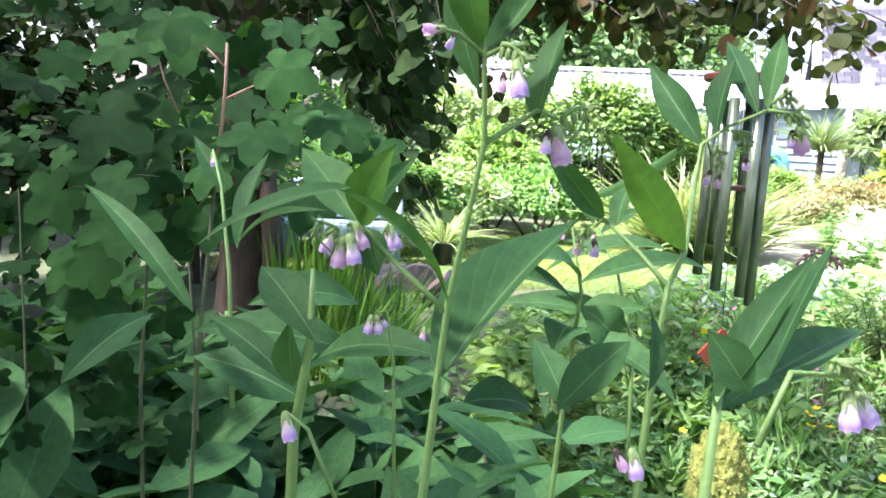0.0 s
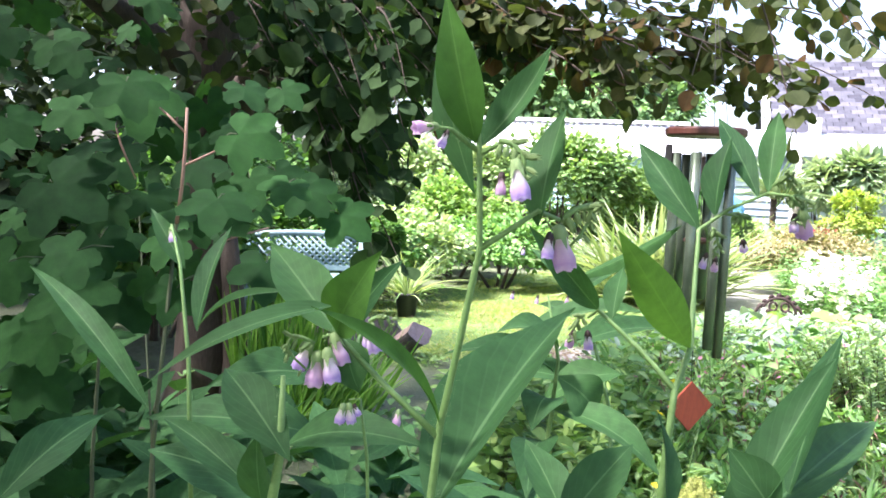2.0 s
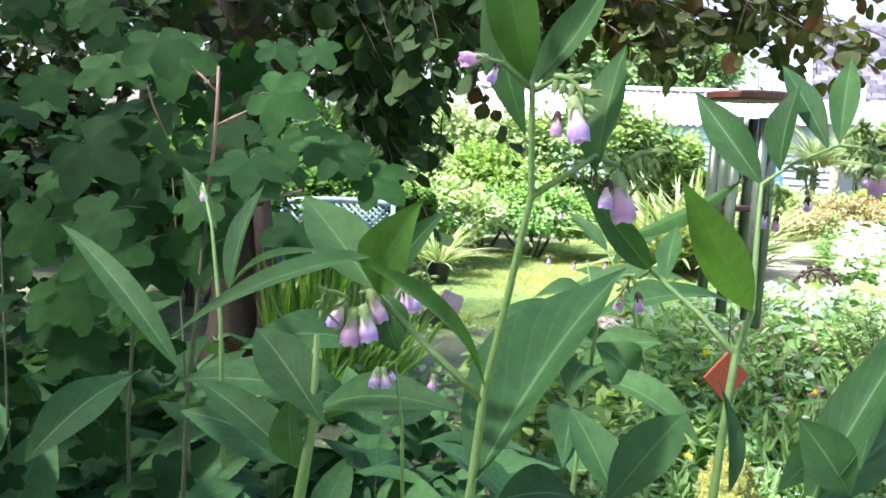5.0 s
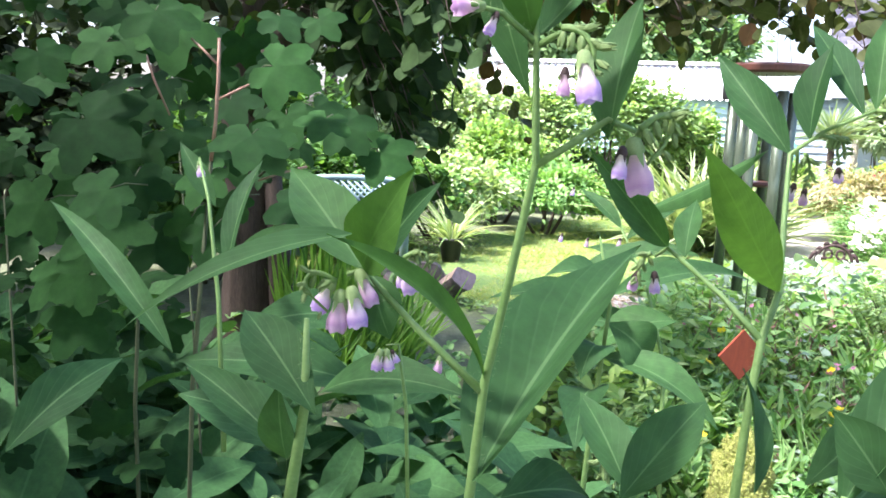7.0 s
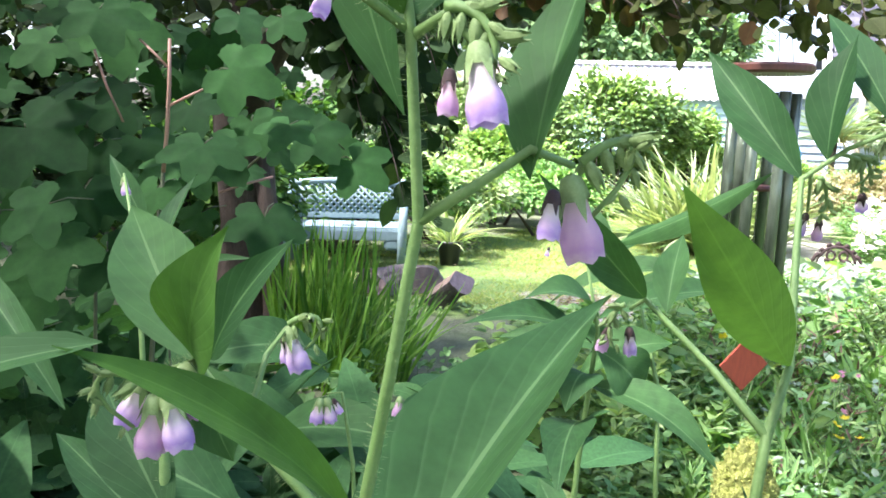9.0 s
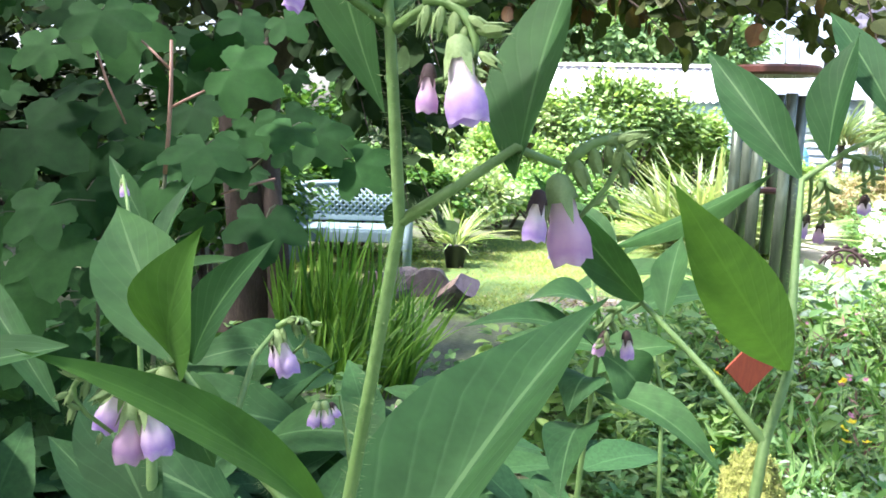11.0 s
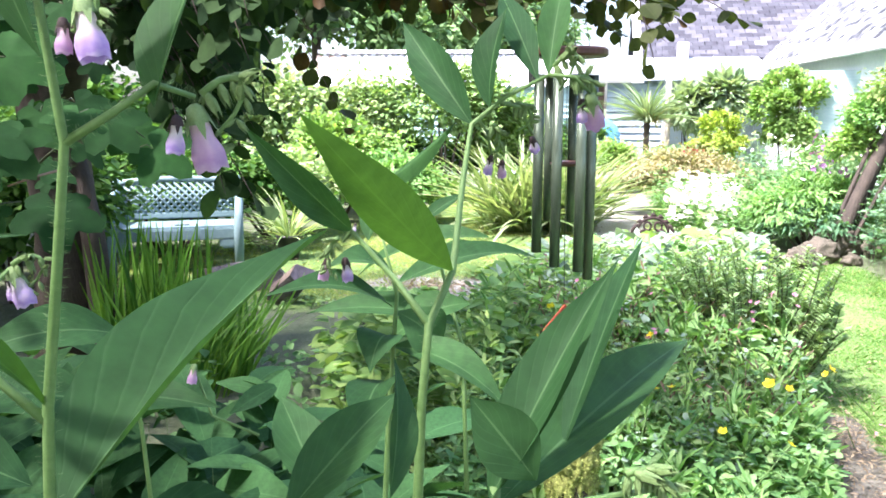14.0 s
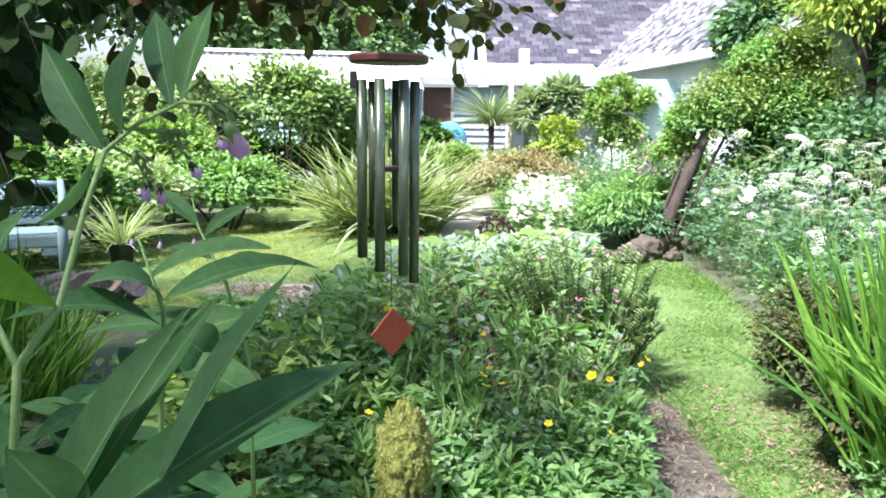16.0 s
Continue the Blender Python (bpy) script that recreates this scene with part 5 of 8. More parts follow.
def build_stones():
    M["moss"] = plain_mat("yellow_green_moss", (0.11, 0.13, 0.03), (0.34, 0.37, 0.09), 0.95, 40, 0.9, 0.015)
    M["stone"] = plain_mat("brown_stone", (0.045, 0.045, 0.028), (0.14, 0.115, 0.09), 0.9, 9, 0.9, 0.03)
    s = thing("mossy_stump", (0.93, 2.36, 0), "upright rotten stump thick with yellow-green moss", "stump")
    part("wood", mesh_of("wood", *tube([(0, 0, -0.02), (0.0, 0, 0.2), (-0.01, 0.01, 0.42)], [0.085, 0.075, 0.06], 14, 0.1)), M["bark"], s)
    bm = lump_mesh("moss", (0.088, 0.085, 0.20), 5, 0.20, 3, 5.0)
    bmesh.ops.translate(bm, verts=bm.verts[:], vec=(-0.005, 0, 0.31))
    ms = part("moss", bm, M["moss"], s)
    rng = np.random.default_rng(2)
    n = 9000
    d = unit_rows(rng, n)
    src = np.array([v.co[:] for v in ms.data.vertices])
    p = src[rng.integers(0, len(src), n)] + rng.normal(0, 0.004, (n, 3))
    tagged(part("moss_fronds", cloud("moss_fronds", NEEDLE, p, d + unit_rows(rng, n) * 1.6, unit_rows(rng, n), 0.0075 * rng.uniform(0.5, 1.2, n), 3.2), M["moss_leaf"], s), kind="stuff")
    for i, (x, y, r) in enumerate(((4.62, 6.35, (0.15, 0.12, 0.11)), (4.92, 6.5, (0.17, 0.14, 0.14)), (5.3, 6.7, (0.15, 0.13, 0.17)), (4.40, 6.5, (0.10, 0.08, 0.08)), (5.58, 6.6, (0.11, 0.09, 0.12)), (5.1, 6.3, (0.09, 0.07, 0.07)))):
        bm = lump_mesh("rock", r, 4, 0.42, i + 5, 1.9)
        ob = thing("rock", (x, y, r[2] * 0.6), "rough brown garden rock at the bed's edge", "rock", "rocks round the bed")
        part("stone", bm, M["stone"], ob)


M["moss_leaf"] = leaf_mat("moss_frond", (0.15, 0.20, 0.045), (0.40, 0.44, 0.14), 0.8, 0.3, fine=80)
build_stones()


def build_iron():
    M["iron"] = plain_mat("rusty_black_iron", (0.018, 0.012, 0.012), (0.06, 0.035, 0.03), 0.7, 30, 0.3, 0.003, metal=0.3)
    o = Vector((3.66, 7.42, 0.07))
    c = thing("iron_edging", o, "dark cast-iron arched edging panel with scrolls", "ironwork")
    u = Vector((0.94, -0.34, 0))
    def q(x, z):
        return u * x + Vector((0, 0, z))
    big = [q(0.25 * math.cos(a) * 1.05, 0.14 + 0.22 * math.sin(a)) for a in [math.pi * i / 16 for i in range(17)]]
    part("arch", mesh_of("arch", *tube(big, [0.026] * 17, 8)), M["iron"], c)
    for s in (-1, 1):
        arc2 = [q(s * 0.14 + 0.085 * math.cos(a), 0.10 + 0.085 * math.sin(a)) for a in [math.pi * i / 10 for i in range(11)]]
        part("scroll", mesh_of("scroll", *tube(arc2, [0.022] * 11, 8)), M["iron"], c)
        tail = [q(s * (0.25 + 0.16 * i / 6), 0.24 - 0.14 * (i / 6) ** 1.4 + 0.02 * math.sin(i)) for i in range(7)]
        part("wing", mesh_of("wing", *tube(tail, [0.026, 0.034, 0.03, 0.026, 0.022, 0.018, 0.012], 8)), M["iron"], c)
        part("stake", mesh_of("stake", *tube([q(s * 0.25, 0.12), q(s * 0.25, -0.14)], [0.014, 0.012], 8)), M["iron"], c)
    for i in range(5):
        a = math.pi * (0.2 + 0.15 * i)
        part("boss", mesh_of("boss", *tube([q(0.27 * math.cos(a) - 0.05, 0.16 + 0.22 * math.sin(a)), q(0.27 * math.cos(a), 0.185 + 0.22 * math.sin(a)), q(0.27 * math.cos(a) + 0.05, 0.16 + 0.22 * math.sin(a))], [0.014, 0.03, 0.014], 8)), M["iron"], c)
    for s in (-0.09, 0.09):
        ring = [q(s + 0.06 * math.cos(2 * math.pi * i / 12), 0.24 + 0.06 * math.sin(2 * math.pi * i / 12)) for i in range(13)]
        part("ring", mesh_of("ring", *tube(ring, [0.018] * 13, 8)), M["iron"], c)
    part("bar", mesh_of("bar", *tube([q(-0.26, 0.10), q(0.26, 0.10)], [0.013, 0.013], 8)), M["iron"], c)
    c.scale = (0.60, 0.60, 0.74)


build_iron()


def build_post():
    M["post"] = plain_mat("pale_weathered_post", (0.42, 0.38, 0.34), (0.64, 0.60, 0.56), 0.85, 9, 0.4, 0.01, stretch=(1, 1, 0.3))
    solo("wooden_post", mesh_of("wooden_post", *tube([(0, 0, -0.02), (0.01, 0, 1.2), (0.0, 0, 2.3)], [0.07, 0.065, 0.055], 10, 0.06)), M["post"], "pale weathered timber post by the house", "post", at=(7.92, 15.66, 0))


build_post()

# ---- sword-leaved clumps ----
def swords(at, n, length, seed, foot, lean, way, label, blade=None):
    rng = np.random.default_rng(seed)
    s = thing("crocosmia", at, label, "plant", "sword-leaved clumps")
    a = rng.uniform(0, 6.28, n)
    r = np.sqrt(rng.uniform(0, 1, n))
    p = np.stack([np.cos(a) * r * foot[0], np.sin(a) * r * foot[1], np.full(n, -0.01)], 1)
    tip = np.stack([rng.normal(way[0], lean, n), rng.normal(way[1], lean, n), np.ones(n)], 1)
    up = np.stack([rng.normal(0, 0.8, n), rng.normal(-1, 0.5, n), rng.normal(0.2, 0.2, n)], 1)
    blade = blade or BLADE_LONG
    size = length * rng.uniform(0.55, 1.05, n)
    for k in range(min(n, 40)):
        part("leaf", cloud("leaf", blade, p[k:k + 1], tip[k:k + 1], up[k:k + 1], size[k:k + 1], 0.56), M["sword_each"], s)
    tagged(part("leaves", cloud("leaves", blade, p[40:], tip[40:], up[40:], size[40:], 0.56), M["sword"], s), kind="stuff")


BLADE_LONG = leaf_shape([0.016, 0.024, 0.027, 0.026, 0.023, 0.018, 0.011, 0.001], 0.3, 0.10, 1)
BLADE_BENT = leaf_shape([0.016, 0.024, 0.027, 0.026, 0.024, 0.021, 0.017, 0.012, 0.001], 0.3, 0.42, 1)
M["sword_each"] = leaf_mat("sword_leaf_near", (0.05, 0.15, 0.028), (0.19, 0.38, 0.06), 0.45, 0.4, each=True, fine=30)
swords((-0.72, 4.45, 0), 130, 0.88, 1, (0.30, 0.25), 0.16, (0.02, -0.05), "dense clump of bright green sword leaves by the trunk")
swords((-0.50, 4.2, 0), 190, 0.62, 2, (0.30, 0.25), 0.2, (0.42, -0.05), "leaning clump of green sword leaves", BLADE_BENT)
swords((3.02, 2.12, 0), 240, 1.08, 3, (0.26, 0.22), 0.20, (-0.08, 0.0), "tall bright green sword leaves beside the path")
swords((3.08, 1.85, 0), 150, 0.95, 6, (0.28, 0.25), 0.34, (-0.12, 0.0), "arching bright green sword leaves beside the path", BLADE_BENT)
swords((3.30, 2.0, 0), 130, 1.1, 4, (0.22, 0.2), 0.18, (-0.10, 0.0), "tall bright green sword leaves beside the path")


# ---- hedges, bushes and trees ----
shrub("hedge", (2.3, 11.9, 0), (1.3, 0.5, 1.05), 1.35, 7500, OVAL, 0.09, M["hedge"], "leafy green hedge in front of the shed", "hedge", 1, 90, 0.2, stems=12)
shrub("hedge", (0.3, 12.0, 0), (1.5, 0.5, 1.05), 1.3, 7500, OVAL, 0.09, M["cream_leaf"], "pale leafy hedge in front of the shed", "hedge", 2, 90, 0.2, stems=12)
shrub("hedge", (3.5, 12.4, 0), (0.8, 0.5, 0.9), 0.95, 8000, OVAL, 0.08, M["lime"], "yellow-green leafy hedge by the shed", "hedge", 3, 50, 0.22)
shrub("low_hedge", (1.6, 12.7, 0), (1.7, 0.35, 0.6), 0.62, 5200, OVAL, 0.095, M["bush"], "dark leafy undergrowth under the hedge", "hedge", 101, 70, 0.25, stems=10)
shrub("low_hedge", (3.9, 12.9, 0), (1.0, 0.4, 0.6), 0.62, 5200, OVAL, 0.085, M["bush"], "dark leafy undergrowth beside the shed", "hedge", 102, 60, 0.25, stems=8)
shrub("low_bush", (5.75, 14.2, 0), (0.85, 0.4, 0.42), 0.5, 4500, OVAL, 0.07, M["cream_leaf"], "pale leafy bush before the boarded lean-to", "bush", 103, 40, 0.25)
shrub("low_bush", (6.9, 13.6, 0), (0.7, 0.4, 0.36), 0.42, 4000, LANCE, 0.08, M["herb"], "soft green bush before the boarded lean-to", "bush", 104, 40, 0.25)
shrub("bush", (-0.15, 8.9, 0), (0.8, 0.55, 0.55), 0.55, 5200, OVAL, 0.075, M["cream_leaf"], "pale green leafy bush beside the bench", "bush", 4, 40, 0.25)
shrub("bush", (1.15, 9.7, 0), (0.95, 0.55, 0.52), 0.5, 6500, OVAL, 0.07, M["herb"], "soft green leafy bush at the lawn edge", "bush", 5, 45, 0.25)
shrub("bush", (0.6, 10.6, 0), (1.0, 0.5, 0.7), 0.75, 6000, OVAL, 0.08, M["lime"], "pale green bush behind the lawn", "bush", 6, 40, 0.25)
shrub("ivy_bank", (-1.2, 8.12, 0), (1.3, 0.36, 0.65), 0.62, 9000, ROUND, 0.06, M["bush"], "glossy dark ivy bank behind the bench", "ivy", 7, 60, 0.22)
shrub("ivy_bank", (-2.9, 7.6, 0), (1.2, 0.6, 0.9), 0.8, 8000, ROUND, 0.06, M["bush"], "glossy dark ivy bank near the bench", "ivy", 8, 50, 0.25)
# uses the darkest leaf copy: the deep shade here is colour
shrub("dark_bush", (-3.3, 5.2, 0), (1.3, 1.1, 1.3), 1.2, 8000, OVAL, 0.10, M["copper_deep_shade_tone"], "leafy bush with deep shade put into its colour", "bush", 9, 50, 0.25)
shrub("dark_bush", (-2.0, 6.3, 0), (0.8, 0.6, 0.9), 0.8, 5000, OVAL, 0.09, M["bush"], "dark green bush behind the trunk", "bush", 10, 40, 0.25)
shrub("round_bush", (8.45, 12.2, 0), (0.60, 0.55, 0.66), 1.40, 15000, OVAL, 0.07, M["lime"], "round clipped bright green bush", "bush", 11, 45, 0.2, hang=0.0, full=True)
shrub("golden_bush", (7.25, 12.4, 0), (0.42, 0.4, 0.40), 0.95, 6000, OVAL, 0.06, M["yellow_leaf"], "low golden-green bush by the house", "bush", 12, 34, 0.25, full=True)
shrub("rusty_spirea", (5.3, 10.1, 0), (1.0, 0.6, 0.5), 0.5, 10000, LANCE, 0.07, M["rust"], "mounded bush with pinkish-brown leaf tips", "bush", 13, 40, 0.25)
shrub("lavender_bush", (6.2, 13.0, 0), (0.45, 0.4, 0.32), 0.35, 3500, NEEDLE, 0.08, M["silver"], "grey-green rounded lavender bush", "bush", 14, 24, 0.25, width=1.6)
shrub("red_maple", (6.5, 12.0, 0), (0.3, 0.28, 0.2), 0.55, 900, LOBED, 0.07, M["red_leaf"], "small red-leaved maple by the path", "bush", 15, 14, 0.3)
shrub("red_bush", (8.7, 11.2, 0), (0.3, 0.25, 0.2), 0.75, 700, LOBED, 0.07, M["red_leaf"], "small bush of red flowers near the door", "bush", 36, 12, 0.3)
shrub("green_bush", (5.4, 12.6, 0), (0.45, 0.4, 0.45), 0.5, 3500, OVAL, 0.06, M["lime"], "pale green bush beside the gravel", "bush", 37, 24, 0.25)
shrub("far_bush", (7.55, 9.6, 0), (0.62, 0.5, 0.62), 0.66, 6000, OVAL, 0.07, M["bush"], "dark green leafy bush below the wing", "bush", 105, 40, 0.25)
shrub("far_bush", (6.85, 9.0, 0), (0.5, 0.45, 0.42), 0.45, 5000, LANCE, 0.075, M["blue_green"], "soft blue-green bush beside the leaning trunk", "bush", 106, 40, 0.25)
shrub("leafy_perennial", (5.35, 7.25, 0), (0.65, 0.45, 0.42), 0.45, 8000, LANCE, 0.07, M["herb"], "leafy green perennial clump by the rocks", "plant", 16, 36, 0.25, stems=6)
shrub("leafy_perennial", (5.15, 7.0, 0), (0.42, 0.35, 0.28), 0.3, 3000, LANCE, 0.08, M["blue_green"], "blue-green leafy perennial by the rocks", "plant", 17, 24, 0.25, stems=5)
for i, (x, y) in enumerate(((9.0, 15.2), (8.4, 15.5))):
    shrub("fatsia", (x, y, 0), (0.36, 0.36, 0.42), 1.6 - 0.2 * i, 800, LANCE, 0.40, M["cordyline"], "strappy large-leaved shrub by the white wall", "shrub", 18 + i, 18, 0.3)
palm = tuft("cordyline", (7.1, 14.9, 1.15), 220, 1.05, M["cordyline"], "spiky cordyline palm with a short trunk", "palm", 20, 1.1, 0.05, STRAP, 0.5)
part("trunk", mesh_of("trunk", *tube([(0, 0, -1.16), (0, 0, -0.5), (0, 0, 0.05)], [0.07, 0.06, 0.06], 9, 0.08)), M["bark"], palm)
tuft("dead_fronds", (7.15, 14.7, 1.15), 40, 0.5, M["rust"], "withered orange fronds under the cordyline", "fronds", 21, 2.2, 0.05, STRAP, 0.9)
# striped arching grass with white flowers before it
for i, (x, y, n, ln) in enumerate(((2.78, 8.95, 210, 1.32), (2.5, 9.0, 110, 1.15), (3.2, 8.85, 150, 1.2), (3.5, 9.1, 80, 1.05))):
    tuft("striped_flax", (x, y, 0), n, ln, M["straw"], "arching cream-striped flax with long leaves", "plant", 22 + i, 0.62, 0.2, STRAP, 0.62, singles=40)

# leaning trunk with its leafy crown
lean = thing("leaning_tree", (5.25, 6.72, 0), "old leaning trunk with an ivy-covered leafy crown", "tree")
M["grey_bark"] = plain_mat("grey_brown_bark", (0.026, 0.021, 0.017), (0.085, 0.066, 0.052), 0.9, 12, 0.8, 0.02, stretch=(1, 1, 0.3))
for i, (a, b, r) in enumerate((((-0.06, 0, 0), (0.60, -0.1, 1.6), 0.064), ((-0.12, 0.02, 0), (0.42, 0.0, 1.4), 0.022), ((0.05, -0.06, 0), (0.75, -0.1, 1.35), 0.018), ((0.2, 0.1, 0), (0.70, 0.05, 1.6), 0.026))):
    part("trunk", mesh_of("trunk", *tube(arc(a, b, 0.05, 6), [r * 1.25, r * 1.1, r, r * 0.95, r * 0.9, r * 0.8, r * 0.6], 10, 0.1, i)), M["grey_bark"], lean)
rng = np.random.default_rng(30)
for i, (c, rad, n, mat) in enumerate((((0.85, -0.05, 1.62), (0.52, 0.45, 0.42), 8000, "yellow_green"), ((1.25, -0.3, 1.35), (0.45, 0.45, 0.42), 6000, "bush"), ((0.40, 0.1, 1.36), (0.30, 0.26, 0.28), 3200, "herb"), ((1.45, -0.2, 1.80), (0.55, 0.5, 0.42), 7000, "yellow_green"), ((1.1, -0.25, 1.0), (0.40, 0.4, 0.4), 4500, "bush"), ((1.7, -0.5, 1.2), (0.6, 0.5, 0.6), 6000, "bush"), ((0.22, 0.15, 1.08), (0.20, 0.2, 0.26), 1900, "lime"), ((1.0, -0.1, 2.0), (0.30, 0.3, 0.26), 2600, "herb"), ((1.35, -0.3, 2.15), (0.34, 0.3, 0.24), 2600, "yellow_green"), ((1.1, -0.2, 1.5), (0.7, 0.5, 0.5), 5000, "herb"))):
    if "yellow_green" not in M:
        M["yellow_green"] = leaf_mat("ivy_crown_leaf", (0.10, 0.18, 0.05), (0.30, 0.38, 0.13), 0.5, 0.35, fine=15)
    p, out = crown_points(rng, n, rad, 40, 0.36)
    tagged(part("crown", cloud("crown", OVAL, p + np.array(c), out + unit_rows(rng, n) * 0.8 + [0, 0, -0.2], unit_rows(rng, n) * 0.6 + [0, 0, 1], 0.050 * rng.uniform(0.5, 1.2, n)), M[mat], lean), kind="stuff")


def broad_tree(at, height, radii, leaves, size, material, label, seed, trunk=0.18, shape=None):
    rng = np.random.default_rng(seed)
    t = thing("tree", at, label, "tree", "trees round the garden")
    c = height - radii[2] * 0.8
    part("trunk", mesh_of("trunk", *tube([(0, 0, -0.05), (0.05, 0.03, c * 0.5), (0.0, 0, c)], [trunk, trunk * 0.75, trunk * 0.4], 10, 0.08, seed)), M["bark"], t)
    for k in range(5):
        a = rng.uniform(0, 6.28)
        part("limb", mesh_of("limb", *tube(arc((0, 0, c * rng.uniform(0.5, 0.9)), (math.cos(a) * radii[0] * 0.6, math.sin(a) * radii[1] * 0.6, c + radii[2] * rng.uniform(-.2, .4)), 0.1, 5), [trunk * q for q in (.45, .38, .3, .22, .15, .06)], 7, 0.06, k)), M["bark"], t)
    p, out = crown_points(rng, leaves, radii, 46, 0.26, 0.45)
    p[:, 2] += c
    tagged(part("crown", cloud("crown", shape or OVAL, p, out + unit_rows(rng, leaves) * 0.8 + [0, 0, -0.3], unit_rows(rng, leaves) * 0.6 + [0, 0, 1], size * rng.uniform(0.6, 1.25, leaves)), material, t), kind="stuff")


broad_tree((7.3, 6.1, 0), 3.4, (1.0, 0.9, 0.9), 5000, 0.10, M["yellow_leaf"], "small tree with feathery yellow-green leaves", 41, 0.08, LANCE)
shrub("path_bush", (3.22, 2.72, 0), (0.34, 0.30, 0.32), 0.34, 6000, TINY, 0.034, M["brown_leaf"], "small dark twiggy bush at the path edge", "bush", 42, 40, 0.3, stems=16)
shrub("path_bush", (3.45, 3.05, 0), (0.30, 0.28, 0.30), 0.36, 4500, TINY, 0.036, M["brown_leaf"], "small dark twiggy bush at the path edge", "bush", 45, 34, 0.3, stems=12)
shrub("path_bush", (2.98, 2.30, 0), (0.24, 0.26, 0.22), 0.24, 6000, TINY, 0.034, M["brown_leaf"], "low brown twiggy bush at the path edge", "bush", 46, 36, 0.3, stems=12)
shrub("side_bush", (6.55, 5.7, 0), (0.7, 0.6, 0.75), 1.0, 6000, OVAL, 0.075, M["blue_green"], "grey-green leafy bush behind the umbels", "bush", 44, 40, 0.25)
broad_tree((8.3, 5.6, 0), 3.0, (1.2, 1.0, 1.3), 7000, 0.11, M["bush"], "dark green bushy tree at the garden's side", 43, 0.1)
broad_tree((9.0, 7.2, 0), 4.3, (1.25, 1.1, 1.6), 9000, 0.09, M["herb"], "leafy green tree beside the cottage wing", 51, 0.12)
broad_tree((8.3, 8.4, 0), 3.5, (0.85, 0.8, 1.2), 7000, 0.11, M["blue_green"], "blue-green tree close to the wing", 50, 0.12)
for i, (x, y, h, r) in enumerate(((-7.5, 15.5, 7.5, 3.2), (-3.2, 20, 8.0, 3.2), (0.8, 24, 6.6, 2.8), (4.2, 25, 5.6, 2.6), (-7, 8.5, 6.5, 2.4), (-4.6, 12.2, 6.0, 2.4), (-9, 2, 7, 3.0), (7.6, 27, 5.4, 2.4), (-5.5, -2.5, 6, 2.5), (13, 4.5, 6.5, 2.6), (11, -1, 6, 2.6), (3, -6, 7, 3), (-2, -7, 7, 3))):
    broad_tree((x, y, 0), h, (r, r, h * 0.42), 7000, 0.24, M["tree"], "broad green garden tree in full leaf", 60 + i, 0.2)
for i, (x, y, r) in enumerate(((-2.8, 10.6, 1.5), (-1.2, 13.8, 1.5), (-5.2, 8.5, 1.6), (-4.8, 4.0, 1.6), (6.2, 17.0, 0.9), (-4.2, 1.5, 1.4), (10.5, 3.4, 1.5), (8.8, 3.2, 1.2))):
    shrub("background_shrub", (x, y, 0), (r, r * 0.8, r * 0.8), r * 0.75, 6000, OVAL, 0.12, M["tree"] if i % 2 else M["bush"], "dense green shrub at the garden boundary", "shrub", 80 + i, 46, 0.25)


# ---- beds of low plants ----
def off_path(x, y):
    return (band(x, y, GRASS_PATH) < 0.42) & (band(x, y, LAWN) < 0.55) & (band(x, y, LAWN_BACK) < 0.55) & (band(x, y, GRAVEL) < 0.5) & (band(x, y, CHIPS) < 0.62) & (band(x, y, BARE) < 0.45)


def rise(x, y):
    """How high the herbs stand: low at the near edge and under the lawn view, higher in the middle of the bed."""
    k = np.where(x / np.maximum(y, 0.1) < 0.2, 0.255, 0.255 - 0.08 * np.clip((x / np.maximum(y, 0.1) - 0.2) / 0.15, 0, 1))
    high = np.clip(1.46 - k * y, 0.1, 1.3)
    near = 0.16 + 0.55 * np.clip((y - 2.3) / 1.6, 0, 1)
    return np.where((x > 0.35 * y - 0.2) & (y < 4.4) & (x < 3.3), np.minimum(high, near), np.where((y < 8.2) & (x < 4.3), high, 2.0))


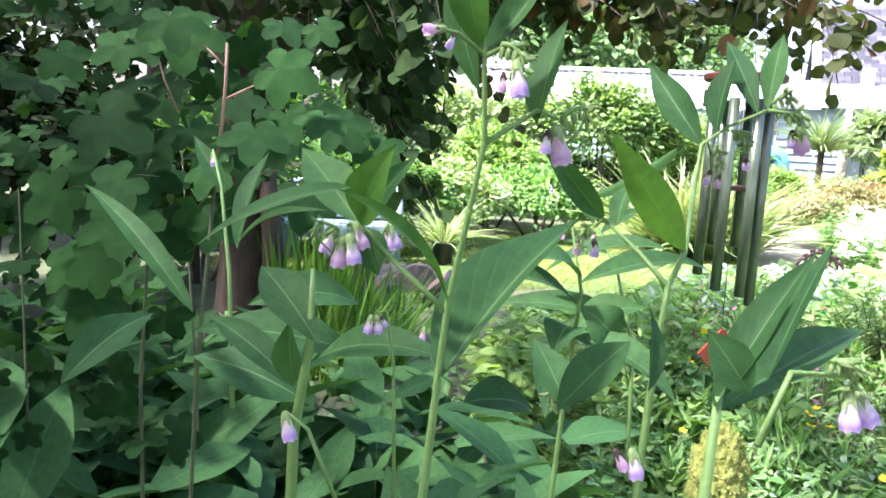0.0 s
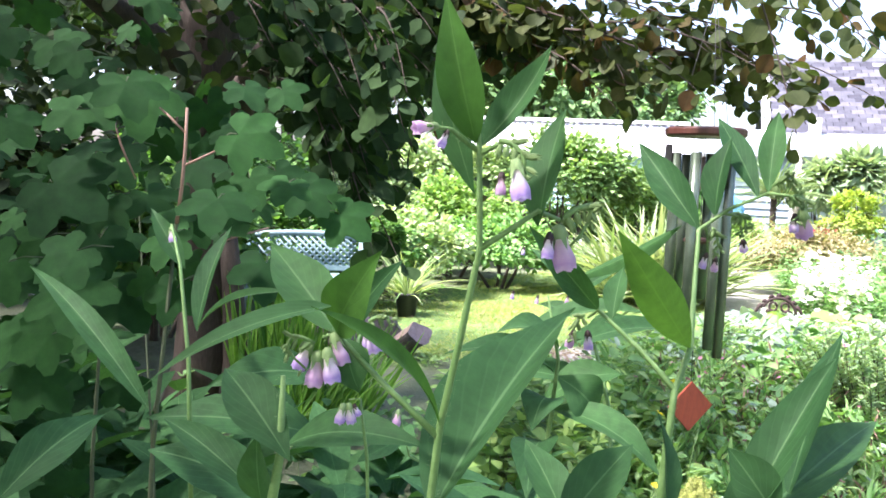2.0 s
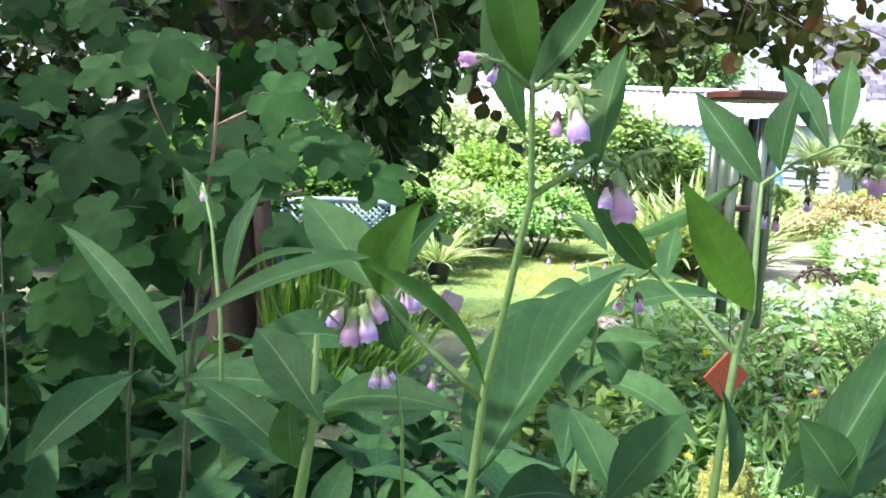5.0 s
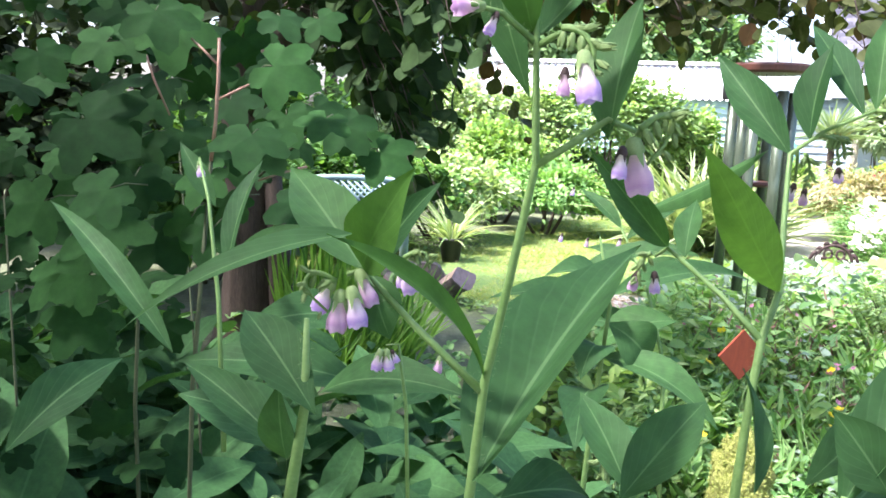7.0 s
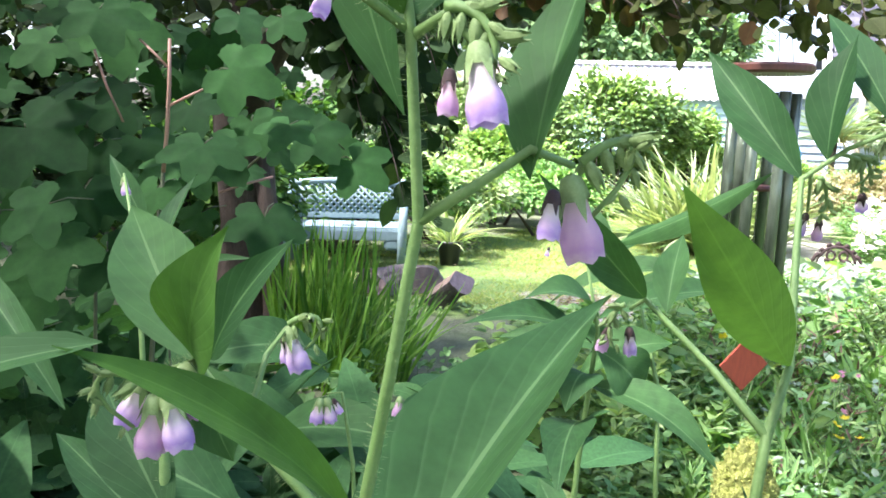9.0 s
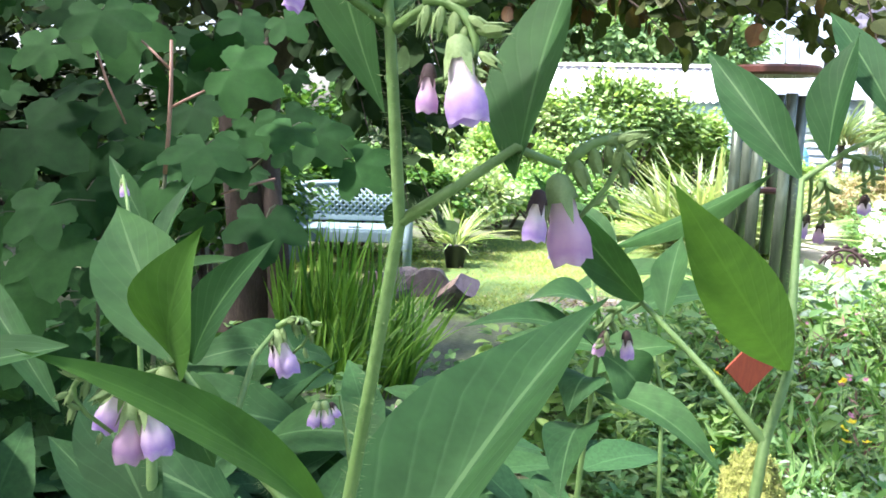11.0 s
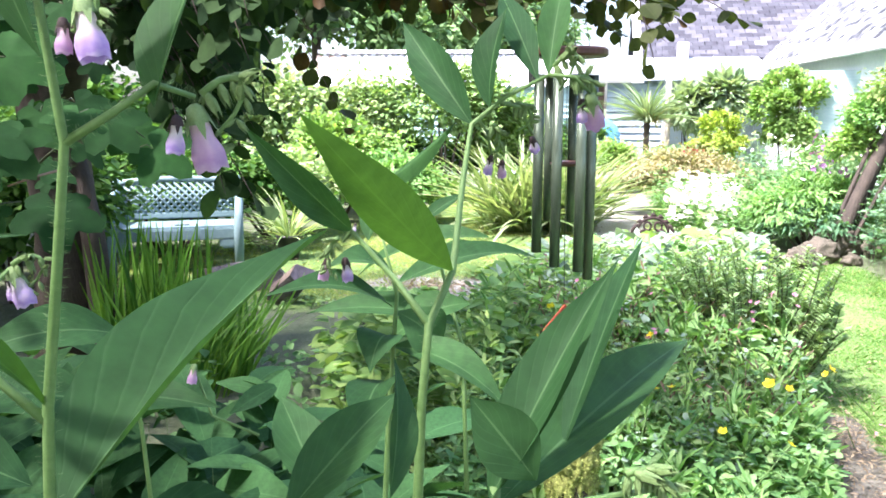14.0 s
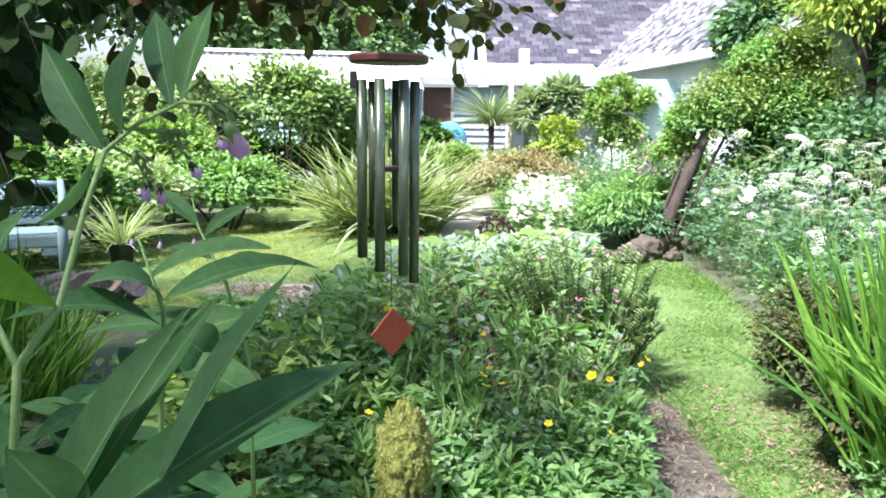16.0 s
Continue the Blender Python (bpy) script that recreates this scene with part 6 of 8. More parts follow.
def bed(name, region, plants, per, tall, shape, size, material, label, seed, spread=0.07, upright=0.3, tip=0.0, density=None, width=1.0, category="plants"):
    """Low herbs: short stems with leaves round them, scattered over an x-y region away from paths. One uncountable mass."""
    rng = np.random.default_rng(seed)
    x = rng.uniform(region[0], region[1], plants * 3)
    y = rng.uniform(region[2], region[3], plants * 3)
    ok = off_path(x, y)
    if density:
        ok &= density(x, y)
    x, y = x[ok][:plants], y[ok][:plants]
    n = len(x)
    h = tall[0] + (tall[1] - tall[0]) * rng.uniform(0, 1, n) ** 0.8
    h = np.minimum(h, rise(x, y) * rng.uniform(0.6, 1.0, n))
    i = np.repeat(np.arange(n), per)
    u = rng.uniform(0.25, 1.0, n * per)
    a = rng.uniform(0, 6.28, n * per)
    r = spread * rng.uniform(0.1, 1.0, n * per) * (1.15 - 0.5 * u)
    p = np.stack([x[i] + np.cos(a) * r, y[i] + np.sin(a) * r, h[i] * u], 1)
    ahead = np.stack([np.cos(a), np.sin(a), rng.normal(upright, 0.35, n * per)], 1)
    up = np.stack([rng.normal(0, .35, n * per), rng.normal(0, .35, n * per), np.ones(n * per)], 1)
    me = cloud(name, shape, p, ahead, up, size * rng.uniform(0.55, 1.2, n * per), width)
    shapes_v = np.stack([np.stack([x, y, np.zeros(n)], 1), np.stack([x + 0.004, y, np.zeros(n)], 1), np.stack([x + rng.normal(0, .02, n), y, h], 1)], 1).reshape(-1, 3)
    ob = solo(name, me, material, label, category, "stuff")
    st = bpy.data.meshes.new("stalks")
    st.from_pydata(shapes_v.tolist(), [], [(3 * k, 3 * k + 1, 3 * k + 2) for k in range(n)])
    tagged(part("stalks", st, M["stem"], ob), kind="stuff")
    return ob


bed("comfrey_bed", (-2.2, 0.9, 1.0, 3.6), 150, 11, (0.35, 0.95), LANCE, 0.26, M["comfrey_far"], "bed of broad dull-green comfrey leaves", 1, 0.07, 0.5, density=lambda x, y: (x < 0.32 * y - 0.30) & (y + 0.4 * x < 2.7), width=1.25)
bed("herb_bed", (-2.6, 0.6, 3.2, 4.6), 90, 10, (0.06, 0.26), OVAL, 0.07, M["cover"], "low leafy green ground cover", 2)
bed("herb_bed", (0.5, 3.2, 1.9, 4.2), 1000, 14, (0.12, 0.46), TRIFOIL, 0.055, M["cover"], "dense low green leaves with lobed edges", 3, 0.08)
bed("herb_bed", (0.5, 3.2, 2.4, 5.4), 700, 18, (0.25, 0.72), LANCE, 0.06, M["hedge"], "tangled thin-stemmed green herbs", 4, 0.06)
bed("nettle_bed", (0.6, 2.6, 3.2, 5.9), 300, 14, (0.4, 0.85), OVAL, 0.085, M["herb"], "upright leafy green stems in the bed", 5, 0.06, 0.1)
bed("lady_mantle_bed", (1.2, 3.6, 4.6, 6.6), 170, 9, (0.3, 0.62), LOBED, 0.15, M["lime"], "bright round lobed leaves in the bed", 6, 0.1)
bed("silver_bed", (1.9, 4.2, 5.4, 7.6), 520, 14, (0.22, 0.55), LANCE, 0.10, M["silver"], "silver-grey woolly leaves in the sunny bed", 7, 0.09, 0.4, width=1.3)
bed("silver_bed", (1.6, 2.9, 3.2, 4.8), 90, 14, (0.2, 0.55), OVAL, 0.09, M["silver"], "silver-grey leaves among the herbs", 8, 0.08, 0.4)
bed("umbel_foliage", (3.9, 6.8, 2.6, 6.6), 620, 16, (0.3, 0.95), TRIFOIL, 0.07, M["blue_green"], "ferny blue-green foliage under white umbels", 9, 0.10)
bed("umbel_foliage", (3.4, 5.0, 2.4, 4.6), 260, 14, (0.2, 0.55), OVAL, 0.06, M["cover"], "leafy low green edge of the flower bed", 10, 0.08)
bed("edge_weeds", (-1.9, 0.4, 6.9, 8.2), 420, 9, (0.06, 0.24), OVAL, 0.055, M["hedge"], "low ground ivy round the bench feet", 11, 0.07, density=None)
bed("bench_weeds", (-1.75, -0.25, 6.72, 7.12), 170, 10, (0.12, 0.30), OVAL, 0.055, M["bush"], "ground ivy grown up before the bench", 26, 0.07)
bed("flower_bed", (4.2, 6.6, 7.3, 10.2), 480, 13, (0.25, 0.7), LANCE, 0.085, M["cover"], "mixed green leaves of the far flower bed", 12, 0.08)
bed("flower_bed", (5.8, 8.6, 7.0, 12.2), 420, 13, (0.3, 0.85), OVAL, 0.085, M["blue_green"], "mixed green leaves below the house wing", 13, 0.10)
bed("lawn_weeds", (-1.5, 3.4, 5.6, 9.2), 420, 6, (0.03, 0.09), OVAL, 0.05, M["hedge"], "scattered broad weeds in the lawn", 14, 0.06)

bed("silver_bed", (1.0, 2.9, 3.9, 5.6), 150, 15, (0.45, 0.8), LANCE, 0.10, M["silver"], "silver-grey leafy stalks rising from the herbs", 15, 0.05, 0.5)
bed("herb_bed", (0.6, 2.9, 2.6, 4.8), 260, 16, (0.35, 0.8), LANCE, 0.055, M["lime"], "thin pale green upright stalks with narrow leaves", 16, 0.035, 0.9)
bed("nettle_bed", (0.2, 1.5, 2.9, 4.6), 110, 12, (0.45, 0.95), OVAL, 0.10, M["lime"], "bright upright leafy stems behind the stump", 18, 0.06, 0.1)
bed("herb_bed", (0.9, 2.4, 2.3, 4.0), 170, 8, (0.15, 0.6), TRIFOIL, 0.075, M["cover"], "broad lobed leaves among the low herbs", 19, 0.07)
bed("dry_stalks", (1.2, 2.6, 2.7, 4.0), 520, 5, (0.3, 0.70), NEEDLE, 0.055, M["dry_stem"], "thin dry brown stalks among the herbs", 20, 0.02, 1.2)
bed("silver_bed", (2.2, 3.4, 4.5, 5.7), 170, 14, (0.35, 0.62), LANCE, 0.11, M["silver"], "silver-grey woolly leaves in the sunny bed", 22, 0.08, 0.5, width=1.3)
bed("fine_grass", (0.8, 2.8, 2.3, 4.6), 380, 12, (0.3, 0.72), NEEDLE, 0.10, M["herb"], "fine pale grassy stems among the herbs", 23, 0.03, 1.6)
bed("grey_sprigs", (1.1, 2.9, 2.5, 4.4), 260, 14, (0.25, 0.66), OVAL, 0.035, M["silver"], "small grey-green sprigs among the herbs", 24, 0.05, 0.5)
bed("pale_leaf_bed", (0.6, 2.3, 2.1, 3.3), 420, 7, (0.12, 0.36), OVAL, 0.06, M["herb"], "pale toothed leaves at the front of the bed", 25, 0.07, 0.15)
# dark-stemmed small-leaved shrub by the path
M["hebe"] = leaf_mat("hebe_leaf", (0.14, 0.24, 0.10), (0.30, 0.42, 0.21), 0.5, 0.3, fine=20)
hebe = thing("hebe_shrub", (2.32, 3.55, 0), "upright shrub with small leaves in neat ranks", "shrub")
rng = np.random.default_rng(77)
P, A, U, stems = [], [], [], []
for k in range(120):
    a = rng.uniform(0, 6.28)
    r = 0.46 * math.sqrt(rng.uniform(0, 1))
    b = a + rng.normal(0, 0.5)
    pts = arc((0.5 * r * math.cos(a), 0.5 * r * math.sin(a), 0), (r * math.cos(b), r * math.sin(b), rng.uniform(0.42, 0.86) - 0.25 * r), 0.02, 6, (rng.normal(0, 0.03), rng.normal(0, 0.03), 0))
    stems.append(tube(pts, [0.006, 0.005, 0.0045, 0.004, 0.003, 0.0025, 0.0015], 5))
    for j in range(1, 6):
        for m in range(9):
            q = pts[j].lerp(pts[j + 1], m / 11)
            for s in (-1, 1):
                b = a + 1.57 * (m % 2)
                P.append(q)
                A.append((s * math.cos(b), s * math.sin(b), 0.7))
                U.append((-s * math.cos(b), -s * math.sin(b), 1.2))
for v, f in stems:
    part("stem", mesh_of("stem", v, f), M["bark"], hebe)
tagged(part("foliage", cloud("foliage", TINY, P, A, U, 0.040 * rng.uniform(0.6, 1.2, len(P))), M["hebe"], hebe), kind="stuff")

# ---- flowers ----
def ring_flower(petals, long, wide, cup=0.15):
    V, F, U = [], [], []
    for k in range(petals):
        a = 2 * math.pi * k / petals
        c, s = math.cos(a), math.sin(a)
        o = len(V)
        for r, w in ((0.08, 0.06), (0.6, wide), (1.0, wide * 0.35)):
            for sg in (-1, 1):
                V.append((c * r * long - s * w * sg, s * r * long + c * w * sg, cup * r * r))
                U.append((0.5, r))
        nxt = 6 * ((k + 1) % petals)
        F += [(o, o + 1, nxt, 6 * petals), (o, o + 1, o + 3, o + 2), (o + 2, o + 3, o + 5, o + 4)]
    V.append((0, 0, 0.02))
    U.append((0.5, 0))
    V = np.array(V)
    V = V[:, [0, 2, 1]] * [1, 1, -1]            # the disc faces along the leaf's length
    return V, np.array(F), np.array(U)


def dome_flower(n=34, seed=0):
    rng = np.random.default_rng(seed)
    V, F, U = [], [], []
    for k in range(n):
        a, r = 2.4 * k, math.sqrt((k + 0.5) / n) * 0.5
        cx, cy, cz = r * math.cos(a), r * math.sin(a), 0.16 * (1 - 4 * r * r) + rng.uniform(-.02, .02)
        o = len(V)
        s = 0.062
        for j in range(4):
            b = 1.57 * j + rng.uniform(0, 1.5)
            V.append((cx + s * math.cos(b), cy + s * math.sin(b), cz + rng.uniform(-.015, .015)))
            U.append((0.5, 0.5))
        F.append((o, o + 1, o + 2, o + 3))
    V = np.array(V)
    V = V[:, [0, 2, 1]] * [1, 1, -1]
    return V, np.array(F), np.array(U)


CUP5, DAISY, UMBEL = ring_flower(5, 0.5, 0.24, 0.2), ring_flower(9, 0.5, 0.11, 0.05), dome_flower()


def blooms(name, spots, shape, size, material, label, seed, stem=0.25, category="flower", tilt=0.3, face=(0, 0, 1)):
    """Flower heads on thin stalks, each an object of its own, grouped."""
    rng = np.random.default_rng(seed)
    me = cloud(name, shape, [(0, 0, 0)], [(0, 0, 1)], [(0, -1, 0)], [1.0])
    me.materials.append(material)
    sv, sf = tube([(0, 0, 0), (0.006, 0.004, -stem * 0.5), (0, 0, -stem)], [0.0018, 0.002, 0.0022], 4)
    sm = mesh_of("stalk", sv, sf)
    sm.materials.append(M["stem"])
    for x, y, z in spots:
        ob = new(name, me)
        k = size * rng.uniform(0.75, 1.2)
        ob.location = (x, y, z)
        ob.rotation_euler = (rng.normal(face[0], tilt), rng.normal(face[1], tilt), rng.uniform(0, 6.28))
        ob.scale = (k, k, k)
        tagged(ob, label, category, label)
        st = new("stalk", sm)
        st.parent = ob
        st.scale = (1 / k, 1 / k, min(z, stem) / stem / k)


def spots_in(region, n, seed, low, high, lumps=0):
    rng = np.random.default_rng(seed)
    out = []
    cs = [(rng.uniform(region[0], region[1]), rng.uniform(region[2], region[3])) for _ in range(max(lumps, 1))]
    for _ in range(n):
        if lumps:
            c = cs[rng.integers(0, lumps)]
            x, y = rng.normal(c[0], 0.12), rng.normal(c[1], 0.12)
        else:
            x, y = rng.uniform(region[0], region[1]), rng.uniform(region[2], region[3])
        if off_path(np.array([x]), np.array([y]))[0]:
            out.append((x, y, rng.uniform(low, high)))
    return out


def in_drift(x, y):
    """An uneven oval patch that slants away from the ironwork."""
    u, v = (x - 4.75 - 0.45 * (y - 8.4)) / 0.55, (y - 8.4) / 0.95
    return u * u + v * v < 0.75 + 0.35 * math.sin(5 * x + 3 * y) and x / y < 0.625


blooms("umbel", spots_in((4.3, 6.6, 3.4, 5.9), 215, 1, 0.66, 1.3), UMBEL, 0.115, M["white_petal"], "flat white umbel flower head on a stalk", 1, 0.5)
blooms("umbel", spots_in((3.9, 5.2, 3.6, 5.2), 90, 2, 0.35, 0.8), UMBEL, 0.10, M["white_petal"], "flat white umbel flower head on a stalk", 2, 0.4)
blooms("white_poppy", spots_in((4.2, 5.2, 5.2, 6.3), 22, 3, 0.45, 0.85), CUP5, 0.11, M["white_petal"], "large white open flower in the bed", 3, 0.4, face=(0.7, 0, 0))
blooms("white_daisy", [(x, y, z - 0.08 + 0.12 * (y - 8.0)) for x, y, z in spots_in((3.9, 5.7, 7.4, 9.3), 260, 4, 0.25, 0.6) if in_drift(x, y)], DAISY, 0.085, M["white_petal"], "small white daisy in a dense drift", 4, 0.3, face=(0.4, 0, 0))
blooms("white_daisy", spots_in((1.9, 2.75, 8.2, 8.6), 90, 5, 0.15, 0.6), DAISY, 0.08, M["white_petal"], "small white daisy before the striped flax", 5, 0.3, face=(0.7, 0, 0))
blooms("white_daisy", spots_in((5.1, 6.5, 7.2, 8.4), 170, 6, 0.65, 1.2), DAISY, 0.055, M["white_petal"], "white daisy on a tall stem", 6, 0.5, face=(0.5, 0, 0))
blooms("buttercup", [(1.42, 2.82, 0.40), (1.47, 2.86, 0.41), (1.40, 2.75, 0.38), (1.50, 2.80, 0.36), (1.86, 2.70, 0.385), (1.92, 2.66, 0.375), (2.12, 2.72, 0.40), (2.16, 2.74, 0.41), (0.86, 2.55, 0.42), (1.05, 3.1, 0.5), (1.55, 2.5, 0.3), (1.2, 3.4, 0.55), (1.6, 3.2, 0.45), (1.72, 2.35, 0.3)], CUP5, 0.04, M["yellow_petal"], "yellow buttercup on a thin stem", 7, 0.35, face=(0.5, 0, 0))
blooms("pink_campion", [(1.60, 2.78, 0.39), (1.63, 2.75, 0.37), (1.92, 2.60, 0.34), (1.95, 3.2, 0.52), (1.85, 3.1, 0.5), (2.05, 3.3, 0.55), (1.2, 3.0, 0.58), (1.75, 3.4, 0.66), (2.2, 3.0, 0.42), (1.4, 3.6, 0.62), (2.3, 3.2, 0.6), (1.0, 3.3, 0.6), (2.4, 3.5, 0.62), (2.1, 3.6, 0.7), (1.5, 3.3, 0.55), (2.35, 2.9, 0.2)] + spots_in((1.2, 2.7, 2.8, 4.6), 60, 8, 0.42, 0.74), CUP5, 0.024, M["pink_petal"], "small pink campion flower in the bed", 8, 0.35, face=(0.5, 0, 0))
blooms("foxglove_spike", spots_in((5.35, 5.65, 7.0, 7.5), 40, 9, 0.75, 1.15), CUP5, 0.07, M["purple_petal"], "purple flower on a tall spike", 9, 0.5, face=(1.0, 0, 0))
rng = np.random.default_rng(91)
sp = np.array([(x, y, z - 0.08 + 0.12 * (y - 8.0)) for x, y, z in spots_in((3.9, 5.7, 7.4, 9.3), 1900, 14, 0.12, 0.62) if in_drift(x, y)])
solo("daisy_drift", cloud("daisy_drift", DAISY, sp, unit_rows(rng, len(sp)) * 0.5 + [0, -0.4, 1], unit_rows(rng, len(sp)), 0.075 * rng.uniform(0.7, 1.2, len(sp))), M["white_petal"], "dense drift of small white daisies", "flowers", "stuff")
bed("daisy_foliage", (3.9, 5.2, 7.7, 9.2), 260, 12, (0.15, 0.5), LANCE, 0.06, M["herb"], "fine green leaves under the white daisies", 21, 0.06)
# petals fallen on the path
blooms("fallen_petal", [(2.3 + 0.5 * random.random() + 0.3 * k / 24, 2.35 + 0.9 * k / 24 + 0.3 * random.random(), 0.012) for k in range(24)], ring_flower(2, 0.5, 0.24, 0.05), 0.03, M["pink_petal"], "fallen pink petal lying on the path", 10, 0.01)

# ---- grass ----
BLADE_TRI = (np.array([(-0.045, 0, 0), (0.045, 0, 0), (0.02, 0.6, -0.05), (0.0, 1.0, -0.2)]), np.array([(0, 1, 2), (0, 2, 3)]), np.array([(0, 0), (1, 0), (0.6, 0.6), (0.5, 1)]))


def grass(line, n, tall, name, label, seed, bar=0.47):
    rng = np.random.default_rng(seed)
    xs, ys = [q[0] for q in line], [q[1] for q in line]
    x = rng.uniform(min(xs) - 1, max(xs) + 1, n * 5)
    y = rng.uniform(min(ys) - 1, max(ys) + 1, n * 5)
    ok = (band(x, y, line) + rng.normal(0, 0.05, len(x)) > bar) & (band(x, y, GRAVEL) < 0.5) & (band(x, y, BARE) + rng.normal(0, 0.12, len(x)) < 0.55)
    x, y = x[ok][:n], y[ok][:n]
    m = len(x)
    p = np.stack([x, y, np.full(m, -0.012)], 1)
    a = rng.uniform(0, 6.28, m)
    ahead = np.stack([np.cos(a) * 0.8, np.sin(a) * 0.8, rng.uniform(0.4, 1.3, m)], 1)
    up = np.stack([-np.cos(a), -np.sin(a), np.full(m, 0.8)], 1)
    solo(name, cloud(name, BLADE_TRI, p, ahead, up, tall * rng.uniform(0.5, 1.2, m)), M["grass"] if bar < 0.5 and line is GRASS_PATH else M["lawn_grass"], label, "grass", "stuff")


grass(GRASS_PATH, 60000, 0.05, "path_grass", "short mown grass of the garden path", 1)
grass(LAWN, 42000, 0.055, "lawn_grass", "short sunlit lawn grass", 2)
grass(LAWN_BACK, 12000, 0.055, "lawn_grass", "short sunlit lawn grass", 3)


# ---- litter on the path and lawn ----
def litter(line, n, size, material, label, seed, spread=0.5):
    rng = np.random.default_rng(seed)
    k = rng.integers(0, len(line) - 1, n)
    u = rng.uniform(size=n)
    q = np.array(line)
    c = q[k] * (1 - u[:, None]) + q[k + 1] * u[:, None]
    x, y = c[:, 0] + rng.normal(0, 1, n) * c[:, 2] * spread, c[:, 1] + rng.normal(0, 1, n) * c[:, 2] * spread
    a = rng.uniform(0, 6.28, n)
    p = np.stack([x, y, rng.uniform(0.004, 0.03, n)], 1)
    ahead = np.stack([np.cos(a), np.sin(a), rng.normal(0, 0.2, n)], 1)
    up = np.stack([rng.normal(0, 0.3, n), rng.normal(0, 0.3, n), np.ones(n)], 1)
    solo("leaf_litter", cloud("leaf_litter", LANCE, p, ahead, up, size * rng.uniform(0.4, 1.3, n)), material, label, "litter", "stuff")


litter(BARE, 1500, 0.022, M["dry"], "dry brown leaf crumbs on the trodden soil", 1, 0.6)
litter(GRASS_PATH, 1100, 0.026, M["dry"], "dry brown leaf crumbs in the grass", 2, 0.55)
litter([(2.55, 1.9, 0.25), (2.85, 2.4, 0.22), (3.1, 3.0, 0.2)], 1100, 0.028, M["dry"], "dry brown leaves along the path edge", 3, 0.5)
litter(CHIPS, 1200, 0.05, M["dry"], "pale wood chips and dry leaves on the ground", 5, 0.5)
litter(LAWN, 900, 0.035, M["dry"], "dry leaves scattered on the lawn", 4, 0.6)
# ---- comfrey in the foreground ----
def petal_mat():
    m, t, p, out = nodes_of("comfrey_bell")
    sep = t.nodes.new("ShaderNodeSeparateXYZ")
    t.links.new(t.nodes.new("ShaderNodeTexCoord").outputs["Object"], sep.inputs[0])
    down = math_of(t, "MULTIPLY", sep.outputs[2], -1 / 0.0175)
    rnd = t.nodes.new("ShaderNodeObjectInfo").outputs["Random"]
    down = math_of(t, "ADD", down, math_of(t, "MULTIPLY", math_of(t, "SUBTRACT", noise_of(t, 260, 3), 0.5), 0.6))
    col = ramp_of(t, [(0.0, (0.72, 0.66, 0.54)), (0.38, (0.84, 0.78, 0.80)), (0.6, (0.74, 0.58, 0.80)), (0.85, (0.50, 0.33, 0.74)), (1.0, (0.70, 0.58, 0.84))], down)
    pink = ramp_of(t, [(0.0, (0.70, 0.58, 0.54)), (0.4, (0.72, 0.48, 0.62)), (0.8, (0.60, 0.34, 0.56)), (1.0, (0.72, 0.50, 0.66))], down)
    col = mix_of(t, math_of(t, "MULTIPLY", math_of(t, "GREATER_THAN", rnd, 0.62), 0.7), col, pink)
    t.links.new(col, p.inputs["Base Color"])
    p.inputs["Roughness"].default_value = 0.6
    tr = t.nodes.new("ShaderNodeBsdfTranslucent")
    t.links.new(col, tr.inputs["Color"])
    ms = t.nodes.new("ShaderNodeMixShader")
    ms.inputs[0].default_value = 0.4
    t.links.new(p.outputs[0], ms.inputs[1])
    t.links.new(tr.outputs[0], ms.inputs[2])
    t.links.new(ms.outputs[0], out.inputs["Surface"])
    return m


M["bell"] = petal_mat()
M["calyx"] = plain_mat("hairy_calyx", (0.13, 0.22, 0.07), (0.24, 0.34, 0.14), 0.7, 200, 0.2, 0.001)
M["calyx_dark"] = plain_mat("dark_calyx", (0.02, 0.012, 0.014), (0.06, 0.035, 0.03), 0.8, 200, 0.2, 0.001)
M["bud"] = plain_mat("hairy_bud", (0.12, 0.21, 0.06), (0.22, 0.32, 0.12), 0.7, 200, 0.2, 0.001)


def lathe(profile, sides=12, teeth=0.0):
    verts, faces = [], []
    for i, (r, z) in enumerate(profile):
        for k in range(sides):
            a = 2 * math.pi * k / sides
            rr = r * (1 + (0.10 * math.cos(5 * a) if i == len(profile) - 1 else 0.03 * math.cos(5 * a)))
            zz = z - (teeth * (0.5 + 0.5 * math.cos(5 * a)) if i == len(profile) - 1 else 0)
            verts.append((rr * math.cos(a), rr * math.sin(a), zz))
        if i:
            for k in range(sides):
                o = (i - 1) * sides
                faces.append((o + k, o + sides + k, o + sides + (k + 1) % sides, o + (k + 1) % sides))
    return verts, faces


BELL = mesh_of("bell", *lathe([(0.0014, 0), (0.0027, -0.001), (0.0032, -0.004), (0.0035, -0.0075), (0.0046, -0.0100), (0.0053, -0.0125), (0.0052, -0.0150), (0.0048, -0.0166)], 20, 0.0011))
BELL.materials.append(M["bell"])


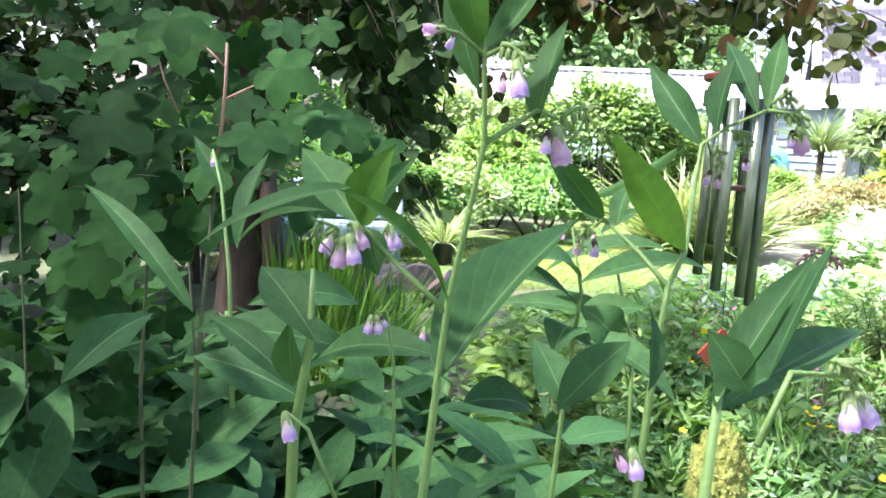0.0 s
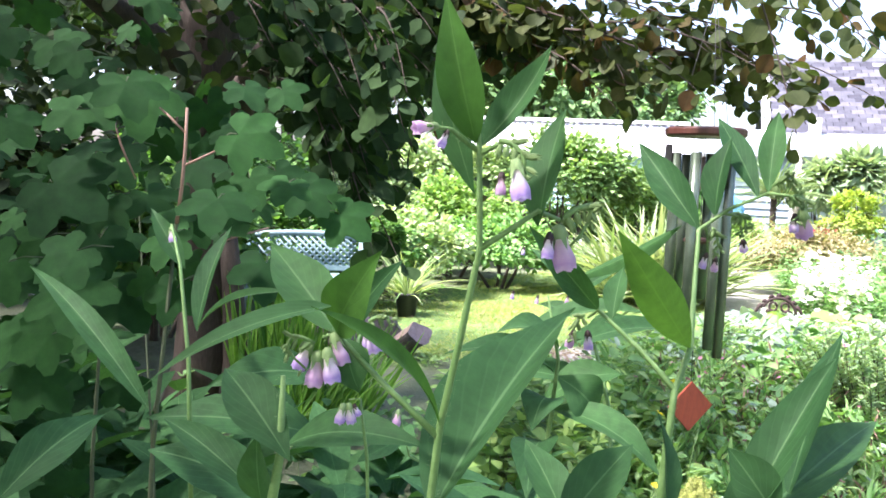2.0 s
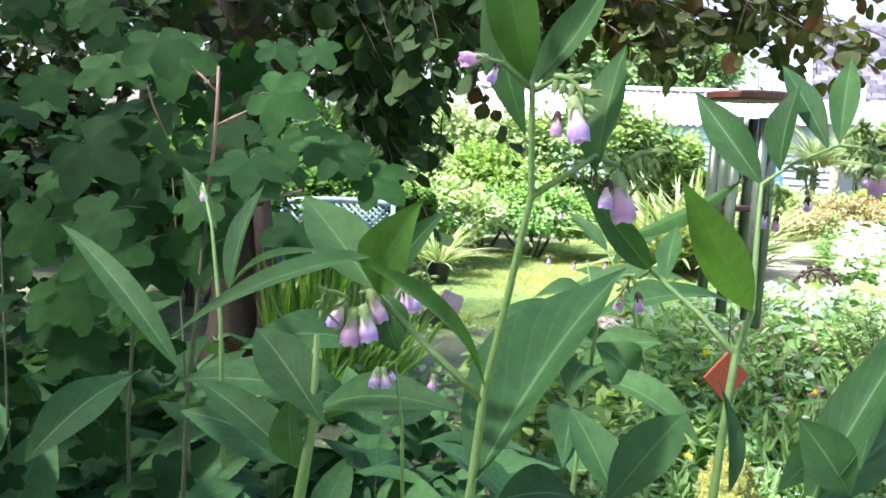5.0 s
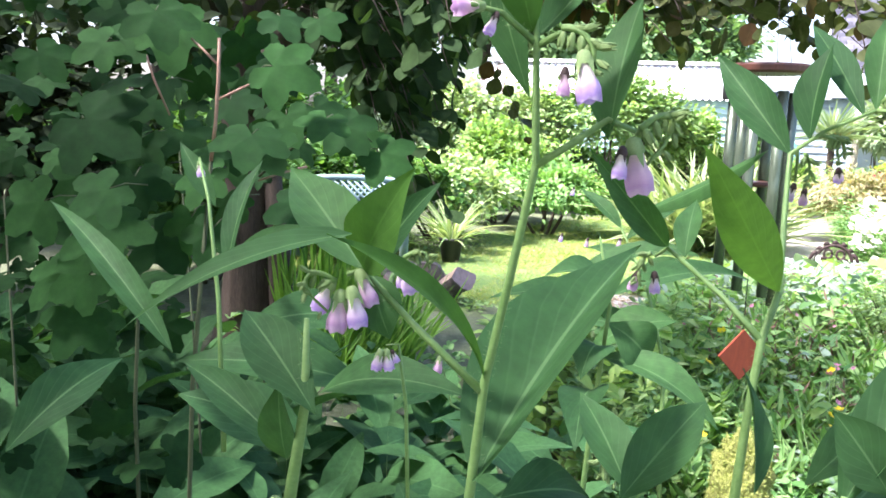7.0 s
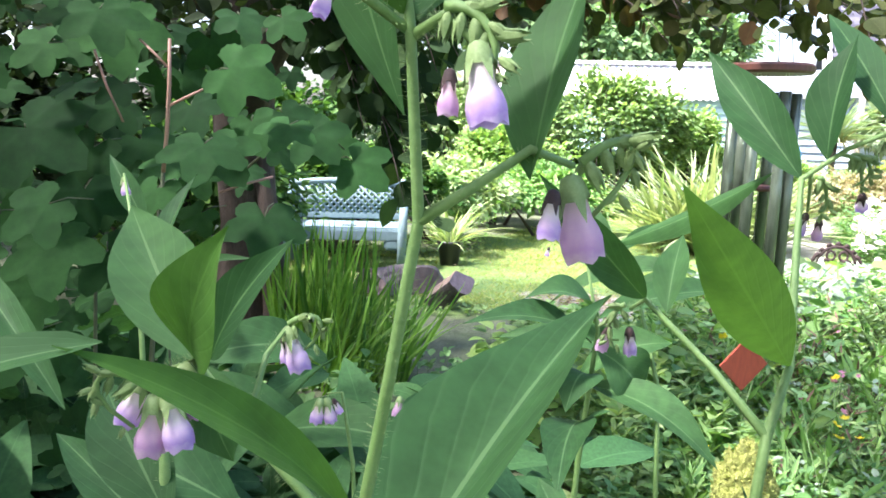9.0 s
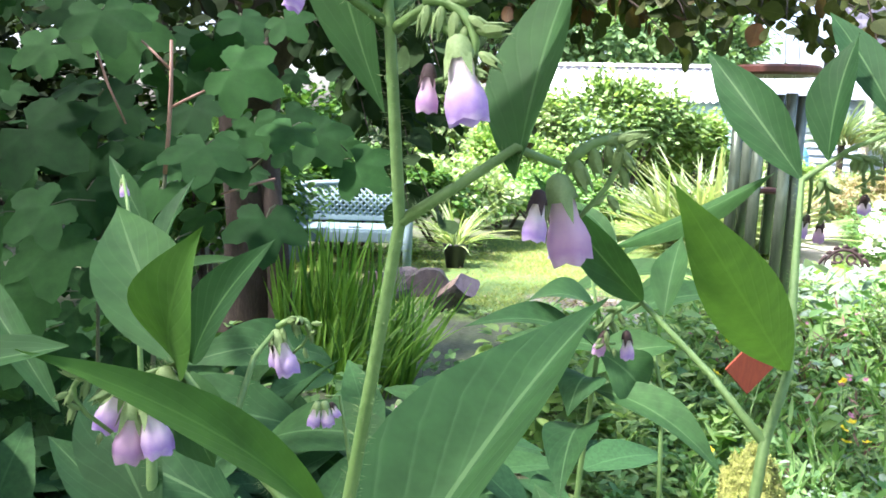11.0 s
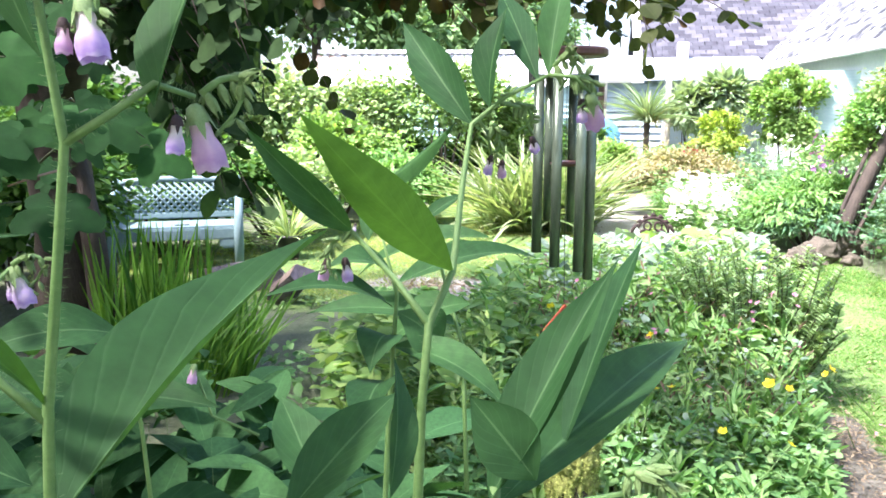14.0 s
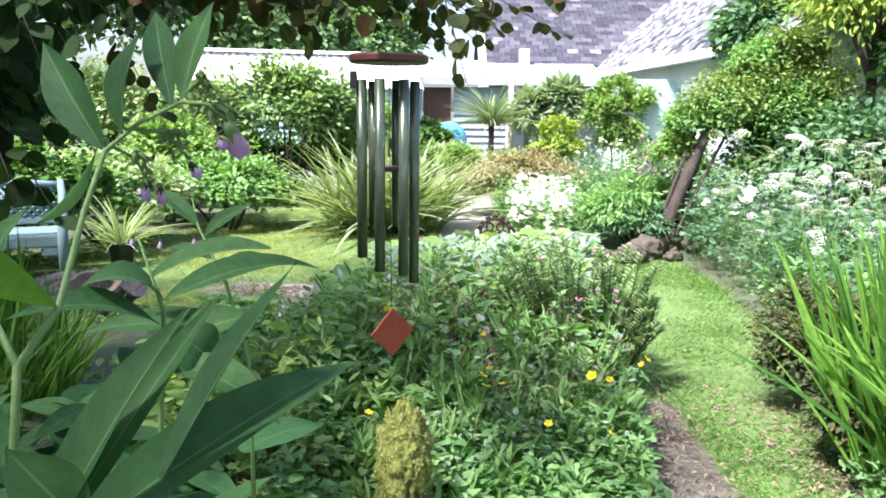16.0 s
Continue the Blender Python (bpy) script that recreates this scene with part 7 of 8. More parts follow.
def calyx_mesh(material):
    v, f = lathe([(0.0008, 0.003), (0.0026, 0.002), (0.0036, -0.001), (0.0038, -0.003)], 10)
    shapes = [(v, f)]
    for k in range(5):
        a = 2 * math.pi * k / 5
        o = Vector((math.cos(a), math.sin(a), 0))
        s = Vector((-math.sin(a), math.cos(a), 0))
        shapes.append(([o * .0036 + s * .0016 + Vector((0, 0, -.002)), o * .0036 - s * .0016 + Vector((0, 0, -.002)), o * .0046 + s * .0009 + Vector((0, 0, -.005)), o * .0046 - s * .0009 + Vector((0, 0, -.005)), o * .0058 + Vector((0, 0, -.0078))],
                       [(0, 1, 3, 2), (2, 3, 4)]))
    v, f = join_shapes(shapes)
    me = mesh_of("calyx", v, f)
    me.materials.append(material)
    return me


CALYX, CALYX_DARK = calyx_mesh(M["calyx"]), calyx_mesh(M["calyx_dark"])
def bud_mesh():
    """A small closed bud in five pointed sepals, bristly."""
    shapes = [lathe([(0.0005, 0.0034), (0.0012, 0.0022), (0.0016, 0.0004), (0.0014, -0.0016), (0.0008, -0.0030)], 10)]
    rng = random.Random(5)
    for k in range(5):
        a = 2 * math.pi * k / 5
        o, s = Vector((math.cos(a), math.sin(a), 0)), Vector((-math.sin(a), math.cos(a), 0))
        shapes.append(([o * .0016 + s * .0008 + Vector((0, 0, .0006)), o * .0016 - s * .0008 + Vector((0, 0, .0006)), o * .0015 + s * .0005 + Vector((0, 0, -.0026)), o * .0015 - s * .0005 + Vector((0, 0, -.0026)), o * .0011 + Vector((0, 0, -.0052))], [(0, 1, 3, 2), (2, 3, 4)]))
    for k in range(46):
        a, z = rng.uniform(0, 6.28), rng.uniform(-0.004, 0.003)
        o, s = Vector((math.cos(a), math.sin(a), rng.uniform(-0.8, 0.2))), Vector((-math.sin(a), math.cos(a), 0)) * 0.00008
        r = o * 0.0013 + Vector((0, 0, z))
        shapes.append(([r + s, r - s, r + o * rng.uniform(0.0008, 0.0016)], [(0, 1, 2)]))
    return mesh_of("bud", *join_shapes(shapes))


BUD = bud_mesh()
BUD.materials.append(M["bud"])


def child(name, me, parent, world, scale=1.0):
    ob = new(name, me)
    ob.parent = parent
    ob.matrix_local = parent.matrix_world.inverted() @ world @ Matrix.Scale(scale, 4) if parent.parent is None else world @ Matrix.Scale(scale, 4)
    return ob


def blossom(plant, top, low, size=1.0, dark=False):
    """A bell that hangs from top towards low, with its calyx."""
    top, low = Vector(top), Vector(low)
    turn = (top - low).to_track_quat("Z", "Y").to_matrix().to_4x4()
    me = BELL
    ob = new("flower", me)
    ob.parent = plant
    ob.matrix_local = Matrix.Translation(top - plant.location) @ turn @ Matrix.Diagonal((size * (0.56 if dark else 0.78), size * (0.56 if dark else 0.78), size * (0.62 if dark else 0.82), 1))
    c = new("calyx", CALYX_DARK if dark else CALYX)
    c.parent = ob
    if dark:
        tagged(c, "withered dark brown calyx")
    return ob


def leaf_blade(plant, base, tip, wide, face, bow=0.01, fold=0.3, fat=0.36, twist=0.0, rows=15, cols=4, wave=0.03, name="leaf", material=None, seed=0):
    """One long leaf from base to tip, facing face, bowed towards its face, folded along the midrib, with a soft wavy edge."""
    rng = random.Random(hash((round(base[0], 3), round(tip[2], 3), seed)) & 0xffff)
    base, tip, face = Vector(base), Vector(tip), Vector(face).normalized()
    d = (tip - base)
    ln = d.length
    d.normalize()
    face = (face - d * face.dot(d)).normalized()
    verts, faces, uvs = [], [], []
    ph = rng.uniform(0, 6)
    for i in range(rows + 1):
        s = i / rows
        w = wide * 0.5 * (math.sin(math.pi * min(1, s ** (math.log(0.5) / math.log(fat)))) ** 1.08 * (1 - 0.15 * s) * 1.08 + 0.03 * (1 - s))
        tw = twist * (s - 0.5)
        side = d.cross(face)
        f2 = face * math.cos(tw) + side * math.sin(tw)
        sd = d.cross(f2)
        c = base + d * (ln * s) + face * (bow * 4 * s * (1 - s))
        for k in range(-cols, cols + 1):
            u = k / cols
            lift = fold * w * (abs(u) ** 1.3) + wave * wide * u * u * math.sin(9 * s + ph + (1.7 if u > 0 else 0))
            verts.append(c + sd * (u * w) + f2 * lift - plant.location)
            uvs.append((0.5 + 0.5 * u, s))
    n = 2 * cols + 1
    for i in range(rows):
        for k in range(n - 1):
            faces.append((i * n + k, i * n + k + 1, (i + 1) * n + k + 1, (i + 1) * n + k))
    return part(name, mesh_of(name, verts, faces, uvs), material or M["comfrey"], plant)


def hairy_stem(plant, points, radii, hairs=120, seed=0, name="stem"):
    rng = np.random.default_rng(seed)
    pts = [Vector(p) - plant.location for p in points]
    radii = [0.74 * r for r in radii]
    hairs *= 2
    st = part(name, mesh_of(name, *tube(pts, radii, 9, 0.04, seed)), M["stem"], plant)
    if hairs:
        P, A = [], []
        for i in range(hairs):
            k = rng.integers(0, len(pts) - 1)
            u = rng.uniform()
            a = Vector(unit_rows(rng, 1)[0])
            d = (pts[k + 1] - pts[k]).normalized()
            a = (a - d * a.dot(d)).normalized()
            P.append(pts[k].lerp(pts[k + 1], u) + a * radii[k] * 0.9)
            A.append(a + d * 0.2)
        tagged(part("hairs", cloud("hairs", NEEDLE, P, A, unit_rows(rng, hairs), rng.uniform(0.0009, 0.0020, hairs), 0.30), M["bud"], st), kind="stuff")
    return st


def bud_curl(plant, at, way, count=6, size=1.0, seed=0):
    """A coil of hairy green buds: a stalk that curls over, with pairs of calyx-clad buds nodding along it."""
    rng = random.Random(seed)
    at, way = Vector(at), Vector(way).normalized()
    side = way.cross(Vector((0.2, 1, 0.1))).normalized()
    pts = []
    for i in range(9):
        u = i / 8
        bend = 2.6 * u * u
        pts.append(at + way * (0.020 * size * u * math.cos(0.55 * bend)) + Vector((0, 0, 0.004 * size * math.sin(math.pi * u) - 0.011 * size * u * u)))
    part("bud_stalk", mesh_of("bud_stalk", *tube([p - plant.location for p in pts], [0.0011 * size * (1 - 0.6 * i / 8) for i in range(9)], 6, 0.05, seed)), M["stem"], plant)
    for i in range(2 * count):
        u = (i + 0.6) / (2 * count)
        k = min(int(u * 8), 7)
        p = pts[k].lerp(pts[k + 1], u * 8 - k)
        s = 1 if i % 2 else -1
        out = (side * s * rng.uniform(0.5, 1.1) + Vector((rng.uniform(-.3, .3), rng.uniform(-.5, .1), rng.uniform(-1.0, -0.3))) + way * 0.35).normalized()
        q = p + out * (0.0030 * size)
        ob = new("bud", BUD)
        ob.parent = plant
        k2 = size * rng.uniform(0.6, 0.95) * (1.05 - 0.5 * u)
        ob.matrix_local = Matrix.Translation(q - plant.location) @ (-out).to_track_quat("Z", "Y").to_matrix().to_4x4() @ Matrix.Scale(k2, 4)




tall_comfrey = thing("comfrey_plant", (-0.0100, 0.3300, 0.0000), "tall hairy comfrey with lance leaves and mauve bell flowers", "plant")
bpy.context.view_layer.update()
hairy_stem(tall_comfrey, [(-0.0100, 0.3300, -0.0100), (-0.0150, 0.3250, 0.7000), (-0.0070, 0.3150, 1.2500), (0.0030, 0.3090, 1.3750), (0.0090, 0.3050, 1.4100), (0.0140, 0.3020, 1.4410), (0.0120, 0.2980, 1.4750), (0.0080, 0.3000, 1.5100)], [0.006, 0.005, 0.003, 0.0019, 0.0017, 0.0015, 0.0013, 0.0008], 520, 0)
leaf_blade(tall_comfrey, (0.0010, 0.3080, 1.3430), (0.0780, 0.4340, 1.3980), 0.039, (-0.5000, -0.6000, 0.5500), bow=0.006, fold=0.7, fat=0.38)
leaf_blade(tall_comfrey, (0.0030, 0.3090, 1.3750), (-0.0400, 0.2750, 1.4240), 0.0105, (0.2500, -0.5500, 0.9000), bow=0.008, fold=0.45, fat=0.5, material=M["comfrey_sun_tone"])
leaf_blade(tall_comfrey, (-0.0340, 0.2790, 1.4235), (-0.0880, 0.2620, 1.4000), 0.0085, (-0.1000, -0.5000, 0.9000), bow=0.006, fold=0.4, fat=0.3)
leaf_blade(tall_comfrey, (0.0107, 0.2974, 1.4767), (-0.0011, 0.2980, 1.5261), 0.0145, (-0.3000, -1.0000, 0.1000), bow=0.004, fold=0.5, fat=0.4, material=M["comfrey_sun_tone"])
leaf_blade(tall_comfrey, (0.0120, 0.3003, 1.4756), (0.0362, 0.3049, 1.5118), 0.0125, (-0.5000, -0.8000, 0.4000), bow=-0.004, fold=0.6, fat=0.45)
leaf_blade(tall_comfrey, (0.0111, 0.3007, 1.4599), (-0.0029, 0.3084, 1.5088), 0.012, (-0.5000, -1.0000, 0.1000), bow=0.003, fold=0.3, fat=0.5)
leaf_blade(tall_comfrey, (0.0340, 0.3030, 1.4490), (0.0470, 0.3300, 1.4920), 0.0165, (-0.7000, -0.7000, 0.1000), bow=0.002, fold=0.5, fat=0.45)
hairy_stem(tall_comfrey, [(0.0140, 0.3020, 1.4410), (0.0240, 0.3040, 1.4475), (0.0340, 0.3050, 1.4545), (0.0425, 0.3090, 1.4515)], [0.0016, 0.0014, 0.0012, 0.001], 120, 1)
blossom(tall_comfrey, (0.0425, 0.3090, 1.4475), (0.0465, 0.3100, 1.4300), 1.0)
blossom(tall_comfrey, (0.0385, 0.3050, 1.4460), (0.0370, 0.3030, 1.4300), 0.75, True)
bud_curl(tall_comfrey, (0.0440, 0.3090, 1.4520), (0.8000, 0.2000, 0.2500), 6, 1.0, 3)
hairy_stem(tall_comfrey, [(0.0120, 0.2990, 1.4730), (0.0180, 0.2940, 1.4765), (0.0235, 0.2895, 1.4710)], [0.0014, 0.0012, 0.0009], 60, 2)
blossom(tall_comfrey, (0.0235, 0.2890, 1.4700), (0.0262, 0.2860, 1.4535), 0.82)
blossom(tall_comfrey, (0.0190, 0.2900, 1.4665), (0.0185, 0.2890, 1.4520), 0.6, True)
bud_curl(tall_comfrey, (0.0180, 0.2930, 1.4775), (0.7000, -0.3000, -0.5000), 7, 1.0, 4)
hairy_stem(tall_comfrey, [(0.0120, 0.2990, 1.4740), (0.0020, 0.2900, 1.4805), (-0.0060, 0.2800, 1.4810)], [0.0013, 0.001, 0.0008], 40, 5)
blossom(tall_comfrey, (-0.0035, 0.2830, 1.4810), (-0.0140, 0.2780, 1.4795), 0.52)
blossom(tall_comfrey, (0.0005, 0.2870, 1.4795), (-0.0030, 0.2850, 1.4710), 0.5, True)
hairy_stem(tall_comfrey, [(0.0020, 0.3090, 1.3720), (-0.0180, 0.3180, 1.3880), (-0.0370, 0.3300, 1.4040), (-0.0405, 0.3220, 1.4040)], [0.0018, 0.0015, 0.0013, 0.001], 160, 6)
leaf_blade(tall_comfrey, (-0.0370, 0.3300, 1.4040), (-0.0190, 0.2970, 1.4400), 0.019, (-0.3000, -0.8000, 0.1000), bow=0.004, fold=0.25, fat=0.42, material=M["comfrey_sun_tone"])
leaf_blade(tall_comfrey, (-0.0370, 0.3300, 1.4040), (-0.0710, 0.3800, 1.4320), 0.021, (0.1000, -0.8000, 0.5000), bow=0.003, fold=0.35, fat=0.42)
leaf_blade(tall_comfrey, (-0.0330, 0.3290, 1.4045), (-0.0120, 0.3180, 1.4345), 0.0125, (-0.6000, -0.7000, 0.1000), bow=0.003, fold=0.4, fat=0.42)
leaf_blade(tall_comfrey, (-0.0340, 0.3310, 1.4020), (-0.0270, 0.3250, 1.3820), 0.016, (-0.1000, -0.9000, 0.2000), bow=0.004, fold=0.2, fat=0.45)
blossom(tall_comfrey, (-0.0425, 0.3200, 1.3975), (-0.0445, 0.3195, 1.3815), 0.82)
blossom(tall_comfrey, (-0.0389, 0.3190, 1.3990), (-0.0355, 0.3185, 1.3830), 0.8)
blossom(tall_comfrey, (-0.0461, 0.3230, 1.4005), (-0.0535, 0.3225, 1.3845), 0.7)
blossom(tall_comfrey, (-0.0371, 0.3240, 1.4035), (-0.0310, 0.3235, 1.3875), 0.75)
bud_curl(tall_comfrey, (-0.0440, 0.3190, 1.4020), (-0.8000, -0.3000, 0.1500), 5, 0.9, 7)
hairy_stem(tall_comfrey, [(-0.0300, 0.3450, 1.3800), (-0.0310, 0.3720, 1.3920), (-0.0280, 0.3820, 1.3965)], [0.0013, 0.0011, 0.0009], 50, 8)
blossom(tall_comfrey, (-0.0270, 0.3830, 1.3955), (-0.0225, 0.3830, 1.3815), 0.85)
blossom(tall_comfrey, (-0.0285, 0.3840, 1.3935), (-0.0270, 0.3840, 1.3810), 0.7, True)
bud_curl(tall_comfrey, (-0.0270, 0.3830, 1.3980), (0.7000, 0.0000, 0.1000), 5, 0.9, 9)

open_comfrey = thing("comfrey_plant", (0.1000, 0.3750, 0.0000), "tall comfrey with one broad leaf and drooping mauve bells", "plant")
bpy.context.view_layer.update()
hairy_stem(open_comfrey, [(0.1000, 0.3750, -0.0100), (0.1020, 0.3700, 0.8000), (0.1040, 0.3670, 1.2800), (0.1070, 0.3670, 1.3450), (0.1100, 0.3690, 1.3740), (0.1220, 0.3860, 1.3890), (0.1310, 0.4100, 1.4200), (0.1390, 0.4300, 1.4420), (0.1520, 0.4260, 1.4530), (0.1690, 0.4200, 1.4620)], [0.006, 0.005, 0.003, 0.0022, 0.002, 0.0018, 0.0016, 0.0014, 0.0012, 0.001], 520, 11)
leaf_blade(open_comfrey, (0.1220, 0.3860, 1.3890), (0.0670, 0.3230, 1.4480), 0.0185, (0.1500, -0.4200, -0.3300), bow=0.004, fold=-0.3, fat=0.48, wave=0.02, material=M["comfrey_sun_tone"])
leaf_blade(open_comfrey, (0.1390, 0.4300, 1.4420), (0.1160, 0.4700, 1.4870), 0.0175, (-0.3000, -0.9000, 0.1000), bow=0.003, fold=0.4, fat=0.45)
leaf_blade(open_comfrey, (0.1460, 0.4280, 1.4490), (0.1560, 0.4370, 1.4910), 0.0165, (-0.9000, -0.5000, 0.1000), bow=0.003, fold=0.5, fat=0.45)
leaf_blade(open_comfrey, (0.1690, 0.4200, 1.4620), (0.1862, 0.4517, 1.5055), 0.013, (-0.5000, -0.8000, 0.1000), bow=0.003, fold=0.5, fat=0.45)
leaf_blade(open_comfrey, (0.1650, 0.4210, 1.4590), (0.1623, 0.4745, 1.5024), 0.0135, (-0.2000, -0.9500, 0.1000), bow=0.003, fold=0.3, fat=0.5)
leaf_blade(open_comfrey, (0.1360, 0.4460, 1.4430), (0.0991, 0.5479, 1.3973), 0.013, (0.5000, -0.8000, 0.3000), bow=0.003, fold=0.5, fat=0.5)
blossom(open_comfrey, (0.1865, 0.4180, 1.4525), (0.1945, 0.4290, 1.4365), 1.05)
blossom(open_comfrey, (0.1830, 0.4190, 1.4510), (0.1855, 0.4240, 1.4375), 0.8, True)
blossom(open_comfrey, (0.1735, 0.4550, 1.4345), (0.1795, 0.4660, 1.4245), 0.8, True)
blossom(open_comfrey, (0.1550, 0.4590, 1.4260), (0.1525, 0.4630, 1.4105), 0.75, True)
blossom(open_comfrey, (0.1600, 0.4580, 1.4240), (0.1610, 0.4620, 1.4115), 0.7, True)
hairy_stem(open_comfrey, [(0.1690, 0.4200, 1.4620), (0.1780, 0.4150, 1.4610), (0.1865, 0.4180, 1.4545)], [0.0013, 0.001, 0.0008], 50, 12)
hairy_stem(open_comfrey, [(0.1500, 0.4270, 1.4510), (0.1630, 0.4400, 1.4490), (0.1730, 0.4540, 1.4370)], [0.0012, 0.001, 0.0008], 40, 13)
hairy_stem(open_comfrey, [(0.1420, 0.4300, 1.4440), (0.1500, 0.4470, 1.4380), (0.1550, 0.4580, 1.4280)], [0.0011, 0.0009, 0.0007], 30, 14)
bud_curl(open_comfrey, (0.1710, 0.4200, 1.4650), (0.5000, -0.2000, 0.3500), 7, 1.0, 15)
bud_curl(open_comfrey, (0.1780, 0.4160, 1.4600), (0.6000, 0.2000, -0.1000), 6, 1.0, 16)
bud_curl(open_comfrey, (0.1600, 0.4400, 1.4500), (0.7000, 0.2000, -0.3000), 6, 0.9, 17)
bud_curl(open_comfrey, (0.1500, 0.4400, 1.4420), (0.3000, 0.2000, -0.5000), 5, 0.9, 18)
hairy_stem(open_comfrey, [(0.1100, 0.3690, 1.3740), (0.1010, 0.3900, 1.3860), (0.0880, 0.4260, 1.3990), (0.0850, 0.4340, 1.3935)], [0.0019, 0.0016, 0.0013, 0.0009], 140, 19)
leaf_blade(open_comfrey, (0.0880, 0.4260, 1.3990), (0.0470, 0.4110, 1.4430), 0.0135, (-0.4000, -0.8000, 0.3000), bow=0.004, fold=0.55, fat=0.42)
leaf_blade(open_comfrey, (0.0940, 0.4200, 1.3960), (0.1080, 0.4550, 1.4180), 0.012, (-0.5000, -0.8000, 0.3000), bow=0.002, fold=0.5, fat=0.42)
blossom(open_comfrey, (0.0855, 0.4350, 1.3850), (0.0875, 0.4370, 1.3690), 0.85, True)
blossom(open_comfrey, (0.0780, 0.4360, 1.3850), (0.0740, 0.4380, 1.3700), 0.8, True)
bud_curl(open_comfrey, (0.0830, 0.4340, 1.3950), (-0.3000, 0.1000, -0.5000), 5, 1.0, 20)

broad_comfrey = thing("comfrey_plant", (0.1300, 0.3400, 0.0000), "comfrey stem with long pointed dull-green leaves", "plant")
bpy.context.view_layer.update()
hairy_stem(broad_comfrey, [(0.1300, 0.3400, -0.0100), (0.1250, 0.3350, 0.8000), (0.1200, 0.3220, 1.2500), (0.1210, 0.3180, 1.3380)], [0.006, 0.005, 0.0042, 0.0025], 150, 21)
leaf_blade(broad_comfrey, (0.1190, 0.3160, 1.3340), (0.1640, 0.3380, 1.3980), 0.019, (-0.7500, -0.4500, 0.3000), bow=0.002, fold=0.6, fat=0.45)
leaf_blade(broad_comfrey, (0.1210, 0.3170, 1.3320), (0.2470, 0.4360, 1.3410), 0.025, (-0.3000, -0.6000, 0.7500), bow=0.006, fold=0.5, fat=0.4)
leaf_blade(broad_comfrey, (0.1220, 0.3180, 1.3360), (0.1760, 0.3600, 1.3970), 0.012, (-0.6000, -0.7000, 0.3000), bow=0.002, fold=0.4, fat=0.45)
leaf_blade(broad_comfrey, (0.0587, 0.3575, 1.3132), (0.1028, 0.4006, 1.3379), 0.022, (-0.4000, -0.8000, 0.4000), bow=0.003, fold=0.4, fat=0.45)
leaf_blade(broad_comfrey, (0.0717, 0.3953, 1.2962), (0.0560, 0.4398, 1.3245), 0.022, (0.2000, -0.8000, 0.5000), bow=0.003, fold=0.3, fat=0.5)
leaf_blade(broad_comfrey, (0.0884, 0.3104, 1.3410), (0.0948, 0.3447, 1.3708), 0.012, (0.6000, -0.7000, 0.2000), bow=0.002, fold=0.5, fat=0.45)
leaf_blade(broad_comfrey, (0.1323, 0.3134, 1.3408), (0.1127, 0.3170, 1.3672), 0.019, (0.1000, -1.0000, 0.2000), bow=0.002, fold=0.2, fat=0.5)
leaf_blade(broad_comfrey, (0.1511, 0.3425, 1.3369), (0.2130, 0.4175, 1.3943), 0.016, (-0.8000, -0.5000, 0.3000), bow=0.002, fold=0.5, fat=0.45)
leaf_blade(broad_comfrey, (0.1401, 0.3826, 1.3096), (0.2021, 0.4274, 1.3304), 0.019, (-0.4000, -0.7000, 0.5000), bow=0.004, fold=0.4, fat=0.45)
leaf_blade(broad_comfrey, (0.0125, 0.3391, 1.3217), (0.0490, 0.3670, 1.3080), 0.02, (0.0000, -0.6000, 0.8000), bow=0.006, fold=0.4, fat=0.4)

pale_comfrey = thing("comfrey_plant", (-0.1000, 0.4200, 0.0000), "comfrey with pale upright leaves and small white-mauve bells", "plant")
bpy.context.view_layer.update()
hairy_stem(pale_comfrey, [(-0.1000, 0.4200, -0.0100), (-0.0900, 0.4100, 0.8000), (-0.0750, 0.3900, 1.2800), (-0.0660, 0.3850, 1.3350), (-0.0650, 0.3830, 1.3720)], [0.006, 0.005, 0.004, 0.0028, 0.0015], 160, 22)
leaf_blade(pale_comfrey, (-0.0600, 0.3750, 1.3350), (-0.1000, 0.4200, 1.3650), 0.024, (0.2000, -0.8000, 0.5000), bow=0.006, fold=0.25, fat=0.5)
leaf_blade(pale_comfrey, (-0.0798, 0.4287, 1.2907), (-0.1476, 0.4752, 1.3202), 0.019, (0.3000, -0.7000, 0.6000), bow=0.008, fold=0.45, fat=0.45)
leaf_blade(pale_comfrey, (-0.0768, 0.3997, 1.3039), (-0.0765, 0.3837, 1.3444), 0.017, (-0.2000, -0.9000, 0.2000), bow=0.002, fold=0.5, fat=0.5)
leaf_blade(pale_comfrey, (-0.1770, 0.5400, 1.3040), (-0.2948, 0.6295, 1.3831), 0.018, (0.4000, -0.7000, 0.4000), bow=0.016, fold=0.5, fat=0.4)
leaf_blade(pale_comfrey, (-0.2210, 0.4349, 1.2855), (-0.1883, 0.4966, 1.3139), 0.026, (0.2000, -0.6000, 0.7000), bow=0.01, fold=0.4, fat=0.45)
leaf_blade(pale_comfrey, (-0.1136, 0.6851, 1.2239), (0.0121, 0.6214, 1.2504), 0.042, (0.0000, -0.5000, 0.8500), bow=0.02, fold=0.3, fat=0.5)
leaf_blade(pale_comfrey, (-0.1777, 0.6588, 1.3305), (-0.1606, 0.7067, 1.4137), 0.022, (-0.5000, -0.7000, 0.4000), bow=0.006, fold=0.5, fat=0.45)
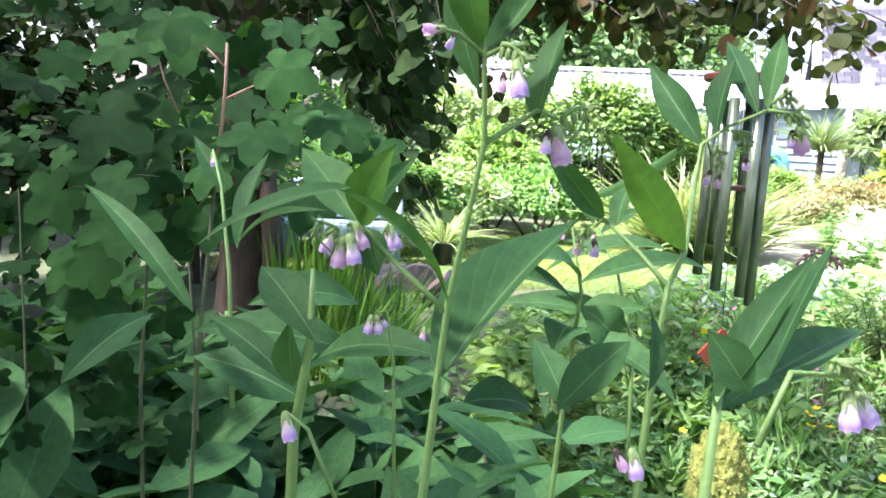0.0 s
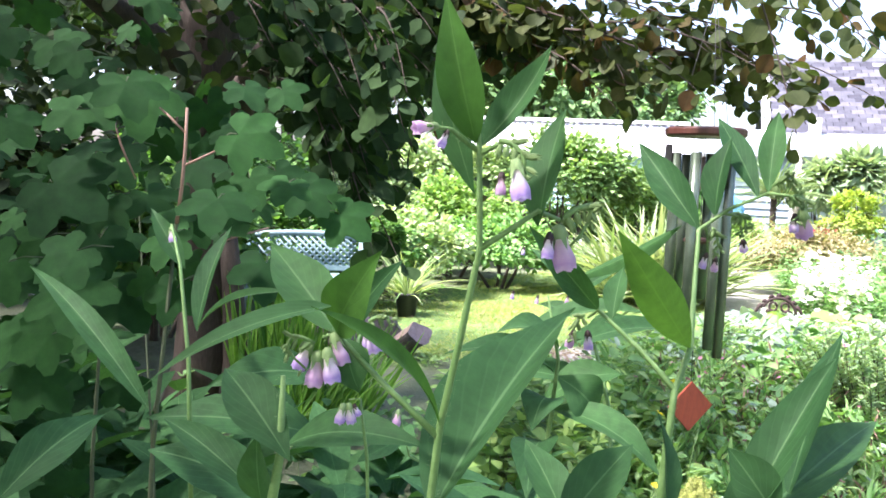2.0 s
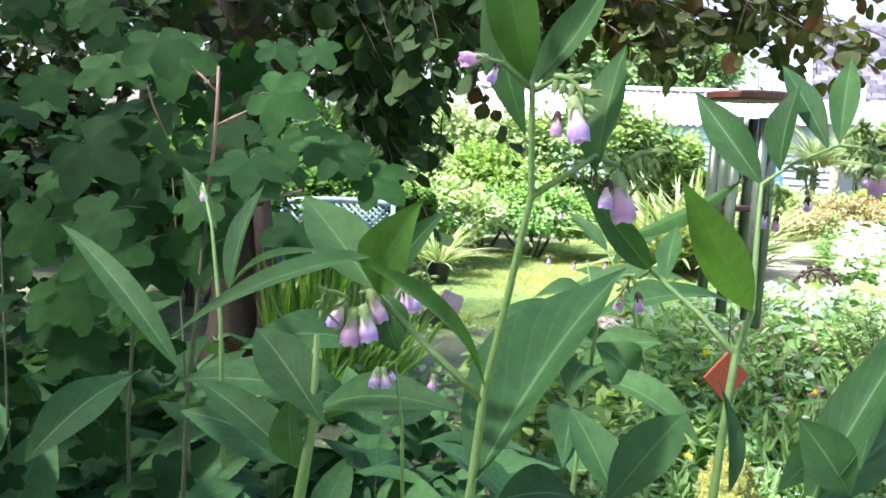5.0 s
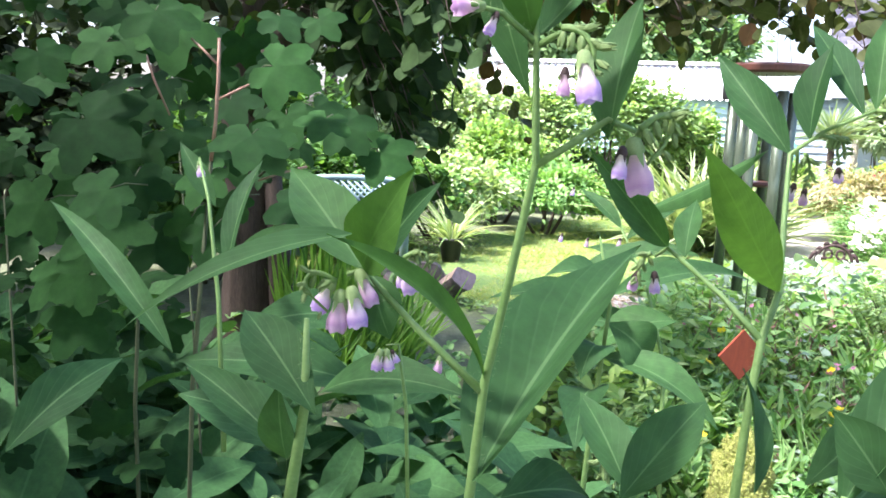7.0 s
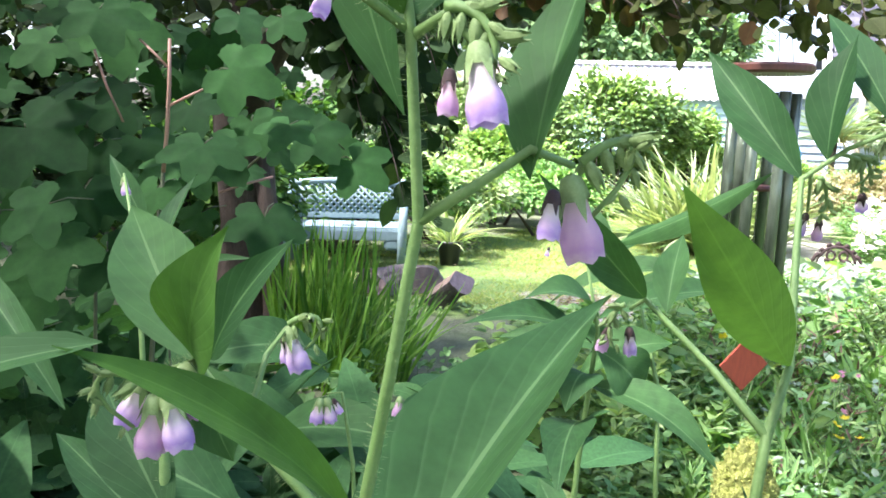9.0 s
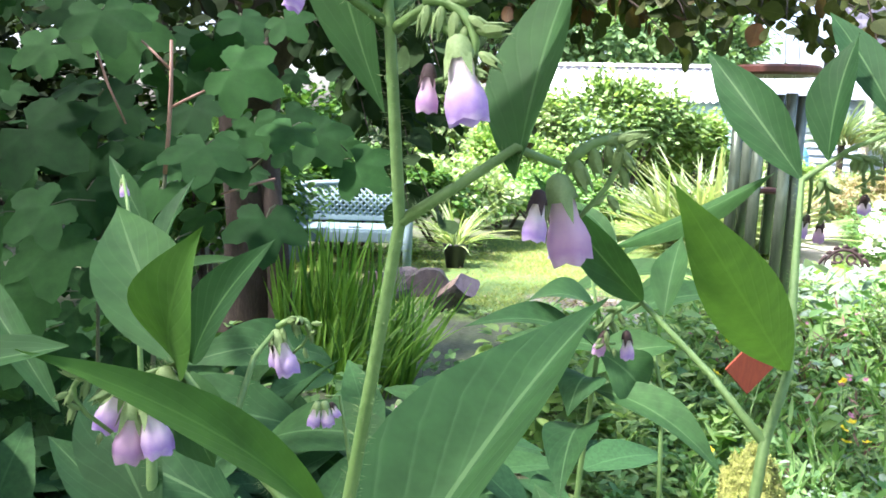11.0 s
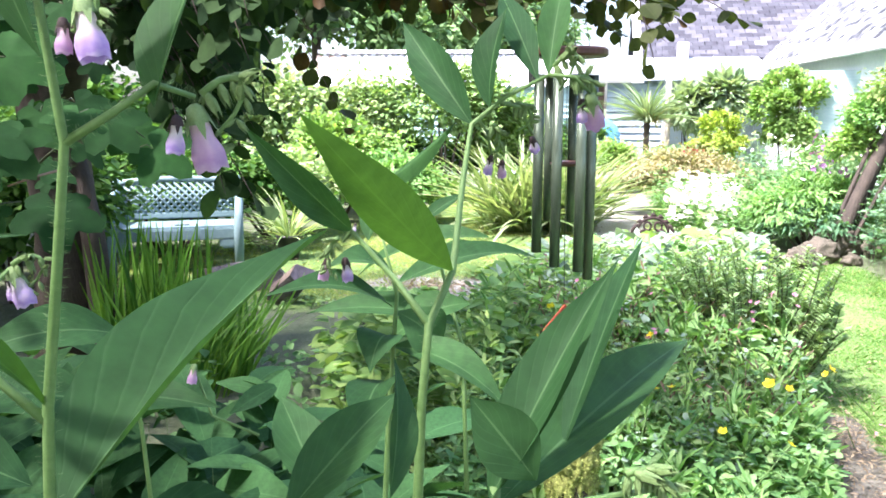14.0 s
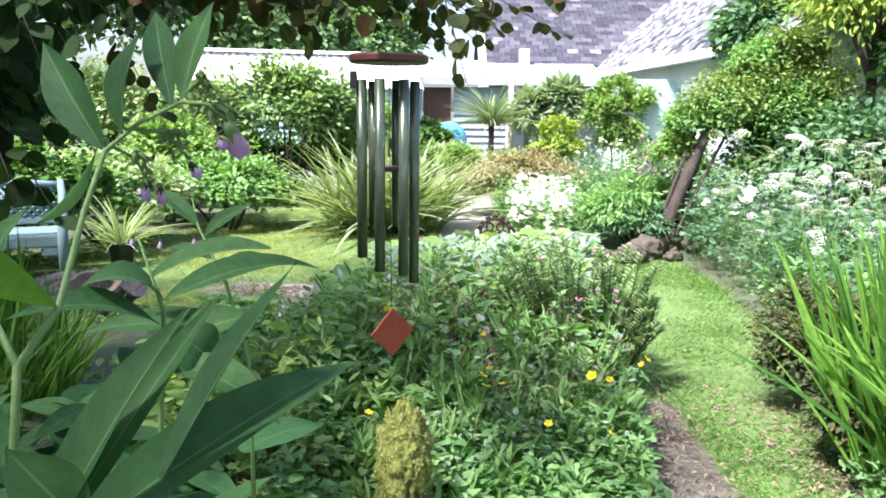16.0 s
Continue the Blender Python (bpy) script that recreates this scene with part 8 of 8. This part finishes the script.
leaf_blade(pale_comfrey, (-0.1722, 0.6391, 1.3372), (-0.0905, 0.5988, 1.3749), 0.012, (0.0000, -0.5000, 0.8500), bow=0.012, fold=0.5, fat=0.45)
leaf_blade(pale_comfrey, (-0.2121, 0.7448, 1.3682), (-0.2514, 0.7723, 1.4216), 0.018, (0.2000, -0.9000, 0.3000), bow=0.004, fold=0.4, fat=0.45)
hairy_stem(pale_comfrey, [(-0.1777, 0.6445, 1.1910), (-0.1838, 0.6568, 1.3078), (-0.1991, 0.6851, 1.3813), (-0.2135, 0.7091, 1.4118)], [0.0028, 0.0024, 0.0018, 0.0012], 60, 23)
blossom(pale_comfrey, (-0.2134, 0.7087, 1.4079), (-0.2114, 0.7070, 1.3927), 0.8)
blossom(pale_comfrey, (-0.0540, 0.5940, 1.2920), (-0.0570, 0.5950, 1.2790), 0.95)
blossom(pale_comfrey, (-0.0500, 0.5950, 1.2920), (-0.0480, 0.5960, 1.2790), 0.95)
blossom(pale_comfrey, (-0.0460, 0.5960, 1.2920), (-0.0410, 0.5970, 1.2810), 0.8, True)
blossom(pale_comfrey, (-0.0137, 0.6940, 1.2569), (-0.0164, 0.6919, 1.2415), 0.9)
hairy_stem(pale_comfrey, [(-0.0300, 0.6100, 1.1000), (-0.0360, 0.6050, 1.2500), (-0.0420, 0.6000, 1.2960), (-0.0500, 0.5960, 1.2965)], [0.0022, 0.0018, 0.0012, 0.0009], 60, 24)
hairy_stem(pale_comfrey, [(0.0310, 0.7049, 1.1936), (-0.0032, 0.6982, 1.2155), (-0.0132, 0.6940, 1.2569)], [0.0016, 0.0013, 0.0008], 30, 25)
leaf_blade(pale_comfrey, (-0.0896, 0.8339, 1.2431), (-0.2003, 0.7783, 1.2496), 0.05, (0.1000, -0.6000, 0.8000), bow=0.02, fold=0.3, fat=0.5)
leaf_blade(pale_comfrey, (-0.0786, 0.7085, 1.2265), (-0.2307, 0.6973, 1.2445), 0.05, (0.0000, -0.5000, 0.8500), bow=0.012, fold=0.35, fat=0.45)
leaf_blade(pale_comfrey, (-0.1038, 0.6055, 1.2136), (-0.2088, 0.6346, 1.2400), 0.045, (0.2000, -0.6000, 0.7500), bow=0.012, fold=0.35, fat=0.45)
blossom(pale_comfrey, (-0.0772, 0.3795, 1.2950), (-0.0736, 0.3768, 1.2793), 0.95)
hairy_stem(pale_comfrey, [(-0.0473, 0.3717, 1.2489), (-0.0652, 0.3783, 1.2884), (-0.0773, 0.3798, 1.2970)], [0.0018, 0.0014, 0.0009], 40, 26)
blossom(broad_comfrey, (0.1353, 0.2444, 1.3662), (0.1376, 0.2415, 1.3489), 0.83)
blossom(broad_comfrey, (0.1410, 0.2483, 1.3661), (0.1463, 0.2461, 1.3533), 0.83)
hairy_stem(broad_comfrey, [(0.1001, 0.2273, 1.3544), (0.1130, 0.2384, 1.3750), (0.1349, 0.2456, 1.3727)], [0.0018, 0.0014, 0.0009], 60, 27)
bud_curl(broad_comfrey, (0.1273, 0.2426, 1.3781), (0.6000, 0.0000, -0.2000), 8, 0.85, 28)
bud_curl(broad_comfrey, (0.0771, 0.4273, 1.3029), (-0.5000, 0.0000, -0.3000), 8, 1.2, 29)
bud_curl(broad_comfrey, (0.0705, 0.4388, 1.3056), (0.5000, 0.2000, -0.5000), 7, 1.2, 30)
blossom(broad_comfrey, (0.0847, 0.3399, 1.3009), (0.0919, 0.3377, 1.2882), 0.9, True)
blossom(broad_comfrey, (0.0926, 0.3399, 1.3012), (0.0953, 0.3376, 1.2871), 0.9)

dark_comfrey = thing("comfrey_plant", (0.1300, 0.9500, 0.0000), "dark-leaved comfrey with drooping faded bells", "plant")
bpy.context.view_layer.update()
hairy_stem(dark_comfrey, [(0.1300, 0.9500, -0.0100), (0.1400, 0.9300, 0.7000), (0.1600, 0.9300, 1.1000), (0.1700, 0.9200, 1.2500), (0.1500, 0.9000, 1.3300)], [0.006, 0.005, 0.004, 0.003, 0.0015], 0, 31)
leaf_blade(dark_comfrey, (0.1650, 0.9250, 1.2350), (0.0333, 0.8605, 1.2694), 0.04, (0.0000, -0.4000, 0.9000), bow=0.02, fold=0.35, fat=0.45)
leaf_blade(dark_comfrey, (0.1700, 0.9250, 1.2300), (0.2179, 0.9282, 1.1800), 0.055, (-0.1000, -0.7000, 0.6000), bow=0.02, fold=0.25, fat=0.5)
leaf_blade(dark_comfrey, (0.1650, 0.9250, 1.2000), (0.1350, 0.8764, 1.1793), 0.05, (-0.2000, -0.5000, 0.8000), bow=0.02, fold=0.3, fat=0.5)
leaf_blade(dark_comfrey, (0.1700, 0.9250, 1.2600), (0.0914, 0.9042, 1.2834), 0.045, (-0.1000, -0.3000, 0.9500), bow=0.02, fold=0.4, fat=0.45)
leaf_blade(dark_comfrey, (0.1700, 0.9250, 1.2600), (0.3508, 0.9962, 1.2700), 0.04, (0.1000, -0.3000, 0.9000), bow=0.02, fold=0.4, fat=0.45)
leaf_blade(dark_comfrey, (0.1650, 0.9250, 1.1900), (0.2738, 0.8412, 1.1430), 0.05, (0.1000, -0.4000, 0.9000), bow=0.02, fold=0.4, fat=0.45)
leaf_blade(dark_comfrey, (0.1600, 0.9250, 1.1500), (0.1163, 0.7783, 1.1417), 0.05, (-0.3000, -0.6000, 0.7000), bow=0.02, fold=0.4, fat=0.45)
leaf_blade(dark_comfrey, (0.3002, 1.0339, 1.2902), (0.1428, 1.0863, 1.2369), 0.045, (-0.1000, -0.3000, 0.9500), bow=0.02, fold=0.4, fat=0.45)
leaf_blade(dark_comfrey, (0.2764, 1.0275, 1.2081), (0.1769, 1.0564, 1.1522), 0.05, (-0.3000, -0.5000, 0.8000), bow=0.02, fold=0.4, fat=0.45)
leaf_blade(dark_comfrey, (0.2748, 1.0747, 1.1660), (0.0757, 1.1030, 1.1849), 0.05, (-0.1000, -0.4000, 0.9000), bow=0.02, fold=0.4, fat=0.45)
hairy_stem(dark_comfrey, [(0.2639, 0.9877, 0.9763), (0.2695, 1.0403, 1.1470), (0.2495, 1.0776, 1.2419), (0.2215, 1.1235, 1.3087), (0.2180, 1.1533, 1.3422)], [0.004, 0.0035, 0.003, 0.002, 0.001], 0, 32)
blossom(dark_comfrey, (0.1563, 1.1376, 1.3601), (0.1536, 1.1362, 1.3474), 1.0, True)
blossom(dark_comfrey, (0.2160, 1.1017, 1.2976), (0.2133, 1.1003, 1.2849), 1.0, True)
blossom(dark_comfrey, (0.1759, 1.1169, 1.2936), (0.1733, 1.1155, 1.2809), 1.0, True)
blossom(dark_comfrey, (0.1429, 1.1306, 1.2966), (0.1402, 1.1293, 1.2839), 1.0, True)
leaf_blade(dark_comfrey, (0.2215, 1.1235, 1.3087), (0.1704, 1.1750, 1.3562), 0.022, (-0.1000, -0.5000, 0.8000), bow=0.006, fold=0.4, fat=0.45)
leaf_blade(dark_comfrey, (0.2275, 1.1184, 1.2945), (0.2937, 1.1219, 1.3359), 0.022, (-0.1000, -0.5000, 0.8000), bow=0.006, fold=0.4, fat=0.45)
leaf_blade(dark_comfrey, (0.2395, 1.1081, 1.2659), (0.1799, 1.1556, 1.2758), 0.022, (-0.1000, -0.5000, 0.8000), bow=0.006, fold=0.4, fat=0.45)
leaf_blade(dark_comfrey, (0.2455, 1.1029, 1.2517), (0.3040, 1.1051, 1.2702), 0.022, (-0.1000, -0.5000, 0.8000), bow=0.006, fold=0.4, fat=0.45)
